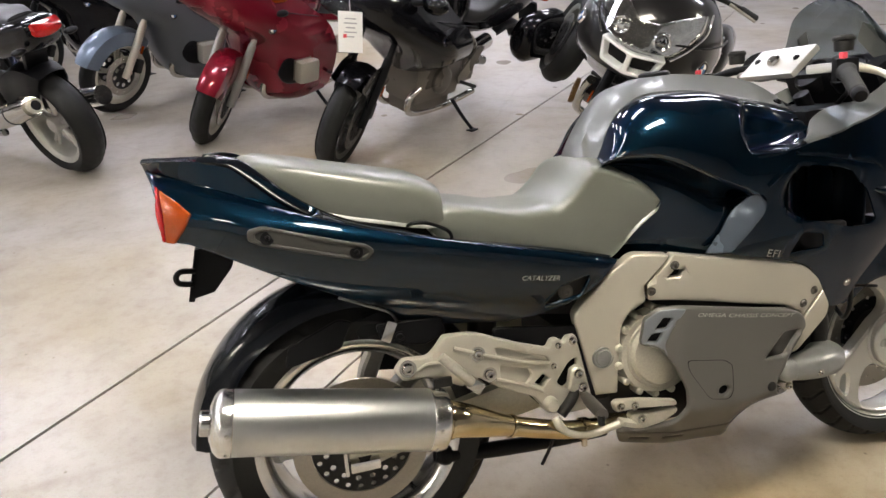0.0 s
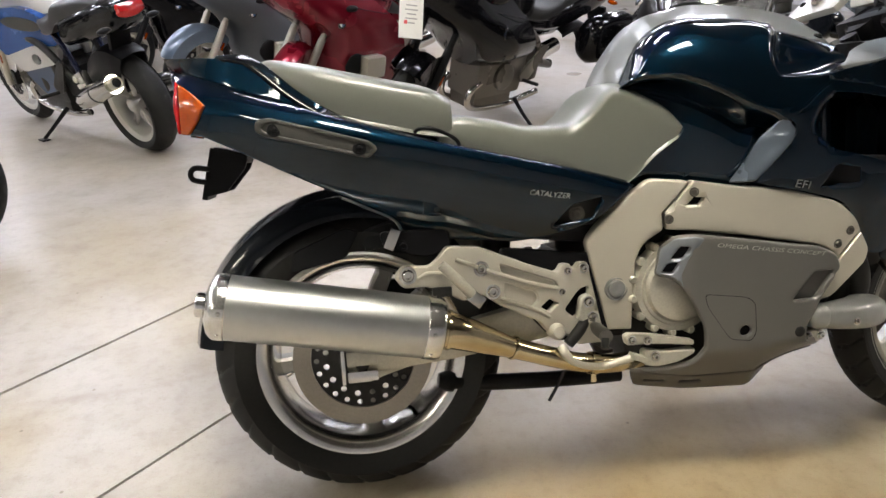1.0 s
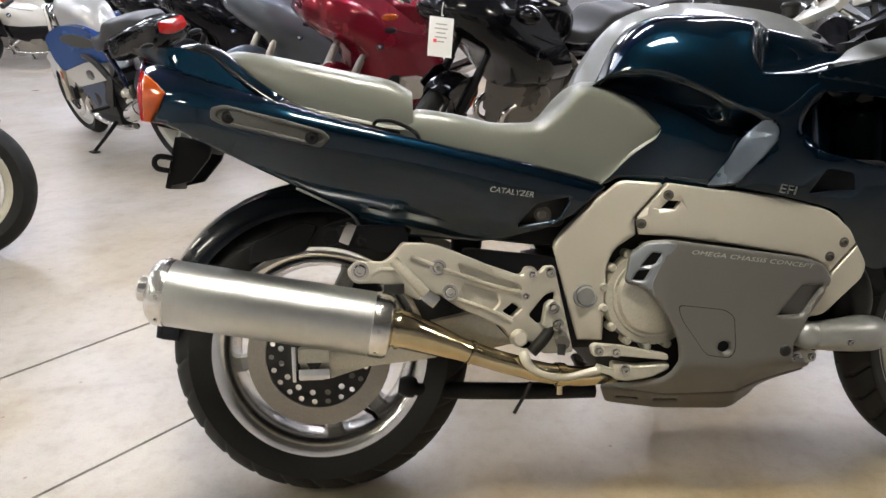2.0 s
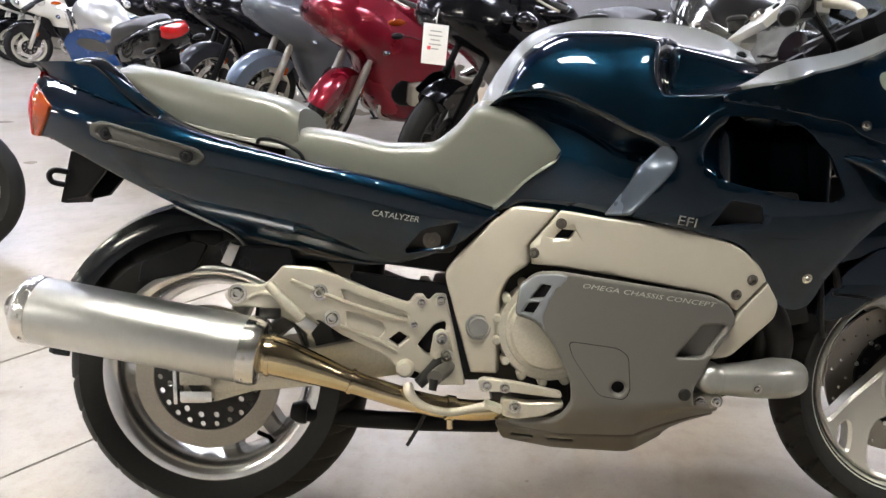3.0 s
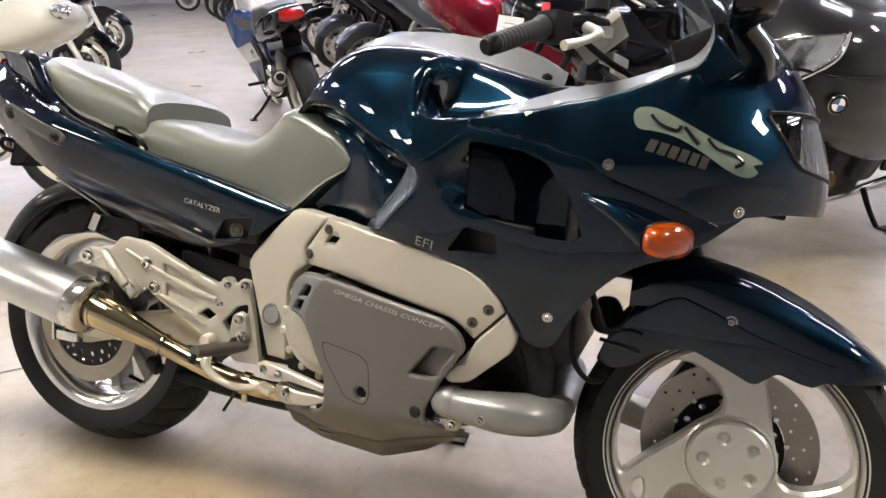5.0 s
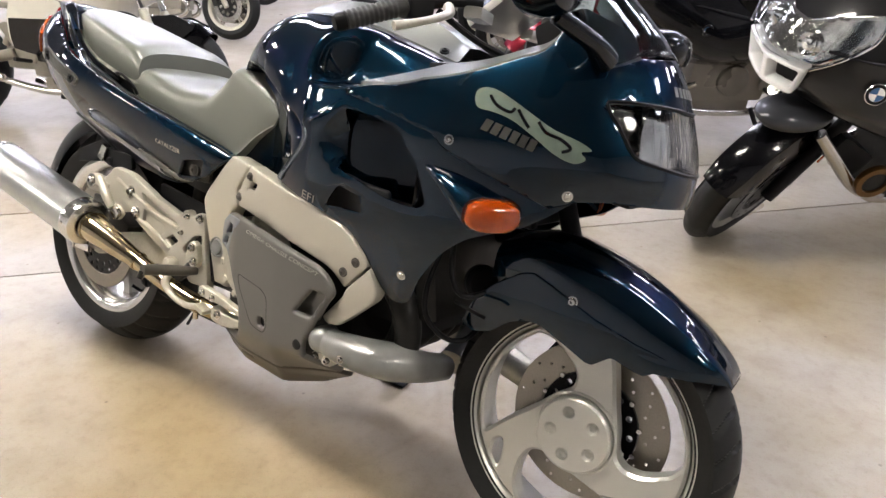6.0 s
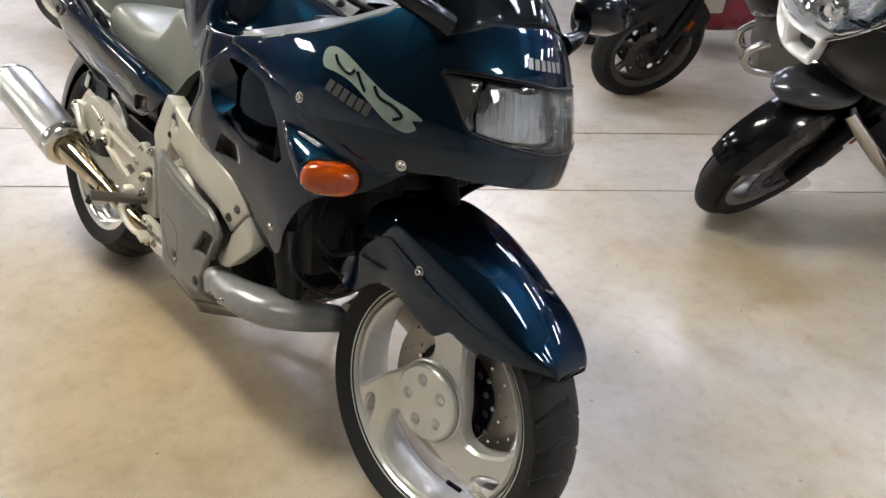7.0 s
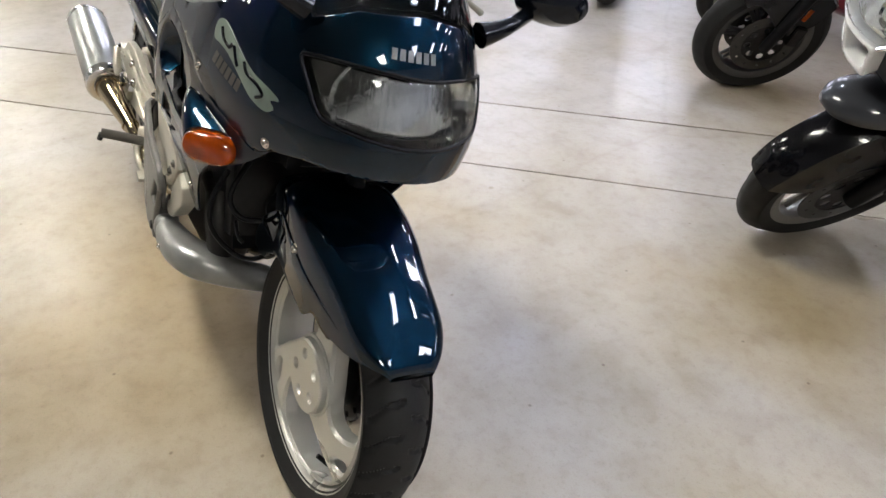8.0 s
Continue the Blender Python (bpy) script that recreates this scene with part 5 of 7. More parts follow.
def oval(rows, n=24):
    """A bent casting of oval section: rows of place, half width and half height."""
    path = spline(rows, 4)
    rings = []
    for i, p in enumerate(path):
        t = V(path[min(i + 1, len(path) - 1)][:3]) - V(path[max(i - 1, 0)][:3])
        side = t.cross(V((0, 0, 1))).normalized()
        up = side.cross(t).normalized()
        rings.append([V(p[:3]) + side * p[3] * math.copysign(abs(math.cos(a)) ** 0.8, math.cos(a)) + up * p[4] * math.copysign(abs(math.sin(a)) ** 0.8, math.sin(a)) for a in np.linspace(0, 2 * math.pi, n, endpoint=False)])
    return skin(rings)


upper_cov = fillet([(0.622, 0.47), (0.63, 0.53), (0.66, 0.556), (0.70, 0.559), (0.97, 0.517), (1.008, 0.497, 0.02), (1.02, 0.468, 0.01), (0.973, 0.397), (0.965, 0.372), (0.948, 0.345), (0.948, 0.31), (1.0, 0.294), (1.018, 0.284, 0.012), (0.968, 0.252, 0.03), (0.905, 0.226, 0.05), (0.80, 0.21, 0.05), (0.63, 0.212, 0.01), (0.595, 0.24), (0.65, 0.252, 0.02), (0.712, 0.272, 0.02), (0.728, 0.31), (0.726, 0.355, 0.03), (0.692, 0.42, 0.02), (0.66, 0.462, 0.02)], 0.012)
slots = [fillet([(0.652, 0.505), (0.672, 0.534), (0.690, 0.532), (0.676, 0.508)], 0.004), fillet([(0.637, 0.478), (0.648, 0.497), (0.670, 0.500), (0.657, 0.476)], 0.004)]
scoop = fillet([(0.912, 0.402), (0.958, 0.462), (1.0, 0.463), (0.962, 0.404)], 0.006)
hole = circle2(0.812, 0.342, 0.012, 14)
drains = [fillet([(0.625, 0.219), (0.665, 0.219), (0.665, 0.223), (0.625, 0.223)], 0.001), fillet([(0.695, 0.219), (0.74, 0.219), (0.74, 0.223), (0.695, 0.223)], 0.001)]
for flip in (False, True):
    s = 1 if flip else -1
    cov = part("engine_cover", panel(upper_cov[::-1], cover_surface, 0.014, 0.005, 0.007, slots + [scoop, hole] + drains, flip), COVER_GREY, bike, "graphite-grey moulded engine cover")
    part("scoop_floor", panel(fillet([(0.90, 0.395), (0.955, 0.475), (1.012, 0.475), (0.97, 0.395)], 0.006), lambda x, z: (x, cover_surface(x, z)[1] + 0.012 + (1.01 - x) * 0.14, z), 0.03, 0.003, 0.003, (), flip), COVER_GREY, cov)
    part("slot_back", panel(fillet([(0.63, 0.47), (0.65, 0.545), (0.70, 0.54), (0.68, 0.47)], 0.004), lambda x, z: (x, cover_surface(x, z)[1] + 0.014, z), 0.03, 0.003, 0.003, (), flip), BLACK, cov)
    part("blue_grey_edge", panel(fillet([(0.626, 0.474), (0.634, 0.53), (0.662, 0.552), (0.70, 0.555), (0.722, 0.550), (0.69, 0.51), (0.675, 0.47), (0.682, 0.44), (0.662, 0.466)], 0.008)[::-1], cover_surface, 0.012, 0.004, 0.004, slots, flip, 0.0012), EDGE_SILVER, cov, "blue-silver painted edge")
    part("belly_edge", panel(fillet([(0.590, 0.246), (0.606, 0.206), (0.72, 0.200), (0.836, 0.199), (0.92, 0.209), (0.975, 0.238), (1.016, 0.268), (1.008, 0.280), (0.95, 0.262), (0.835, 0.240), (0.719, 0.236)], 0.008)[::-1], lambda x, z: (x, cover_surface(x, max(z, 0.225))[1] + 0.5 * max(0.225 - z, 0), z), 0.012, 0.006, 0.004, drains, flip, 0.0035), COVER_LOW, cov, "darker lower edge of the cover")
    hatch = fillet([(0.72, 0.430), (0.81, 0.419), (0.829, 0.405), (0.834, 0.338), (0.824, 0.320), (0.778, 0.326), (0.728, 0.40)], 0.012)
    inner = [np.array((0.784, 0.372)) + (p - np.array((0.784, 0.372))) * 0.975 for p in hatch]
    part("hatch_seam", panel(hatch[::-1], cover_surface, 0.02, 0.001, 0.0005, [inner], flip, 0.0009), BLACK, cov)
    part("hole_back", lathe([(0, 0), (0.016, 0)], (0.812, s * (-cover_surface(0.812, 0.342)[1] - 0.012), 0.342), (0, s, 0), 16), BLACK, cov)
    part("rubber_plug", lathe([(0, 0.003), (0.008, 0.0035), (0.011, 0.002), (0.012, 0)], (0.931, s * -cover_surface(0.931, 0.333)[1], 0.333), (0, s, 0), 16), DARK_METAL, cov)
    # silver elbow cover with its round cap
    elbow = [(0.985, 0.222, 0.357, 0.026, 0.0255), (1.03, 0.222, 0.355, 0.034, 0.030), (1.085, 0.212, 0.353, 0.042, 0.034), (1.125, 0.190, 0.350, 0.047, 0.036), (1.146, 0.156, 0.344, 0.047, 0.036), (1.154, 0.125, 0.334, 0.043, 0.034), (1.158, 0.08, 0.320, 0.036, 0.031), (1.160, 0.02, 0.305, 0.032, 0.028)]
    el = part("elbow_cover", oval([(x, s * y, z, w, h) for x, y, z, w, h in elbow]), ELBOW_GREY, bike, "silver-grey curved arm cover ahead of the engine")
    part("round_cap", lathe([(0, 0.03), (0.012, 0.0295), (0.022, 0.025), (0.027, 0.016), (0.0285, 0.004), (0.0285, -0.02)], (0.985, s * 0.222, 0.358), (-0.1, s, 0.05), 32), ELBOW_GREY, el, "domed cap")
    part("bolt", bolt_shape((1.058, s * 0.2555, 0.346), 0.006, 0.004, (0, s, 0)), STEEL, el)
    part("bolt", bolt_shape((1.168, s * 0.190, 0.352), 0.006, 0.004, (0.6, s * 0.8, 0.2)), STEEL, el)
    tab = slab("mount_tab", [(0.952, 0.318), (0.98, 0.328), (1.012, 0.322), (1.01, 0.302), (0.98, 0.298), (0.955, 0.302)], -0.222, -0.20, ALLOY, flip=flip, r=0.008)
    for x in (0.967, 0.997):
        part("bolt", bolt_shape((x, s * 0.223, 0.313), 0.007, 0.006, (0, s, 0)), STEEL, tab)

# -- radiator, hoses and dark parts between engine and front wheel
rad = part("radiator", block((0.05, 0.30, 0.22), (1.155, 0, 0.55), 0.01, pose(0, 0, 0, 0, -12, 0)), DARK_METAL, bike, "black radiator behind the front wheel")
for i in range(9):
    part("fin", block((0.008, 0.28, 0.004), (1.182 - 0.005 * i * 0.9, 0, 0.46 + 0.022 * i), 0), BLACK, rad)
for s in (-1, 1):
    part("coolant_pipe", tube([(1.10, s * 0.15, 0.50), (1.125, s * 0.155, 0.46), (1.14, s * 0.15, 0.41), (1.135, s * 0.14, 0.35)], [0.026, 0.028, 0.028, 0.026], 16), DARK_METAL, bike, "dark pipe between engine and radiator")
part("engine_front", block((0.16, 0.30, 0.18), (1.06, 0, 0.50), 0.03), BLACK, bike)
part("header_box", block((0.13, 0.26, 0.10), (1.07, 0, 0.42), 0.03), BLACK, bike)
for i, (y, dz) in enumerate(((-0.15, 0), (-0.09, 0.01), (0.0, 0.0), (0.09, 0.01), (0.15, 0))):
    part("exhaust_header", tube([(1.02, y, 0.50 + dz), (1.085, y, 0.48), (1.115, y * 0.95, 0.42), (1.07, y * 0.9, 0.33), (0.95, y * 0.6, 0.275)], 0.019, 12), DARK_METAL, bike)
part("hose", tube([(1.20, -0.17, 0.60), (1.195, -0.195, 0.53), (1.20, -0.19, 0.47), (1.225, -0.15, 0.425), (1.25, -0.11, 0.42), (1.26, -0.06, 0.45)], 0.0055, 10), BLACK, bike)
part("hose", tube([(1.20, -0.13, 0.62), (1.23, -0.17, 0.56), (1.25, -0.15, 0.52), (1.28, -0.10, 0.53), (1.30, -0.02, 0.57)], 0.006, 10), BLACK, bike)
part("horn", lathe([(0, 0.02), (0.03, 0.02), (0.037, 0.012), (0.037, 0), (0.02, -0.02)], (1.235, -0.055, 0.53), (0.7, -0.6, 0.1), 28), BLACK, bike)
part("brake_line", tube([(1.24, -0.155, 0.505), (1.29, -0.165, 0.50), (1.31, -0.16, 0.495)], 0.004, 8), BLACK, bike)
# single-sided front arms reach the hub from the other side
armb = tube([(1.0, 0.16, 0.33), (1.12, 0.185, 0.31), (1.3, 0.165, 0.28), (1.43, 0.12, 0.275), (1.49, 0.09, 0.285)], [0.03, 0.035, 0.036, 0.034, 0.03], 14)
part("lower_front_arm", armb, ALLOY, bike, "cast single-sided front swingarm")
part("upper_front_arm", tube([(1.10, 0.14, 0.60), (1.25, 0.10, 0.605), (1.40, 0.03, 0.60)], [0.024, 0.022, 0.02], 12), BLACK, bike)
up = block((0.05, 0.03, 0.30), (1.44, 0.078, 0.44), 0.012, pose(0, 0, 0, 0, -14, 0))
part("steering_upright", up, ALLOY, bike)
part("steering_column", tube([(1.40, 0.02, 0.61), (1.32, 0.01, 0.80), (1.22, 0, 0.98)], 0.02, 12), BLACK, bike)
part("front_caliper", block((0.07, 0.05, 0.11), (1.40, 0.055, 0.385), 0.015, pose(0, 0, 0, 0, 30, 0)), BLACK, bike, "black brake caliper")
part("inner_fender", block((0.16, 0.20, 0.03), (1.27, 0, 0.665), 0.01, pose(0, 0, 0, 0, -20, 0)), BLACK, bike)
part("nose_underside", block((0.16, 0.22, 0.02), (1.44, 0, 0.765), 0.008, pose(0, 0, 0, 0, 6, 0)), BLACK, bike)
part("inner_panel", block((0.16, 0.03, 0.06), (1.27, -0.10, 0.70), 0.01), BLACK, bike)

# -- front mudguard: long blade from under the nose over the tyre
fg_x = [1.28, 1.32, 1.37, 1.43, 1.50, 1.56, 1.61, 1.66, 1.70, 1.73, 1.742]
fg_top = curve(fg_x, [0.640, 0.655, 0.664, 0.655, 0.638, 0.616, 0.592, 0.562, 0.531, 0.503, 0.488])
fg_low = curve(fg_x, [0.560, 0.570, 0.575, 0.560, 0.530, 0.498, 0.476, 0.480, 0.484, 0.486, 0.486])
fg_w = curve(fg_x, [0.100, 0.108, 0.114, 0.117, 0.113, 0.105, 0.099, 0.093, 0.087, 0.079, 0.072])
rings = []
for x in np.linspace(1.28, 1.742, 70):
    t, l, w = fg_top(x), fg_low(x), fg_w(x)
    l = min(l, t - 0.012)
    w *= math.sqrt(max(1 - (max(x - 1.65, 0) / 0.115) ** 2, 0.2))
    half = [(w * 0.99, l), (w, l + (t - l) * 0.25), (w * 0.97, l + (t - l) * 0.6), (w * 0.80, l + (t - l) * 0.84), (w * 0.5, t - (t - l) * 0.075), (w * 0.2, t - (t - l) * 0.012), (0, t)]
    half = [tuple(p) for p in spline(half, 3)]
    out = [(x, -y, z) for y, z in half] + [(x, y, z) for y, z in half[-2::-1]]
    inn = [(x, y * 0.965, z - 0.004 if i not in (0, len(out) - 1) else z) for i, (x_, y, z) in enumerate(out)]
    rings.append(out + inn[::-1])
guard = part("front_mudguard", skin(rings), PAINT, bike, "long glossy dark teal front mudguard")
for s in (-1, 1):
    part("screw", bolt_shape((1.456, s * (fg_w(1.456) + 0.001), 0.563), 0.0075, 0.005, (0, s, 0.1)), STEEL, guard)
    pl = fillet([(1.232, 0.452), (1.245, 0.492), (1.285, 0.545), (1.345, 0.588), (1.372, 0.596), (1.42, 0.580), (1.50, 0.546), (1.58, 0.520), (1.655, 0.505, 0.004), (1.618, 0.474, 0.006), (1.603, 0.464, 0.004), (1.582, 0.467), (1.543, 0.481), (1.512, 0.456, 0.005), (1.500, 0.456, 0.005), (1.459, 0.476), (1.395, 0.503, 0.02), (1.337, 0.486, 0.02), (1.30, 0.452), (1.262, 0.440)], 0.008)
    part("side_blade", panel(pl[::-1], lambda x, z: (x, -(float(fg_w(max(x, 1.36))) + 0.003 - 0.12 * max(0, 0.53 - z)), z), 0.012, 0.005, 0.003, (), s > 0), PAINT, guard, "side blade of the mudguard with a stepped lower edge")

# -- swingarm, rear brake
for s in (-1, 1):
    arm = skin([[(x, s * (yc + hw * cx), zc + hh * cz) for cx, cz in ((-1, -0.8), (-0.8, -1), (0.8, -1), (1, -0.8), (1, 0.8), (0.8, 1), (-0.8, 1), (-1, 0.8))] for x, yc, zc, hw, hh in ((0.50, 0.105, 0.40, 0.022, 0.045), (0.36, 0.112, 0.375, 0.020, 0.042), (0.20, 0.118, 0.35, 0.016, 0.036), (0.08, 0.122, 0.333, 0.014, 0.028), (-0.035, 0.122, 0.324, 0.013, 0.026))])
    sw = part("swingarm", arm, ALLOY, bike, "cast alloy swingarm")
    part("axle_block", block((0.064, 0.022, 0.030), (-0.004, s * 0.142, 0.338), 0.003), ALLOY, sw)
    part("axle_block", block((0.064, 0.022, 0.022), (-0.004, s * 0.142, 0.300), 0.003), BRIGHT, sw)
    part("end_plate", block((0.008, 0.030, 0.074), (-0.044, s * 0.140, 0.322), 0.002), BRIGHT, sw)
    part("axle_nut", lathe([(0, 0.006), (0.012, 0.006), (0.015, 0.004), (0.015, -0.006)], (-0.004, s * 0.146, 0.322), (0, s, 0), 6), DARK_METAL, sw)
    part("adjuster", block((0.05, 0.012, 0.012), (-0.01, s * 0.142, 0.292), 0.002), BRIGHT, sw)
part("caliper_bracket", plate(fillet([(-0.03, 0.285), (0.02, 0.278), (0.15, 0.315), (0.16, 0.345), (0.03, 0.35), (-0.03, 0.345)], 0.01), -0.116, -0.106), ALLOY, bike)
part("rear_caliper", block((0.10, 0.055, 0.055), (0.115, -0.10, 0.395), 0.012, pose(0, 0, 0, 0, 30, 0)), DARK_METAL, bike)
part("chain_guard", block((0.36, 0.02, 0.05), (0.22, 0.125, 0.41), 0.008, pose(0, 0, 0, 0, 8, 0)), BLACK, bike)
part("shock", tube([(0.30, 0, 0.33), (0.33, 0, 0.58)], 0.035, 14), DARK_METAL, bike)
part("inner_shield", plate(fillet([(0.30, 0.55), (0.52, 0.52), (0.55, 0.34), (0.42, 0.33), (0.34, 0.42)], 0.02), -0.135, -0.128), BLACK, bike)

# -- footrest hanger: one casting that carries the pillion and rider pegs
hanger = fillet([(0.162, 0.541), (0.184, 0.566, 0.006), (0.249, 0.561, 0.02), (0.334, 0.523, 0.03), (0.425, 0.488), (0.436, 0.505, 0.004), (0.452, 0.505, 0.004), (0.462, 0.490), (0.476, 0.505, 0.004), (0.494, 0.505, 0.006), (0.506, 0.45), (0.532, 0.322, 0.006), (0.468, 0.322, 0.01), (0.44, 0.352), (0.40, 0.358), (0.38, 0.386), (0.29, 0.432), (0.25, 0.462), (0.214, 0.448), (0.18, 0.468), (0.138, 0.487), (0.088, 0.488), (0.072, 0.512), (0.092, 0.534), (0.145, 0.528)], 0.010)
diamond = fillet([(0.382, 0.418), (0.404, 0.434), (0.423, 0.421), (0.403, 0.404)], 0.003)
trihole = fillet([(0.437, 0.405), (0.472, 0.445), (0.495, 0.452), (0.49, 0.405), (0.463, 0.382)], 0.008)
hollows = [fillet([(0.292, 0.520), (0.418, 0.470), (0.424, 0.458), (0.300, 0.494)], 0.006), fillet([(0.302, 0.478), (0.372, 0.454), (0.378, 0.434), (0.362, 0.420), (0.302, 0.446)], 0.006)]
hang_y = lambda x: -(0.176 + 0.022 * min(max((0.32 - x) / 0.25, 0), 1) - 0.028 * min(max((x - 0.34) / 0.15, 0), 1))
for flip in (False, True):
    s = 1 if flip else -1
    hg = part("footrest_hanger", panel(hanger[::-1], lambda x, z: (x, hang_y(x), z), 0.02, 0.016, 0.004, [diamond, trihole, *hollows], flip), CHAMPAGNE, bike, "pale cast footrest hanger")
    part("web", panel(fillet([(0.27, 0.53), (0.44, 0.48), (0.44, 0.44), (0.385, 0.442), (0.372, 0.415), (0.29, 0.436)], 0.01)[::-1], lambda x, z: (x, hang_y(x) + 0.010, z), 0.02, 0.005, 0.002, (), flip), CHAMPAGNE, hg)
    for rib in ([(0.20, 0.538), (0.28, 0.503), (0.36, 0.472), (0.42, 0.455)], [(0.29, 0.448), (0.36, 0.42), (0.40, 0.395)], [(0.12, 0.505), (0.14, 0.515), (0.17, 0.512)]):
        part("rib", tube([(x, s * (-hang_y(x) + 0.001), z) for x, z in rib], 0.0045, 8), CHAMPAGNE, hg)
    for x, z, r in ((0.276, 0.463, 0.011), (0.253, 0.514, 0.011), (0.099, 0.514, 0.0125), (0.485, 0.492, 0.008), (0.432, 0.446, 0.005), (0.447, 0.49, 0.006)):
        part("bolt", bolt_shape((x, s * (-hang_y(x) + 0.001), z), r, 0.008, (0, s, 0)), STEEL, hg)
    peg = part("pillion_peg", tube([(0.165, s * 0.215, 0.535), (0.20, s * 0.218, 0.497), (0.225, s * 0.215, 0.468)], [0.010, 0.0115, 0.011], 10), ALLOY, hg, "folded pillion footrest")
    part("peg_joint", block((0.035, 0.022, 0.026), (0.234, s * 0.205, 0.458), 0.004, pose(0, 0, 0, 0, 40, 0)), STEEL, peg)
    rp = part("rider_peg", tube([(0.502, s * 0.16, 0.364), (0.494, s * 0.20, 0.368), (0.484, s * 0.25, 0.374), (0.476, s * 0.295, 0.378)], [0.010, 0.0135, 0.014, 0.0135], 12), COVER_LOW, hg, "rubber-topped rider footrest")
    part("peg_tip", tube([(0.475, s * 0.292, 0.374), (0.472, s * 0.298, 0.356)], [0.009, 0.007], 10), DARK_METAL, rp)
    br = slab("peg_bracket", [(0.47, 0.43), (0.485, 0.438), (0.50, 0.43), (0.51, 0.385), (0.50, 0.37), (0.48, 0.372), (0.462, 0.385)], -0.168, -0.150, ALLOY, flip=flip, r=0.006, parent=hg)
    for x, z in ((0.487, 0.421), (0.496, 0.388)):
        part("bolt", bolt_shape((x, s * 0.169, z), 0.0085, 0.008, (0, s, 0)), STEEL, br)
    if not flip:
        part("brake_pivot", lathe([(0, 0.022), (0.012, 0.021), (0.016, 0.016), (0.018, 0.006), (0.018, -0.02)], (0.415, -0.165, 0.362), (0, -1, 0.1), 24), CHAMPAGNE, hg)
        part("brake_pedal", tube([(0.421, -0.180, 0.333), (0.424, -0.19, 0.320), (0.434, -0.19, 0.306), (0.447, -0.19, 0.296), (0.472, -0.19, 0.286), (0.508, -0.19, 0.282), (0.543, -0.192, 0.289), (0.572, -0.195, 0.296)], [0.010, 0.0105, 0.009, 0.008, 0.0075, 0.008, 0.008, 0.009], 12), CHAMPAGNE, bike, "pale curved brake pedal")
        part("pedal_pad", block((0.035, 0.03, 0.012), (0.583, -0.20, 0.297), 0.004, pose(0, 0, 0, 0, 20, 0)), ALLOY, bike)
        part("brake_cylinder", tube([(0.44, -0.165, 0.33), (0.47, -0.16, 0.36), (0.485, -0.158, 0.385)], [0.012, 0.013, 0.010], 10), DARK_METAL, hg)
low = fillet([(0.555, 0.344), (0.565, 0.350), (0.62, 0.343), (0.715, 0.322), (0.715, 0.31), (0.62, 0.322), (0.56, 0.324)], 0.006)
lowbar = part("frame_tie", plate(low, -0.196, -0.18, (), 0.002), CHAMPAGNE, bike, "pale tie bar at the engine's foot")
for x, z in ((0.572, 0.335), (0.607, 0.331)):
    part("bolt", bolt_shape((x, -0.197, z), 0.007, 0.006), STEEL, lowbar)
hook = fillet([(0.60, 0.31), (0.65, 0.30), (0.72, 0.302), (0.718, 0.29), (0.68, 0.274), (0.63, 0.268), (0.60, 0.275)], 0.01)
lowt = part("stand_lug", plate(hook, -0.192, -0.17, (), 0.003), ALLOY, bike)
part("bolt", bolt_shape((0.626, -0.193, 0.293), 0.008, 0.007), STEEL, lowt)

# -- exhaust
A, B = V((-0.285, -0.243, 0.497)), V((0.158, -0.232, 0.408))
L = (B - A).length
ax = (B - A).normalized()
can = part("silencer", lathe([(0.0585, 0.03), (0.0615, 0.033), (0.062, 0.036), (0.062, L - 0.036), (0.0615, L - 0.033), (0.0585, L - 0.03)], A, ax, 64), CAN, bike, "brushed aluminium silencer can")
part("end_cap", lathe([(0.022, -0.004), (0.03, -0.004), (0.052, 0.004), (0.0605, 0.012), (0.0632, 0.018), (0.0632, 0.036), (0.0615, 0.038)], A, ax, 64), BRIGHT, can, "polished end cap")
part("outlet", lathe([(0.019, 0.03), (0.019, -0.018), (0.021, -0.021), (0.024, -0.018), (0.024, 0.005)], A, ax, 32), BRIGHT, can)
part("front_cap", lathe([(0.0615, L - 0.038), (0.0632, L - 0.036), (0.0632, L - 0.012), (0.060, L - 0.004), (0.045, L + 0.002), (0.040, L + 0.002)], A, ax, 64), BRIGHT, can, "polished front band")
for i in range(8):
    a = 2 * math.pi * i / 8
    u = ax.cross(V((0, 0, 1))).normalized()
    w = u.cross(ax)
    for d in (0.027, L - 0.024):
        p = A + ax * d + (u * math.cos(a) + w * math.sin(a)) * 0.063
        part("rivet", lathe([(0, 0.0025), (0.003, 0.002), (0.004, 0)], p, u * math.cos(a) + w * math.sin(a), 10), STEEL, can)
part("link_pipe", tube([B + ax * -0.004, B + V((0.03, 0.004, -0.010)), V((0.25, -0.209, 0.370)), V((0.312, -0.19, 0.342)), V((0.40, -0.172, 0.308)), V((0.47, -0.155, 0.284)), V((0.55, -0.135, 0.268)), V((0.63, -0.10, 0.262))], [0.037, 0.0365, 0.0295, 0.0225, 0.0215, 0.021, 0.021, 0.021], 24, 5), GOLD_STEEL, bike, "straw-tinted steel exhaust pipe")
part("pipe_ring", lathe([(0.036, -0.004), (0.040, -0.004), (0.041, 0), (0.040, 0.004), (0.036, 0.004)], B + V((0.012, 0.002, -0.004)), ax, 32), GOLD_STEEL, bike)
part("pipe_ring", lathe([(0.0215, -0.004), (0.025, -0.004), (0.026, 0), (0.025, 0.004), (0.0215, 0.004)], (0.312, -0.19, 0.342), (0.9, 0.17, -0.36), 28), GOLD_STEEL, bike)
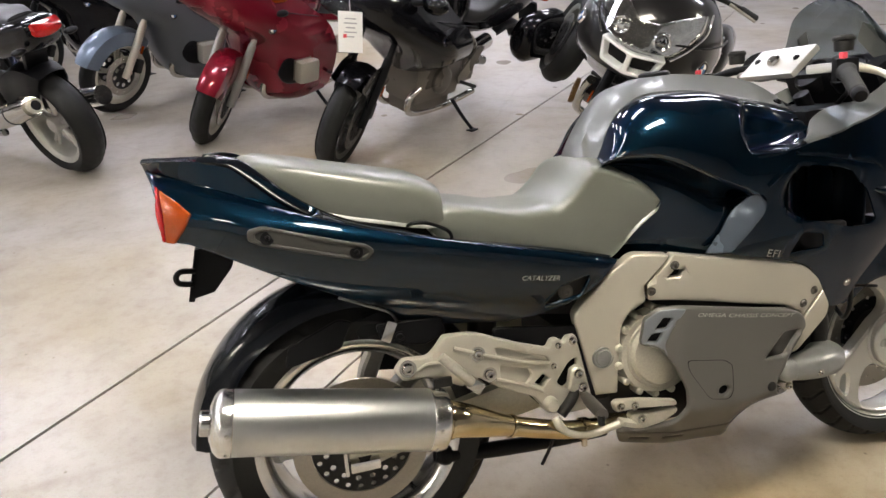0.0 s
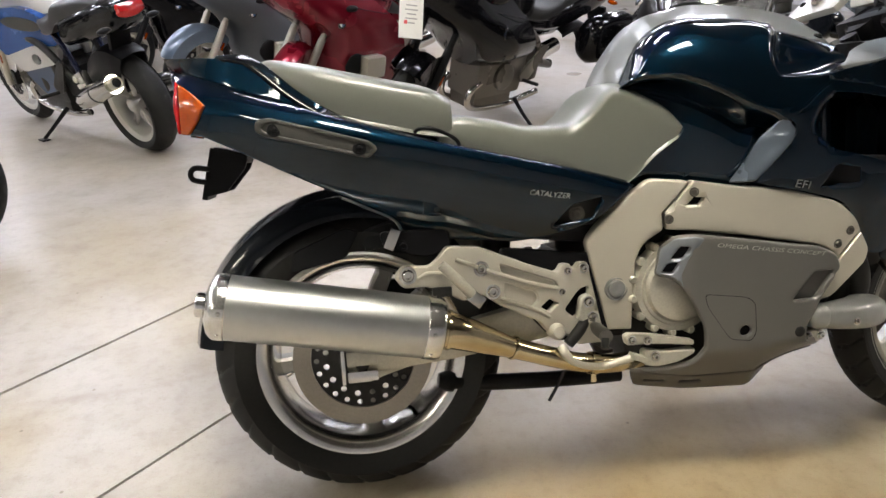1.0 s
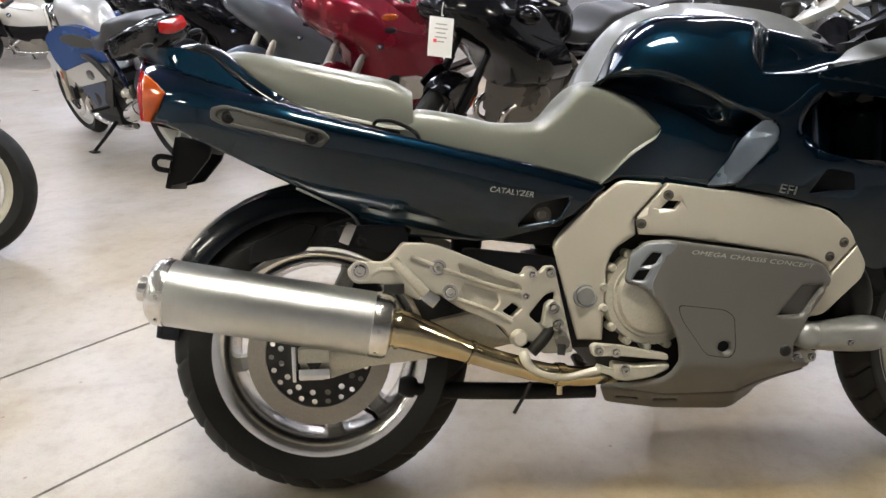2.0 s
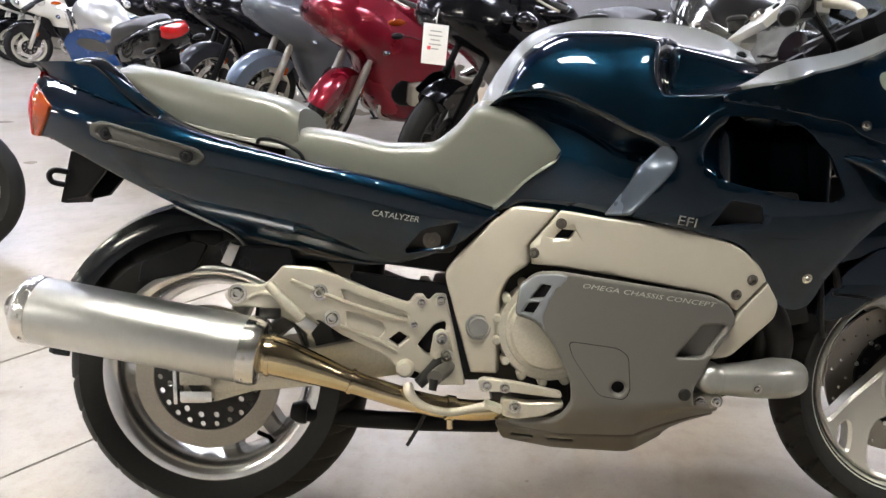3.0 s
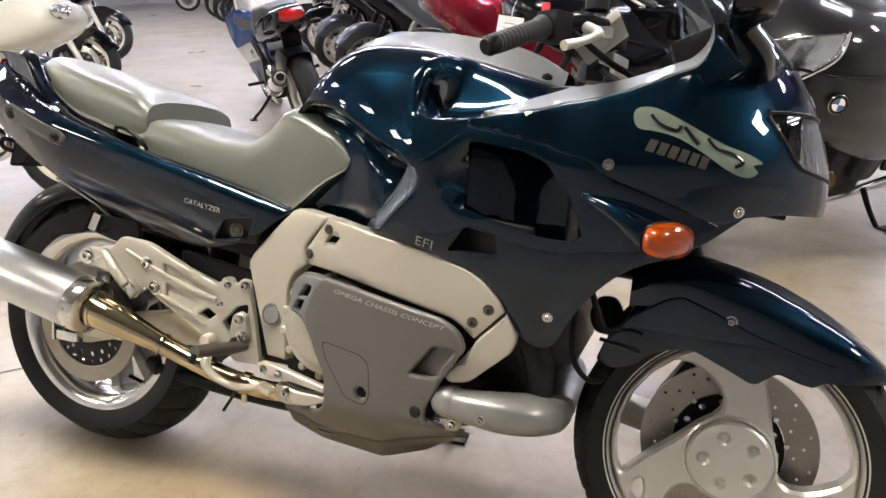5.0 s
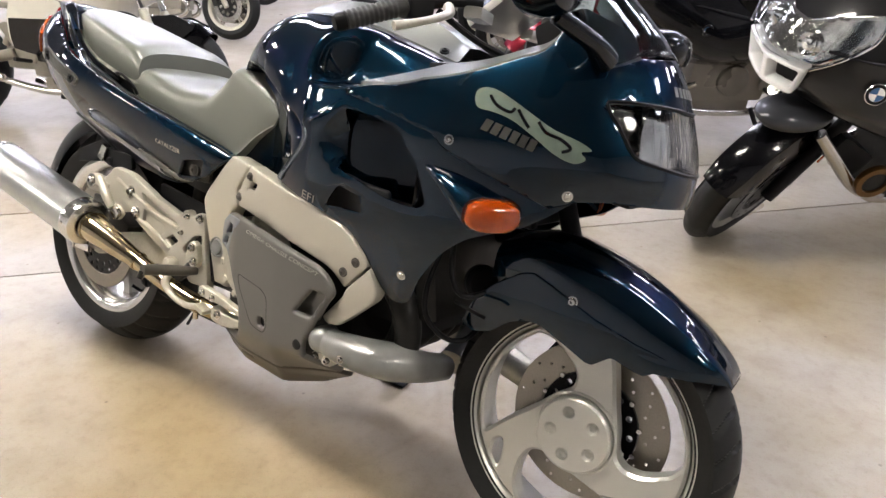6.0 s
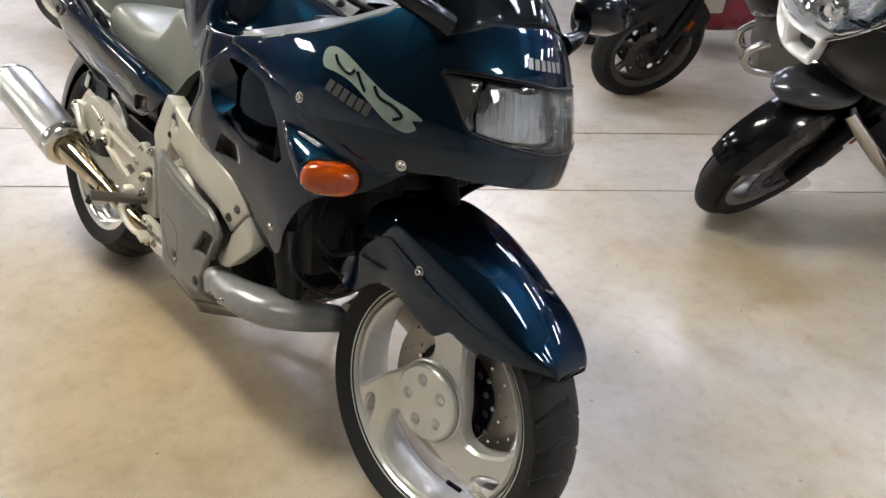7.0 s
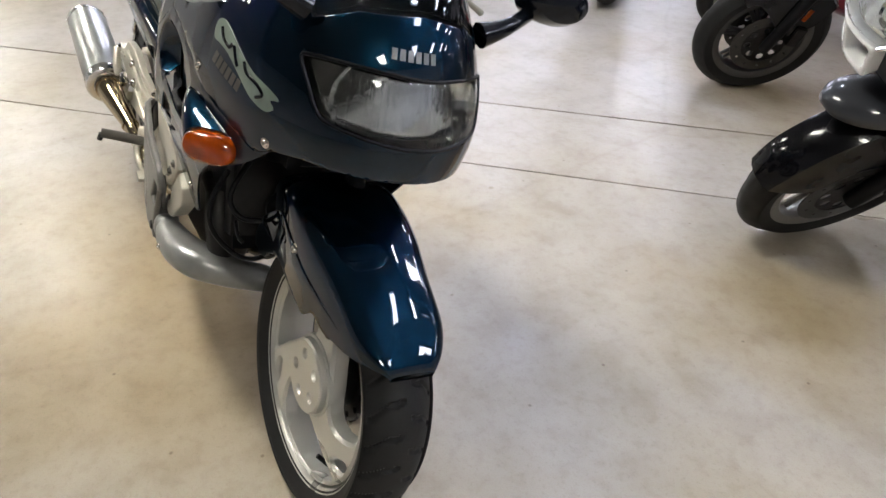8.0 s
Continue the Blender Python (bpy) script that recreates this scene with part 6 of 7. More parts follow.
part("clamp", lathe([(0.0225, -0.01), (0.025, -0.009), (0.025, 0.009), (0.0225, 0.01)], (0.50, -0.147, 0.277), (0.92, 0.25, -0.2), 24), GOLD_STEEL, bike)
part("clamp_bolt", cyl((0.50, -0.15, 0.262), (0.50, -0.15, 0.235), 0.007, 12), GOLD_STEEL, bike)
part("hanger_clip", block((0.04, 0.01, 0.02), (0.165, -0.21, 0.478), 0.003), DARK_METAL, can)
part("cross_pipe", tube([(0.175, -0.06, 0.240), (0.30, -0.06, 0.226), (0.45, -0.06, 0.218), (0.60, -0.05, 0.212)], 0.019, 14), BLACK, bike)
part("bump_stop", tube([(0.165, -0.06, 0.243), (0.185, -0.06, 0.240), (0.20, -0.06, 0.238)], [0.017, 0.025, 0.024], 12), BLACK, bike)
st = part("side_stand", tube([(0.82, 0.13, 0.23), (0.84, 0.20, 0.15), (0.86, 0.262, 0.085)], [0.013, 0.011, 0.010], 10), BLACK, bike, "black side stand folded out")
part("stand_foot", block((0.07, 0.045, 0.008), (0.862, 0.275, 0.0815), 0.002, pose(0, 0, 0, LEAN, 0, 0)), BLACK, st)
part("spring_rod", tube([(0.45, -0.10, 0.25), (0.436, -0.10, 0.222), (0.412, -0.10, 0.182)], 0.004, 8), DARK_METAL, bike)

# -- lettering and marks
part("word_mark", writing("CATALYZER", 0.0155, tail, (0.356, 0.662), -0.16, 0.15, 1.05, 0.0015), LETTER, bike, "small silver lettering on the tail panel")
part("word_mark", writing("OMEGA CHASSIS CONCEPT", 0.0125, cover_surface, (0.742, 0.530), -0.14, 0.25, 1.52, 0.0015), LETTER, bike, "silver lettering on the engine cover")
part("word_mark", writing("EFI", 0.024, fair, (0.905, 0.646), -0.2, 0.0, 1.25, 0.0015), LETTER_MID, bike, "dim grey lettering on the side fairing")


def bars(label, mat, origin, slope, n, size, gap, surf, lift=0.0015):
    """A word drawn as plain upright bars, each a part of its own."""
    c, s = math.cos(slope), math.sin(slope)
    for i in range(n):
        x = i * (size[0] + gap)
        quad = [(x, 0), (x + size[0], 0), (x + size[0], size[1]), (x, size[1])]
        pts = [(origin[0] + u * c - v * s, origin[1] + u * s + v * c) for u, v in quad]
        part("mark_bar", panel(pts, surf, 0.02, 0.0006, 0.0003, lift=lift), mat, bike, label)


bars("dim grey bar of the maker's mark", LETTER_DIM, (1.222, 0.8425), -0.31, 6, (0.0098, 0.0200), 0.0032, fair)
bars("silver bar of the maker's mark", LETTER_MID, (at_y(-0.058, 0.945)[0], 0.947), 0.0, 6, (0.0125, 0.016), 0.006, fair)
swoosh = spline([(1.258, 0.893), (1.262, 0.908), (1.285, 0.912), (1.318, 0.901), (1.36, 0.881), (1.40, 0.862), (1.44, 0.850), (1.462, 0.838), (1.448, 0.833), (1.456, 0.822), (1.44, 0.813), (1.41, 0.822), (1.37, 0.846), (1.33, 0.866), (1.295, 0.874), (1.268, 0.877)], 4, True)
gs = part("model_mark", panel([at_x(x, z) for x, z in swoosh][::-1], fair, 0.012, 0.0008, 0.0005, lift=0.0012), DECAL, bike, "pale green-silver swoosh decal")
for pts in ([(1.285, 0.900), (1.30, 0.886), (1.325, 0.878), (1.332, 0.886)], [(1.338, 0.884), (1.352, 0.868), (1.362, 0.858)], [(1.375, 0.870), (1.39, 0.855), (1.415, 0.848), (1.432, 0.836), (1.42, 0.828)]):
    part("stroke", tube([np.array(fair(*at_x(x, z))) + (0.0, -0.0015, 0) for x, z in pts], 0.0029, 6), PAINT_DARK, gs)

# ---- the other motorcycles of the showroom ----
def gloss(name, base, metal=0.2, rough=0.25):
    return material(name, base, rough, metal, 0.9, 0.1, 700, flakes=0.02, bump_scale=2000, rough_vary=0.05, spec=0.2, coat_ior=1.42)


BLACK_GLOSS = material("black_gloss_paint", (0.003, 0.003, 0.004), 0.2, 0.0, 0.8, 0.1, 700, spec=0.1, coat_ior=1.33)
GRAPHITE = gloss("graphite_satin_paint", (0.010, 0.0095, 0.010), 0.2, 0.34)
DARK_RIM = material("dark_silver_rim", (0.11, 0.11, 0.11), 0.35, 0.8, vary=0.1)
RED_PAINT = gloss("deep_red_metallic_paint", (0.19, 0.006, 0.018), 0.45)
SLATE = gloss("slate_grey_metallic_paint", (0.10, 0.11, 0.125), 0.4, 0.32)
STEEL_BLUE = gloss("steel_blue_metallic_paint", (0.13, 0.165, 0.21), 0.5, 0.3)
BLUE_PAINT = gloss("bright_blue_paint", (0.007, 0.05, 0.20), 0.3)
CREAM = gloss("cream_white_paint", (0.68, 0.66, 0.58), 0.0)
SHROUD = gloss("blue_grey_shroud_paint", (0.028, 0.030, 0.036), 0.3, 0.4)
SILVER_PAINT = gloss("silver_metallic_paint", (0.5, 0.5, 0.49), 0.5, 0.32)
STONE_ENGINE = material("sand_grey_engine_paint", (0.26, 0.235, 0.195), 0.45, 0.4, 0.0, 0.15, 120, bump=0.2, bump_scale=500)
SKIRT = material("brown_silver_panel", (0.16, 0.145, 0.125), 0.3, 0.5, 0.3, 0.12, 200)
BLACK_DISC = material("dark_brake_disc", (0.07, 0.068, 0.064), 0.32, 0.85, vary=0.15)
SLATE_BLUE = gloss("slate_blue_paint", (0.05, 0.07, 0.12), 0.4, 0.3)
NAVY_FRAME = gloss("navy_frame_paint", (0.008, 0.014, 0.05), 0.4)
SEAT_BLACK = material("black_seat_vinyl", (0.02, 0.02, 0.021), 0.5, vary=0.15, grain=300, bump=0.2, bump_scale=900)
BROWN_METAL = material("brown_anodised_metal", (0.16, 0.085, 0.03), 0.35, 0.8, vary=0.2)
ROUNDEL_BLUE = material("enamel_blue", (0.05, 0.13, 0.28), 0.2, coat=0.6, vary=0.03)
ENAMEL_WHITE = material("enamel_white", (0.8, 0.8, 0.8), 0.2, coat=0.6, vary=0.02)


def arc_guard(c, r, w, a0, a1, drop=0.04, n=22):
    """A mudguard that follows a wheel between two angles."""
    rings = []
    for i, a in enumerate(np.linspace(radians(a0), radians(a1), n)):
        k = min(1, (i + 1.5) / 4, (n - i + 0.5) / 4)
        out = [(-w, -drop), (-w, -drop * 0.4), (-w * 0.85, -0.004), (-w * 0.5, 0.010), (0, 0.016), (w * 0.5, 0.010), (w * 0.85, -0.004), (w, -drop * 0.4), (w, -drop)]
        inn = [(y * 0.95, d - 0.004 if j not in (0, 8) else d) for j, (y, d) in enumerate(out)]
        rings.append([(c.x + (r + d) * math.cos(a), y * (0.8 + 0.2 * k), c.z + (r + d) * math.sin(a)) for y, d in out + inn[::-1]])
    return skin(rings)


def egg(c, size, n=20, m=10, power=1.0):
    """A soft closed lens shape."""
    rings = []
    for t in np.linspace(-0.985, 0.985, m):
        k = (1 - abs(t) ** 2.2) ** 0.5 * power
        rings.append([(c[0] + size[0] * t, c[1] + size[1] * k * math.cos(a), c[2] + size[2] * k * math.sin(a)) for a in np.linspace(0, 2 * math.pi, n, endpoint=False)])
    return skin(rings)


def road_wheel(parent, name, c, w, rim_mat, spokes, disc_sides, n=96, grooves=26, disc_mat=STEEL):
    r = part(name, rim_bm(c, 0.218, w * 0.8, 0.03), rim_mat, parent)
    part("tyre", tyre_bm(c, 0.308, 0.218, w, grooves, n), RUBBER, r, "black road tyre")
    for i in range(spokes):
        a = 2 * math.pi * (i + 0.3) / spokes
        for da in (-0.09, 0.09):
            p, q = ((c.x + rr * math.cos(a + d), 0.0, c.z + rr * math.sin(a + d)) for rr, d in ((0.045, da * 0.4), (0.195, da)))
            part("spoke", tube([p, q], [0.013, 0.008], 8), rim_mat, r)
    part("hub", cyl(c - V((0, 0.05, 0)), c + V((0, 0.05, 0)), 0.045, 20), rim_mat, r)
    for s in disc_sides:
        d = part("brake_disc", plate(circle2(c.x, c.z, 0.15, 40), min(s * 0.066, s * 0.071), max(s * 0.066, s * 0.071), [circle2(c.x, c.z, 0.10, 24)] + ring_holes(c, 0.125, 12, 0.006), 0.0006, 0.04), disc_mat, r, "drilled brake disc")
        part("disc_star", plate(circle2(c.x, c.z, 0.10, 24), min(s * 0.063, s * 0.068), max(s * 0.063, s * 0.068), ring_holes(c, 0.072, 8, 0.017), 0.0006, 0.04), DARK_METAL, d)
    return r


def roundel(parent, p, s, r=0.03, tilt=0.1, ahead=0.0):
    """A round enamel badge in four fields with a dark rim."""
    ax = V((ahead, s, tilt)).normalized()
    b = part("badge", lathe([(0, 0.003), (r * 0.62, 0.003), (r * 0.66, 0.004), (r * 0.95, 0.004), (r, 0.002), (r, -0.006)], p, ax, 28), CHROME, parent, "round enamel badge in four fields")
    part("badge_ring", lathe([(r * 0.66, 0.0046), (r * 0.93, 0.0046), (r * 0.93, 0.003), (r * 0.66, 0.003)], p, ax, 28, closed=True), BLACK, b)
    u = V((s, -ahead, 0)).normalized() * s
    w = ax.cross(u)
    for k in range(4):
        bm = bmesh.new()
        a0 = k * math.pi / 2
        pts = [V(p) + ax * 0.0042] + [V(p) + ax * 0.0042 + (u * math.cos(a0 + t) + w * math.sin(a0 + t)) * r * 0.63 for t in np.linspace(0, math.pi / 2, 7)]
        f = bm.faces.new([bm.verts.new(q) for q in pts])
        part("field", bm, ROUNDEL_BLUE if k % 2 else ENAMEL_WHITE, b)


def hull(levels, side_n=9, nose_n=13, power=0.75, step=3):
    """A fairing from plan sections (z, rear x, nose x, half width), rounded at the nose."""
    rows = spline(levels, step)
    rings = []
    for z, xr, xn, w in rows:
        x0 = xr + (xn - xr) * 0.42
        half = [(x, w * (0.86 + 0.14 * min((x - xr) / max(x0 - xr, 0.01), 1))) for x in np.linspace(xr, x0, side_n, endpoint=False)]
        half += [(x0 + (xn - x0) * math.sin(ph) ** power, w * max(math.cos(ph), 0) ** 0.9) for ph in np.linspace(0, math.pi / 2, nose_n)]
        rings.append([(x, -y, z) for x, y in half] + [(x, y, z) for x, y in half[-2::-1]])
    return skin(rings)


TOURER = [(0.17, 0.70, 0.94, 0.12), (0.20, 0.62, 1.02, 0.20), (0.28, 0.57, 1.10, 0.25), (0.42, 0.55, 1.17, 0.28), (0.55, 0.56, 1.215, 0.30), (0.64, 0.60, 1.27, 0.305), (0.72, 0.66, 1.37, 0.315), (0.80, 0.76, 1.49, 0.315), (0.88, 0.88, 1.57, 0.30), (0.96, 1.0, 1.60, 0.27), (1.03, 1.1, 1.59, 0.22), (1.08, 1.18, 1.55, 0.15)]
GRAND = [(0.50, 0.72, 1.12, 0.16), (0.56, 0.70, 1.17, 0.26), (0.64, 0.72, 1.25, 0.32), (0.72, 0.78, 1.36, 0.345), (0.80, 0.85, 1.50, 0.335), (0.88, 0.95, 1.62, 0.31), (0.98, 1.05, 1.66, 0.27), (1.07, 1.15, 1.60, 0.2), (1.11, 1.22, 1.55, 0.14)]
SPORT = [(0.33, 0.60, 1.02, 0.09), (0.38, 0.52, 1.08, 0.15), (0.48, 0.50, 1.13, 0.20), (0.60, 0.52, 1.16, 0.235), (0.70, 0.56, 1.22, 0.25), (0.78, 0.62, 1.42, 0.245), (0.86, 0.75, 1.58, 0.22), (0.94, 0.95, 1.60, 0.19), (1.02, 1.1, 1.52, 0.13), (1.04, 1.14, 1.48, 0.1)]

BEAK = [(0.49, 0.72, 1.13, 0.18), (0.53, 0.70, 1.20, 0.27), (0.59, 0.72, 1.34, 0.315), (0.65, 0.74, 1.48, 0.338), (0.70, 0.77, 1.60, 0.346), (0.755, 0.81, 1.70, 0.345), (0.81, 0.88, 1.725, 0.34), (0.87, 0.95, 1.725, 0.34), (0.95, 1.05, 1.715, 0.315), (1.03, 1.15, 1.67, 0.275), (1.09, 1.22, 1.61, 0.22), (1.12, 1.26, 1.55, 0.15)]


def turn_front(t, wb, degrees, rake=0.42, trail=-0.0714):
    """Turns wheel, fork and mudguard round the steering axis."""
    o = Matrix.Translation((wb + trail, 0, 0.0))
    m = o @ Matrix.Rotation(radians(degrees), 4, V((-rake, 0, 0.906)).normalized()) @ o.inverted()
    for ob in t.children_recursive:
        ob.data.transform(m)


def road_bike(label, at, heading, lean=12.0, wb=1.5, paint=None, guard=None, low=None, levels=TOURER, rim=None, spokes=5, engine=None, boxer=True, tank=None, bags=None, lamp="wide", screen=True, badge=True, seat_mat=None, tail_light=True, naked=False, n=80, steer=0.0, fork=None, guard_arc=(26, 156), rake=0.42, flash=True, mirrors=True, badge_at=1.10, drop=0.10, disc_mat=None, guard_r=0.324, guard_sides=True, stand_x=0.60, trail=-0.0714, flash_x=1.09):
    """A road motorcycle standing with its front tyre at a place, heading in degrees, on its side stand."""
    h = radians(heading)
    rear_at = V((at[0] - wb * math.cos(h), at[1] - wb * math.sin(h), 0.003))
    t = thing("motorcycle", label, "motorcycle", pose(*rear_at, 0, 0, heading) @ pose(0, 0, 0, -lean, 0, 0), "motorcycles parked in the showroom")
    guard, rim, engine, tank, seat_mat = guard or paint, rim or ALLOY, engine or STONE_ENGINE, tank or paint, seat_mat or SEAT_BLACK
    fc, rc = V((wb, 0, 0.308)), V((0, 0, 0.308))
    road_wheel(t, "front_wheel", fc, 0.12, rim, spokes, (-1, 1), n, 26, disc_mat or STEEL)
    road_wheel(t, "rear_wheel", rc, 0.165, rim, spokes, (-1,), n, 26, disc_mat or STEEL)
    for s in (-1, 1):
        leg = part("fork_leg", tube([(wb + 0.005, s * 0.095, 0.30), (wb - 0.10, s * 0.098, 0.52), (wb - 0.17, s * 0.10, 0.68)], [0.026, 0.028, 0.025], 14), fork or ALLOY, t)
        part("stanchion", tube([(wb - 0.165, s * 0.10, 0.67), (wb - 0.29, s * 0.10, 0.98)], 0.019, 12), fork or CHROME, leg)
        part("caliper", block((0.05, 0.04, 0.10), (wb - 0.125, s * 0.088, 0.36), 0.01, pose(0, 0, 0, 0, -20, 0)), DARK_METAL, leg)
        part("reflector", block((0.02, 0.006, 0.06), (wb - 0.125, s * 0.128, 0.50), 0.002, pose(0, 0, 0, 0, -25, 0)), ORANGE, leg, "orange side reflector")
    mg = part("front_mudguard", arc_guard(fc, guard_r, 0.078, *guard_arc, drop), guard, t, "rounded front mudguard")
    for s in (-1, 1) if guard_sides else ():
        part("guard_side", plate(fillet([(wb - 0.26, 0.50), (wb - 0.16, 0.64), (wb + 0.02, 0.66), (wb + 0.16, 0.60), (wb + 0.05, 0.52), (wb - 0.03, 0.40), (wb - 0.10, 0.36), (wb - 0.2, 0.42)], 0.03), 0.086, 0.094, (), 0.002, flip=s < 0) if s < 0 else plate(fillet([(wb - 0.26, 0.50), (wb - 0.16, 0.64), (wb + 0.02, 0.66), (wb + 0.16, 0.60), (wb + 0.05, 0.52), (wb - 0.03, 0.40), (wb - 0.10, 0.36), (wb - 0.2, 0.42)], 0.03), 0.086, 0.094, (), 0.002), guard, mg)
    turn_front(t, wb, steer, rake, trail)
    part("engine", block((0.44, 0.26, 0.30), (0.82, 0, 0.42), 0.04), engine, t, "cast engine block")
    part("gearbox", block((0.26, 0.2, 0.22), (0.52, 0, 0.42), 0.04), engine, t)
    part("oil_pan", block((0.36, 0.22, 0.08), (0.84, 0, 0.235), 0.02), engine, t)
    for s in (-1, 1):
        if boxer:
            cy = part("cylinder", block((0.14, 0.18, 0.13), (0.91, s * 0.23, 0.46), 0.03), engine, t)
            part("cylinder_head", block((0.17, 0.07, 0.15), (0.91, s * 0.345, 0.46), 0.03), ALLOY, cy, "finned alloy cylinder head")
            for i in range(4):
                part("fin", block((0.15, 0.006, 0.14), (0.91, s * (0.25 + 0.016 * i), 0.46), 0.002), engine, cy)
        else:
            part("side_case", lathe([(0, 0.04), (0.06, 0.038), (0.085, 0.02), (0.09, 0)], (0.80, s * 0.13, 0.40), (0, s, 0), 32), engine, t)
        part("frame_tube", tube([(0.42, s * 0.12, 0.45), (0.60, s * 0.15, 0.66), (0.95, s * 0.14, 0.74), (1.22, s * 0.05, 0.86)], 0.022, 10), engine, t)
        part("header_pipe", tube([(1.0, s * 0.12, 0.38), (1.09, s * 0.12, 0.32), (1.04, s * 0.11, 0.22), (0.7, s * 0.10, 0.19), (0.4, s * 0.12, 0.24)], 0.021, 12), STEEL, t)
        part("footrest", tube([(0.62, s * 0.16, 0.36), (0.62, s * 0.28, 0.37)], 0.012, 10), DARK_METAL, t)
        part("footrest_hanger", plate(fillet([(0.40, 0.56), (0.46, 0.58), (0.66, 0.40), (0.64, 0.34), (0.56, 0.36)], 0.02), s * 0.15 - 0.008, s * 0.15 + 0.008), engine, t)
    part("swingarm", tube([(0.46, -0.09, 0.40), (0.25, -0.10, 0.36), (0, -0.10, 0.31)], [0.035, 0.032, 0.034], 12), engine, t)
    part("exhaust", tube([(0.40, -0.14, 0.25), (0.28, -0.18, 0.29), (0.12, -0.20, 0.33), (-0.18, -0.21, 0.40)], [0.022, 0.04, 0.058, 0.056], 18), STEEL, t, "steel silencer")
    # tank, seat, tail
    xs = [0.56, 0.60, 0.68, 0.80, 0.95, 1.08, 1.16]
    tt, tw = curve(xs, [0.86, 0.93, 1.0, 1.04, 1.05, 1.03, 0.98]), curve(xs, [w * (0.72 if naked else 1.0) for w in (0.08, 0.12, 0.155, 0.18, 0.185, 0.15, 0.1)])
    rings = []
    for x in np.linspace(0.56, 1.16, 22):
        half = spline([(0, tt(x)), (tw(x) * 0.6, tt(x) - 0.012), (tw(x) * 0.95, tt(x) - 0.06), (tw(x), tt(x) - 0.12), (tw(x) * 0.9, 0.76), (tw(x) * 0.6, 0.74)], 3)
        rings.append([(x, -y, z) for y, z in half] + [(x, y, z) for y, z in half[:0:-1]])
    tk = part("fuel_tank", skin(rings), tank, t)
    part("filler_cap", lathe([(0, 0.01), (0.03, 0.009), (0.035, 0.004), (0.036, -0.01)], (0.86, 0, 1.045), (0, 0, 1), 24), CHROME, tk)
    xs = [-0.12, 0.0, 0.15, 0.28, 0.36, 0.5, 0.62, 0.68]
    st, sb, sw = curve(xs, [0.93, 0.945, 0.93, 0.915, 0.85, 0.82, 0.84, 0.87]), curve(xs, [0.86, 0.85, 0.83, 0.80, 0.75, 0.73, 0.74, 0.76]), curve(xs, [0.08, 0.12, 0.145, 0.155, 0.155, 0.145, 0.11, 0.08])
    part("seat", skin([seat_ring(x, st(x), st(x) - 0.012, sb(x), sw(x)) for x in np.linspace(-0.12, 0.68, 30)]), seat_mat, t, "black vinyl dual seat")
    xs = [-0.32, -0.28, -0.15, 0.05, 0.25, 0.45, 0.58]
    ta, tb, tcw = curve(xs, [0.90, 0.92, 0.915, 0.88, 0.83, 0.78, 0.76]), curve(xs, [0.84, 0.80, 0.76, 0.72, 0.68, 0.66, 0.68]), curve(xs, [0.05, 0.085, 0.12, 0.15, 0.165, 0.15, 0.12])
    part("tail", skin([[(x, y, z) for y, z in spline([(tcw(x) * 0.7, ta(x)), (tcw(x), (ta(x) * 2 + tb(x)) / 3), (tcw(x) * 0.85, tb(x)), (-tcw(x) * 0.85, tb(x)), (-tcw(x), (ta(x) * 2 + tb(x)) / 3), (-tcw(x) * 0.7, ta(x))], 3, True)] for x in np.linspace(-0.32, 0.24 if naked else 0.58, 20)]), paint, t)
    part("tail_light", egg((-0.315, 0, 0.87), (0.03, 0.085, 0.035)), RED_LENS, t, "red tail light")
    part("rear_mudguard", arc_guard(rc, 0.34, 0.085, 60, 110 if naked else 150, 0.04), BLACK, t)
    if not naked:
        part("plate_holder", block((0.02, 0.16, 0.18), (-0.33, 0, 0.66), 0.006, pose(0, 0, 0, 0, 25, 0)), BLACK, t)
    for s in (-1, 1):
        part("rear_indicator", egg((-0.25, s * 0.15, 0.80), (0.025, 0.04, 0.016)), BLACK if naked else ORANGE, t)
    # fairing
    if not naked:
        fr = part("fairing", hull(levels), paint, t, "full painted fairing")
        zs, ns, ws = [l[0] for l in levels], [l[2] for l in levels], [l[3] for l in levels]
        nx, nw = curve(zs, ns), curve(zs, ws)
        for s in (-1, 1) if boxer else ():
            part("side_opening", egg((0.94, s * (nw(0.46) - 0.012), 0.455), (0.16, 0.02, 0.10), 28, 12), BLACK, fr, "dark opening round the cylinder")
            part("air_slot", egg((1.10, s * (nw(0.84) - 0.012), 0.85), (0.055, 0.02, 0.022)), BLACK, fr)
        if low:
            part("belly_pan", hull([(l[0] - 0.004, l[1] + 0.01, l[2] + 0.004, l[3] + 0.004) for l in levels[:4]]), low, fr)
        if lamp == "wide":
            lm = part("headlamp", egg((nx(0.93) - 0.05, 0, 0.93), (0.068, 0.17, 0.062), 28, 12), CLEAR, t, "wide headlamp with clear lens")
            part("reflector", egg((nx(0.93) - 0.062, 0, 0.93), (0.05, 0.155, 0.05), 24, 10), REFLECTOR, lm)
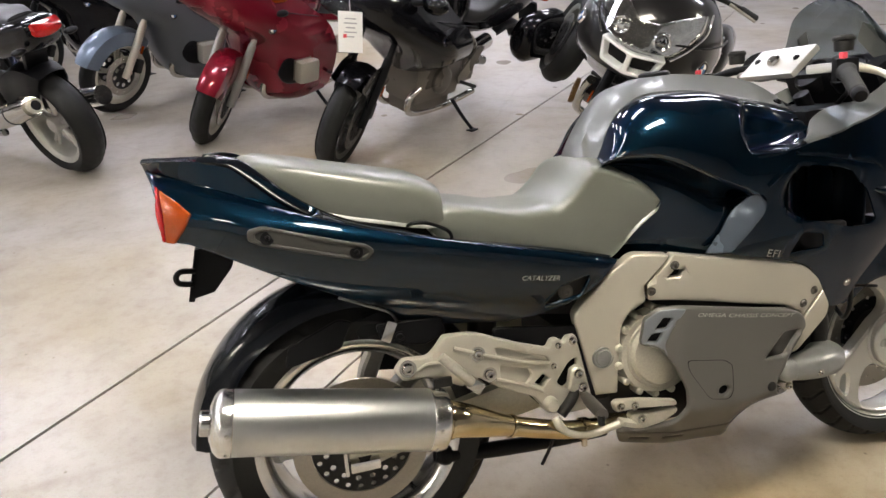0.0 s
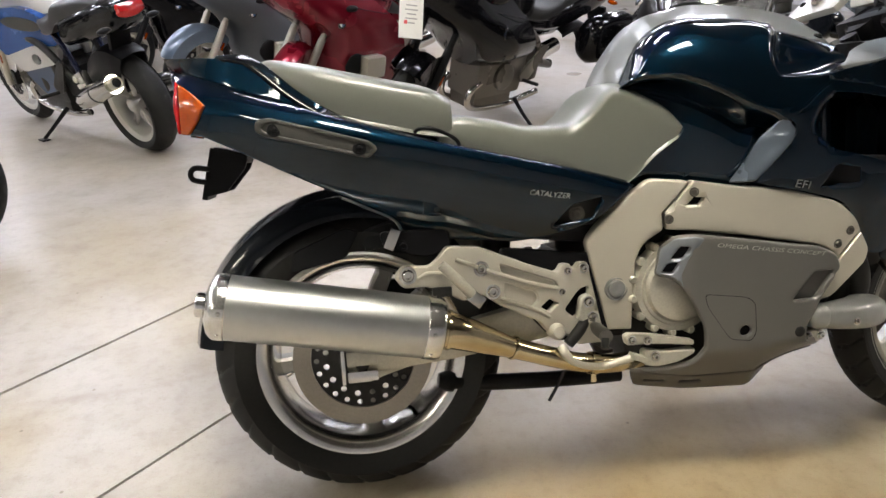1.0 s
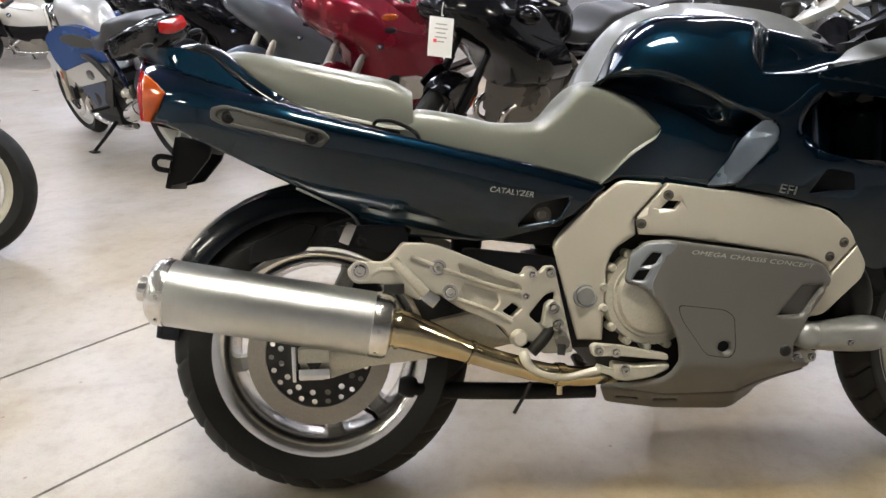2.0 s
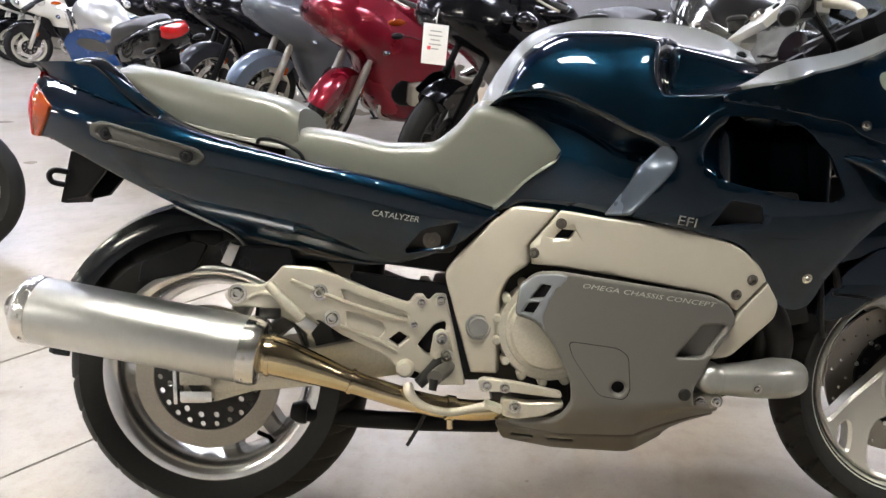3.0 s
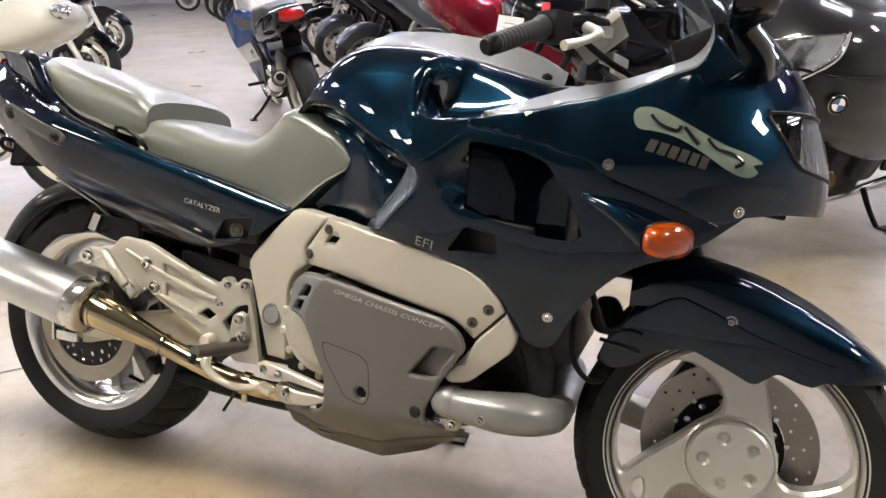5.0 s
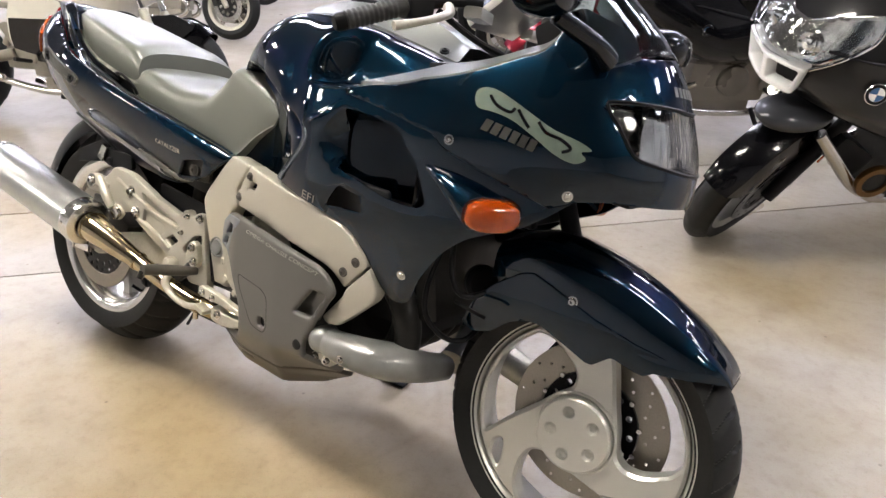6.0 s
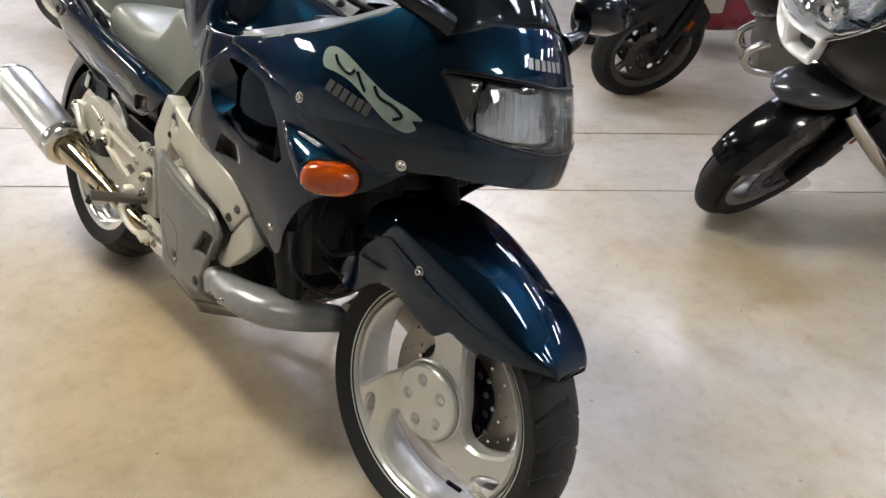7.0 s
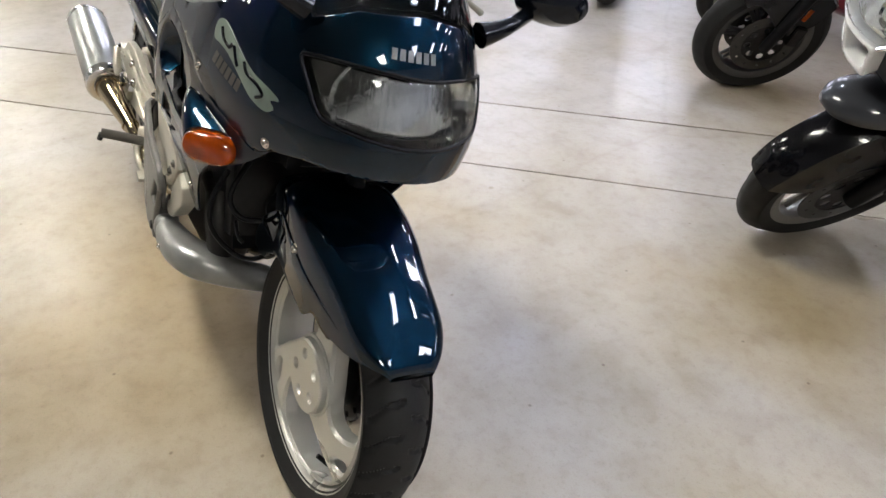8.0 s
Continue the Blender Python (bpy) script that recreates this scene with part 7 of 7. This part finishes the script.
        for s in (-1, 1):
            if flash:
                part("indicator", egg((flash_x, s * (nw(0.93) - 0.012), 0.93), (0.07, 0.022, 0.024)), ORANGE, t, "long orange indicator in the fairing")
            if badge:
                ahead = max(badge_at - 1.1, 0) / 0.3
                roundel(fr, (badge_at, s * (nw(0.76) * (0.985 - 0.13 * ahead)), 0.76), s, ahead=0.6 * ahead)
            part("panel_seam", tube([(x, s * (nw(z) * k + 0.001), z) for x, z, k in ((0.80, 0.80, 0.99), (0.95, 0.83, 1.0), (1.1, 0.86, 0.985), (1.25, 0.885, 0.93))], 0.003, 6), BLACK, fr)
            if mirrors:
                part("mirror", egg((1.30, s * 0.38, 1.0), (0.06, 0.08, 0.05)), paint, t)
                part("mirror_arm", tube([(1.35, s * 0.24, 0.98), (1.32, s * 0.32, 0.995)], 0.018, 10), BLACK, t)
        if screen:
            rows = []
            for k in np.linspace(0, 1, 7):
                z, xc, w = 1.06 + 0.30 * k, 1.585 - 0.30 * k, 0.19 - 0.02 * k
                rows.append([(xc - 0.22 * (abs(q) ** 2.2), w * q, z - 0.05 * abs(q) ** 2 * k) for q in np.linspace(-1, 1, 17)])
            bm = skin(rows, closed=False, caps=False)
            bmesh.ops.solidify(bm, geom=bm.faces[:], thickness=0.004)
            part("windscreen", bm, CLEAR, t, "clear windscreen")
    else:
        lm = part("headlamp", lathe([(0, 0.02), (0.06, 0.016), (0.085, 0), (0.088, -0.03), (0.06, -0.10), (0, -0.12)], (wb - 0.20, 0, 0.90), (1, 0, 0), 32), CHROME, t)
        part("instrument", block((0.06, 0.16, 0.08), (wb - 0.27, 0, 1.03), 0.02), BLACK, t)
    for s in (-1, 1):
        bar = part("handlebar", tube([(1.18, s * 0.03, 1.06), (1.17, s * 0.16, 1.09), (1.10, s * 0.30, 1.08), (1.04, s * 0.38, 1.06)], 0.012, 10), DARK_METAL, t)
        part("grip", tube([(1.085, s * 0.32, 1.075), (1.03, s * 0.40, 1.055)], 0.017, 12), SOFT_GREY, bar)
        part("lever", tube([(1.14, s * 0.26, 1.085), (1.13, s * 0.33, 1.07), (1.09, s * 0.40, 1.05)], 0.007, 8), ALLOY, bar)
        part("reservoir", cyl((1.16, s * 0.2, 1.10), (1.16, s * 0.2, 1.14), 0.022, 16), BLACK, bar)
    if bags:
        for s in (-1, 1):
            rings = [[(x, s * (0.30 + 0.11 * k * math.cos(a)), 0.62 + 0.17 * k * math.sin(a)) for a in np.linspace(0, 2 * math.pi, 24, endpoint=False)] for x, k in ((-0.30, 0.55), (-0.28, 0.8), (-0.18, 0.98), (0.0, 1.0), (0.16, 0.92), (0.22, 0.7), (0.24, 0.4))]
            bg = part("pannier", skin(rings), bags, t, "hard pannier case")
            part("latch", block((0.06, 0.012, 0.03), (-0.02, s * 0.412, 0.66), 0.004), BLACK, bg)
    sd = part("side_stand", tube([(0.66, 0.14, 0.24), (stand_x * 0.7 + 0.2, 0.22, 0.14), (stand_x, 0.30, 0.075)], [0.014, 0.012, 0.011], 10), BLACK, t)
    part("stand_foot", block((0.07, 0.05, 0.008), (stand_x, 0.305, 0.3 * math.tan(radians(lean)) + 0.006), 0.002, pose(0, 0, 0, lean, 0, 0)), BLACK, sd)
    return t


ROW = 213.5   # heading of the long row across the aisle
road_bike("black grand tourer with sand-grey engine and a white price tag", (0.41, 2.72), ROW, steer=24, fork=BLACK, paint=BLACK_GLOSS, levels=GRAND, bags=BLACK_GLOSS, spokes=7, rim=DARK_RIM, drop=0.08, guard_arc=(60, 150), flash=False, boxer=False, wb=1.6, engine=SKIRT, disc_mat=BLACK_DISC)
road_bike("deep red metallic tourer with a full fairing", (-0.31, 3.54), ROW, paint=RED_PAINT, spokes=5, steer=36, fork=SPOKE_GREY, drop=0.16, rim=ALLOY, mirrors=False, guard_arc=(34, 150), guard_r=0.325, guard_sides=False, flash_x=1.09, badge_at=1.17)
road_bike("slate grey tourer with a steel-blue mudguard", (-0.91, 4.46), ROW, steer=12, paint=SLATE, guard=STEEL_BLUE, spokes=5, rim=ALLOY, fork=ALLOY, drop=0.10, mirrors=False, guard_arc=(24, 142), guard_sides=False, flash_x=1.09, badge_at=1.17)
b7 = road_bike("black tourer with a silver-grey mudguard", (-1.64, 5.40), ROW, steer=15, fork=BLACK, paint=BLACK_GLOSS, guard=SHROUD, n=56, flash=False, rim=ALLOY, mirrors=False, guard_sides=False, guard_arc=(30, 145))
b6 = road_bike("black grand tourer with a pale grille and wide clear headlamp", (1.438, 1.713), 227.0, steer=24, trail=0.1, lean=20.0, flash=False, mirrors=False, engine=DARK_METAL, guard_arc=(20, 150), drop=0.165, guard_r=0.317, guard_sides=False, disc_mat=BLACK_DISC, fork=BLACK, paint=GRAPHITE, guard=BLACK_GLOSS, levels=BEAK, bags=GRAPHITE, boxer=False, lamp="none", wb=1.6, rim=SPOKE_GREY, badge=False)
b4 = road_bike("naked blue and silver roadster seen from its tail", (-1.98, 4.24), 131.0, paint=BLACK_GLOSS, tank=SILVER_PAINT, guard=SILVER_PAINT, naked=True, rim=WHEEL_SILVER, spokes=5, boxer=False, engine=DARK_METAL, seat_mat=SEAT_BLACK, stand_x=0.80)
b5 = road_bike("cream white sport motorcycle with black lower panels", (-1.57, 1.50), 18.0, paint=CREAM, levels=SPORT, low=BLACK_GLOSS, guard=BLACK_GLOSS, spokes=6, rim=ALLOY, boxer=False, guard_arc=(50, 158))
b8 = road_bike("black sport motorcycle in the far row", (-3.72, 3.92), 20.0, paint=BLACK_GLOSS, levels=SPORT, boxer=False, n=56)

# grille, wide headlamp and pipes of the black grand tourer
def nose_skin(push):
    """A bowed sheet across the nose: (y, z) -> place."""
    return lambda y, z: (1.792 - push - 1.7 * y * y - 0.35 * max(z - 0.87, 0.0) - 0.3 * max(0.87 - z, 0.0), y, z)


grille_edge = fillet([(-0.152, 0.868), (-0.124, 0.762), (0.0, 0.744), (0.124, 0.762), (0.152, 0.868), (0.0, 0.846)], 0.012)
windows = [fillet([(k * 0.134, 0.852), (k * 0.112, 0.779), (k * 0.014, 0.764), (k * 0.012, 0.834)], 0.010) for k in (-1, 1)]
grille = part("grille", panel(grille_edge, nose_skin(0.0), 0.014, 0.040, 0.006, windows), ENAMEL_WHITE, b6, "pale plastic grille with two openings")
part("grille_back", panel(fillet([(-0.14, 0.86), (-0.115, 0.765), (0.0, 0.75), (0.115, 0.765), (0.14, 0.86), (0.0, 0.84)], 0.01), nose_skin(0.045), 0.03, 0.004, 0.003), BLACK, grille)
lens_edge = fillet([(-0.158, 0.880), (0.0, 0.858), (0.158, 0.880), (0.205, 0.935), (0.240, 1.01), (0.225, 1.085), (0.125, 1.035), (0.045, 0.985), (-0.045, 0.985), (-0.125, 1.035), (-0.225, 1.085), (-0.240, 1.01), (-0.205, 0.935)], 0.016)
wide_lamp = part("headlamp", panel(lens_edge, nose_skin(0.0), 0.014, 0.004, 0.006), CLEAR, b6, "wide clear headlamp lens")
part("reflector", panel([np.array((0, 0.95)) + (p - np.array((0, 0.95))) * 0.96 for p in lens_edge], nose_skin(0.030), 0.014, 0.004, 0.004), REFLECTOR, wide_lamp, "bright stepped reflector")
for s in (-1, 1):
    part("projector", lathe([(0, 0.016), (0.018, 0.012), (0.024, 0.004), (0.034, 0.010), (0.040, 0.004), (0.040, -0.02)], (1.728, s * 0.095, 0.93), (1, s * 0.25, 0.1), 28), CHROME, wide_lamp)
    part("bezel", tube([nose_skin(-0.003)(s * y, z) for y, z in ((0.16, 0.876), (0.208, 0.932), (0.244, 1.01), (0.228, 1.09))], 0.005, 8), CHROME, wide_lamp)
    roundel(b6, (1.592, s * 0.294, 0.866), s, 0.034, 0.25, 0.55)
    part("panel_lip", tube([(1.72, s * 0.17, 0.945), (1.64, s * 0.265, 0.955), (1.50, s * 0.318, 0.965), (1.30, s * 0.33, 0.96)], 0.005, 8), BLACK, b6)
    part("down_pipe", tube([(1.53, s * 0.14, 0.60), (1.46, s * 0.165, 0.53), (1.36, s * 0.185, 0.435), (1.26, s * 0.19, 0.36), (1.10, s * 0.17, 0.29)], 0.023, 14), STEEL, b6, "bright exhaust down-pipe")
    ring = part("engine_guard", lathe([(0.045, -0.012), (0.066, -0.012), (0.070, 0), (0.066, 0.012), (0.045, 0.012)], (1.27, s * 0.235, 0.435), (0.2, s, 0), 32, closed=True), BROWN_METAL, b6, "brown anodised round cover")
    part("ring_core", lathe([(0, 0.006), (0.03, 0.006), (0.047, 0.0), (0.047, -0.012)], (1.27, s * 0.235, 0.435), (0.2, s, 0), 24), DARK_METAL, ring)
part("radiator_cowl", block((0.22, 0.34, 0.10), (1.36, 0, 0.50), 0.03, pose(0, 0, 0, 0, -30, 0)), BLACK, b6)
part("fork_shroud", egg((1.65, 0.10, 0.672), (0.145, 0.092, 0.052), 28, 14), SHROUD, b6, "grey fork shroud")

# parts that show only on the blue roadster
def flank(outline, out, thick, holes, bevel, s):
    """A moulded side panel that flares outwards towards the front of the bike."""
    bm = plate(fillet(outline, 0.03), -thick, 0.0, holes, bevel)
    for v in bm.verts:
        v.co.y = s * (v.co.y + out - 0.32 * (1.15 - v.co.x))
    bmesh.ops.recalc_face_normals(bm, faces=bm.faces)
    return bm


for s in (-1, 1):
    bl = part("tank_cowl", flank([(0.985, 0.815), (0.92, 0.857), (0.825, 0.886), (0.72, 0.887), (0.63, 0.868), (0.512, 0.806), (0.47, 0.71), (0.475, 0.663), (0.515, 0.643), (0.69, 0.655), (0.935, 0.596), (0.98, 0.685)], 0.31, 0.06, (), 0.018, s), BLUE_PAINT, b4, "bright blue tank cowl with a dark oval")
    part("oval", flank([(0.697 + 0.145 * math.cos(a), 0.787 + 0.04 * math.sin(a) + 0.022 * math.cos(a)) for a in np.linspace(0, 2 * math.pi, 28, endpoint=False)], 0.315, 0.01, (), 0.002, s), FLOOR_GREY, bl, "dark oval inset")
    part("side_plate", flank([(0.945, 0.592), (0.82, 0.63), (0.70, 0.65), (0.522, 0.639), (0.535, 0.57), (0.58, 0.53), (0.855, 0.488)], 0.302, 0.04, [circle2(0.716, 0.566, 0.034)], 0.010, s), SILVER_PAINT, b4, "silver side panel with a round hole")
    part("lower_cowl", flank([(0.868, 0.485), (0.595, 0.526), (0.615, 0.42), (0.64, 0.365), (0.77, 0.33)], 0.292, 0.03, (), 0.008, s), SLATE_BLUE, b4, "slate blue lower panel")
    part("subframe", tube([(0.56, s * 0.10, 0.80), (0.42, s * 0.11, 0.68), (0.36, s * 0.10, 0.50), (0.42, s * 0.09, 0.34)], 0.017, 10), NAVY_FRAME, b4, "dark blue frame tube")
part("inner_mudguard", arc_guard(V((0, 0, 0.308)), 0.345, 0.105, 20, 118, 0.14), BLACK, b4)
part("short_silencer", tube([(0.44, 0.10, 0.30), (0.34, 0.14, 0.34), (0.12, 0.15, 0.415), (-0.12, 0.152, 0.492)], [0.03, 0.056, 0.062, 0.054], 18), STEEL, b4)
tip = part("outlet", lathe([(0.027, -0.02), (0.027, 0.05), (0.031, 0.053), (0.036, 0.05), (0.036, -0.02)], (-0.12, 0.152, 0.492), (-1, 0.03, 0.34), 28, closed=True), ALLOY, b4, "chromed outlet")
part("bore", lathe([(0, 0.044), (0.0268, 0.044)], (-0.12, 0.152, 0.492), (-1, 0.03, 0.34), 20), BLACK, tip)
part("strap", lathe([(0.057, -0.008), (0.063, -0.006), (0.063, 0.006), (0.057, 0.008)], (0.10, 0.15, 0.42), (-1, 0.04, 0.34), 24), DARK_METAL, b4)
cal = part("rear_caliper", block((0.13, 0.05, 0.09), (0.30, 0.125, 0.465), 0.014, pose(0, 0, 0, 0, 20, 0)), STEEL, b4, "silver brake caliper")
for x in (0.265, 0.33):
    part("piston", lathe([(0, 0.012), (0.016, 0.011), (0.02, 0.006), (0.02, -0.01)], (x, 0.15, 0.47), (0, 1, 0), 16), ALLOY, cal)
part("tail_reflector", block((0.012, 0.035, 0.075), (-0.11, 0.03, 0.742), 0.004, pose(0, 0, 0, 0, -25, 0)), RED_LENS, b4, "small red reflector")
part("plate_bracket", block((0.03, 0.13, 0.16), (-0.09, 0, 0.72), 0.01, pose(0, 0, 0, 0, -25, 0)), BLACK, b4)
part("tail_lamp_top", block((0.05, 0.15, 0.05), (-0.31, 0, 0.885), 0.015, pose(0, 0, 0, 0, 35, 0)), RED_LENS, b4, "large red tail lamp")

# price tag on the black tourer
tag = thing("price_tag", "white paper price tag with red spot on the black tourer", "tag", Matrix.Translation((0.515, 2.375, 0.80)) @ pose(0, 0, 0, 78, 8, 8))
part("paper", block((0.13, 0.20, 0.0015), (0, 0, 0), 0.0004), MESH_WHITE, tag)
for i, wd in enumerate((0.06, 0.07, 0.05, 0.065, 0.04)):
    part("line", block((wd, 0.006, 0.0006), (0, 0.065 - 0.022 * i, 0.0012), 0), GREY_INK, tag)
part("red_spot", block((0.018, 0.018, 0.0006), (-0.03, -0.02, 0.0012), 0), RED_INK, tag)
part("string", tube([(0.0, 0.095, 0.0), (0.0, 0.14, -0.01), (0.01, 0.18, -0.03)], 0.0015, 6), MESH_WHITE, tag)

# the far end of the hall: the row goes on
for k, (x, y) in enumerate(((-2.35, 6.35), (-3.0, 7.3), (-5.2, 9.1), (-5.9, 10.0), (-6.6, 10.9), (-7.4, 11.8), (-8.2, 12.7), (-10.4, 14.6))):
    src = (b7, b8, b5, b8, b5, b7, b8, b5)[k]
    h = radians(ROW)
    copy_thing(src, pose(x - 1.5 * math.cos(h), y - 1.5 * math.sin(h), 0.003, 0, 0, ROW) @ pose(0, 0, 0, -12, 0, 0))
h = radians(20)
copy_thing(b8, pose(-5.4 - 1.5 * math.cos(h), 6.1 - 1.5 * math.sin(h), 0.003, 0, 0, 20) @ pose(0, 0, 0, -12, 0, 0))
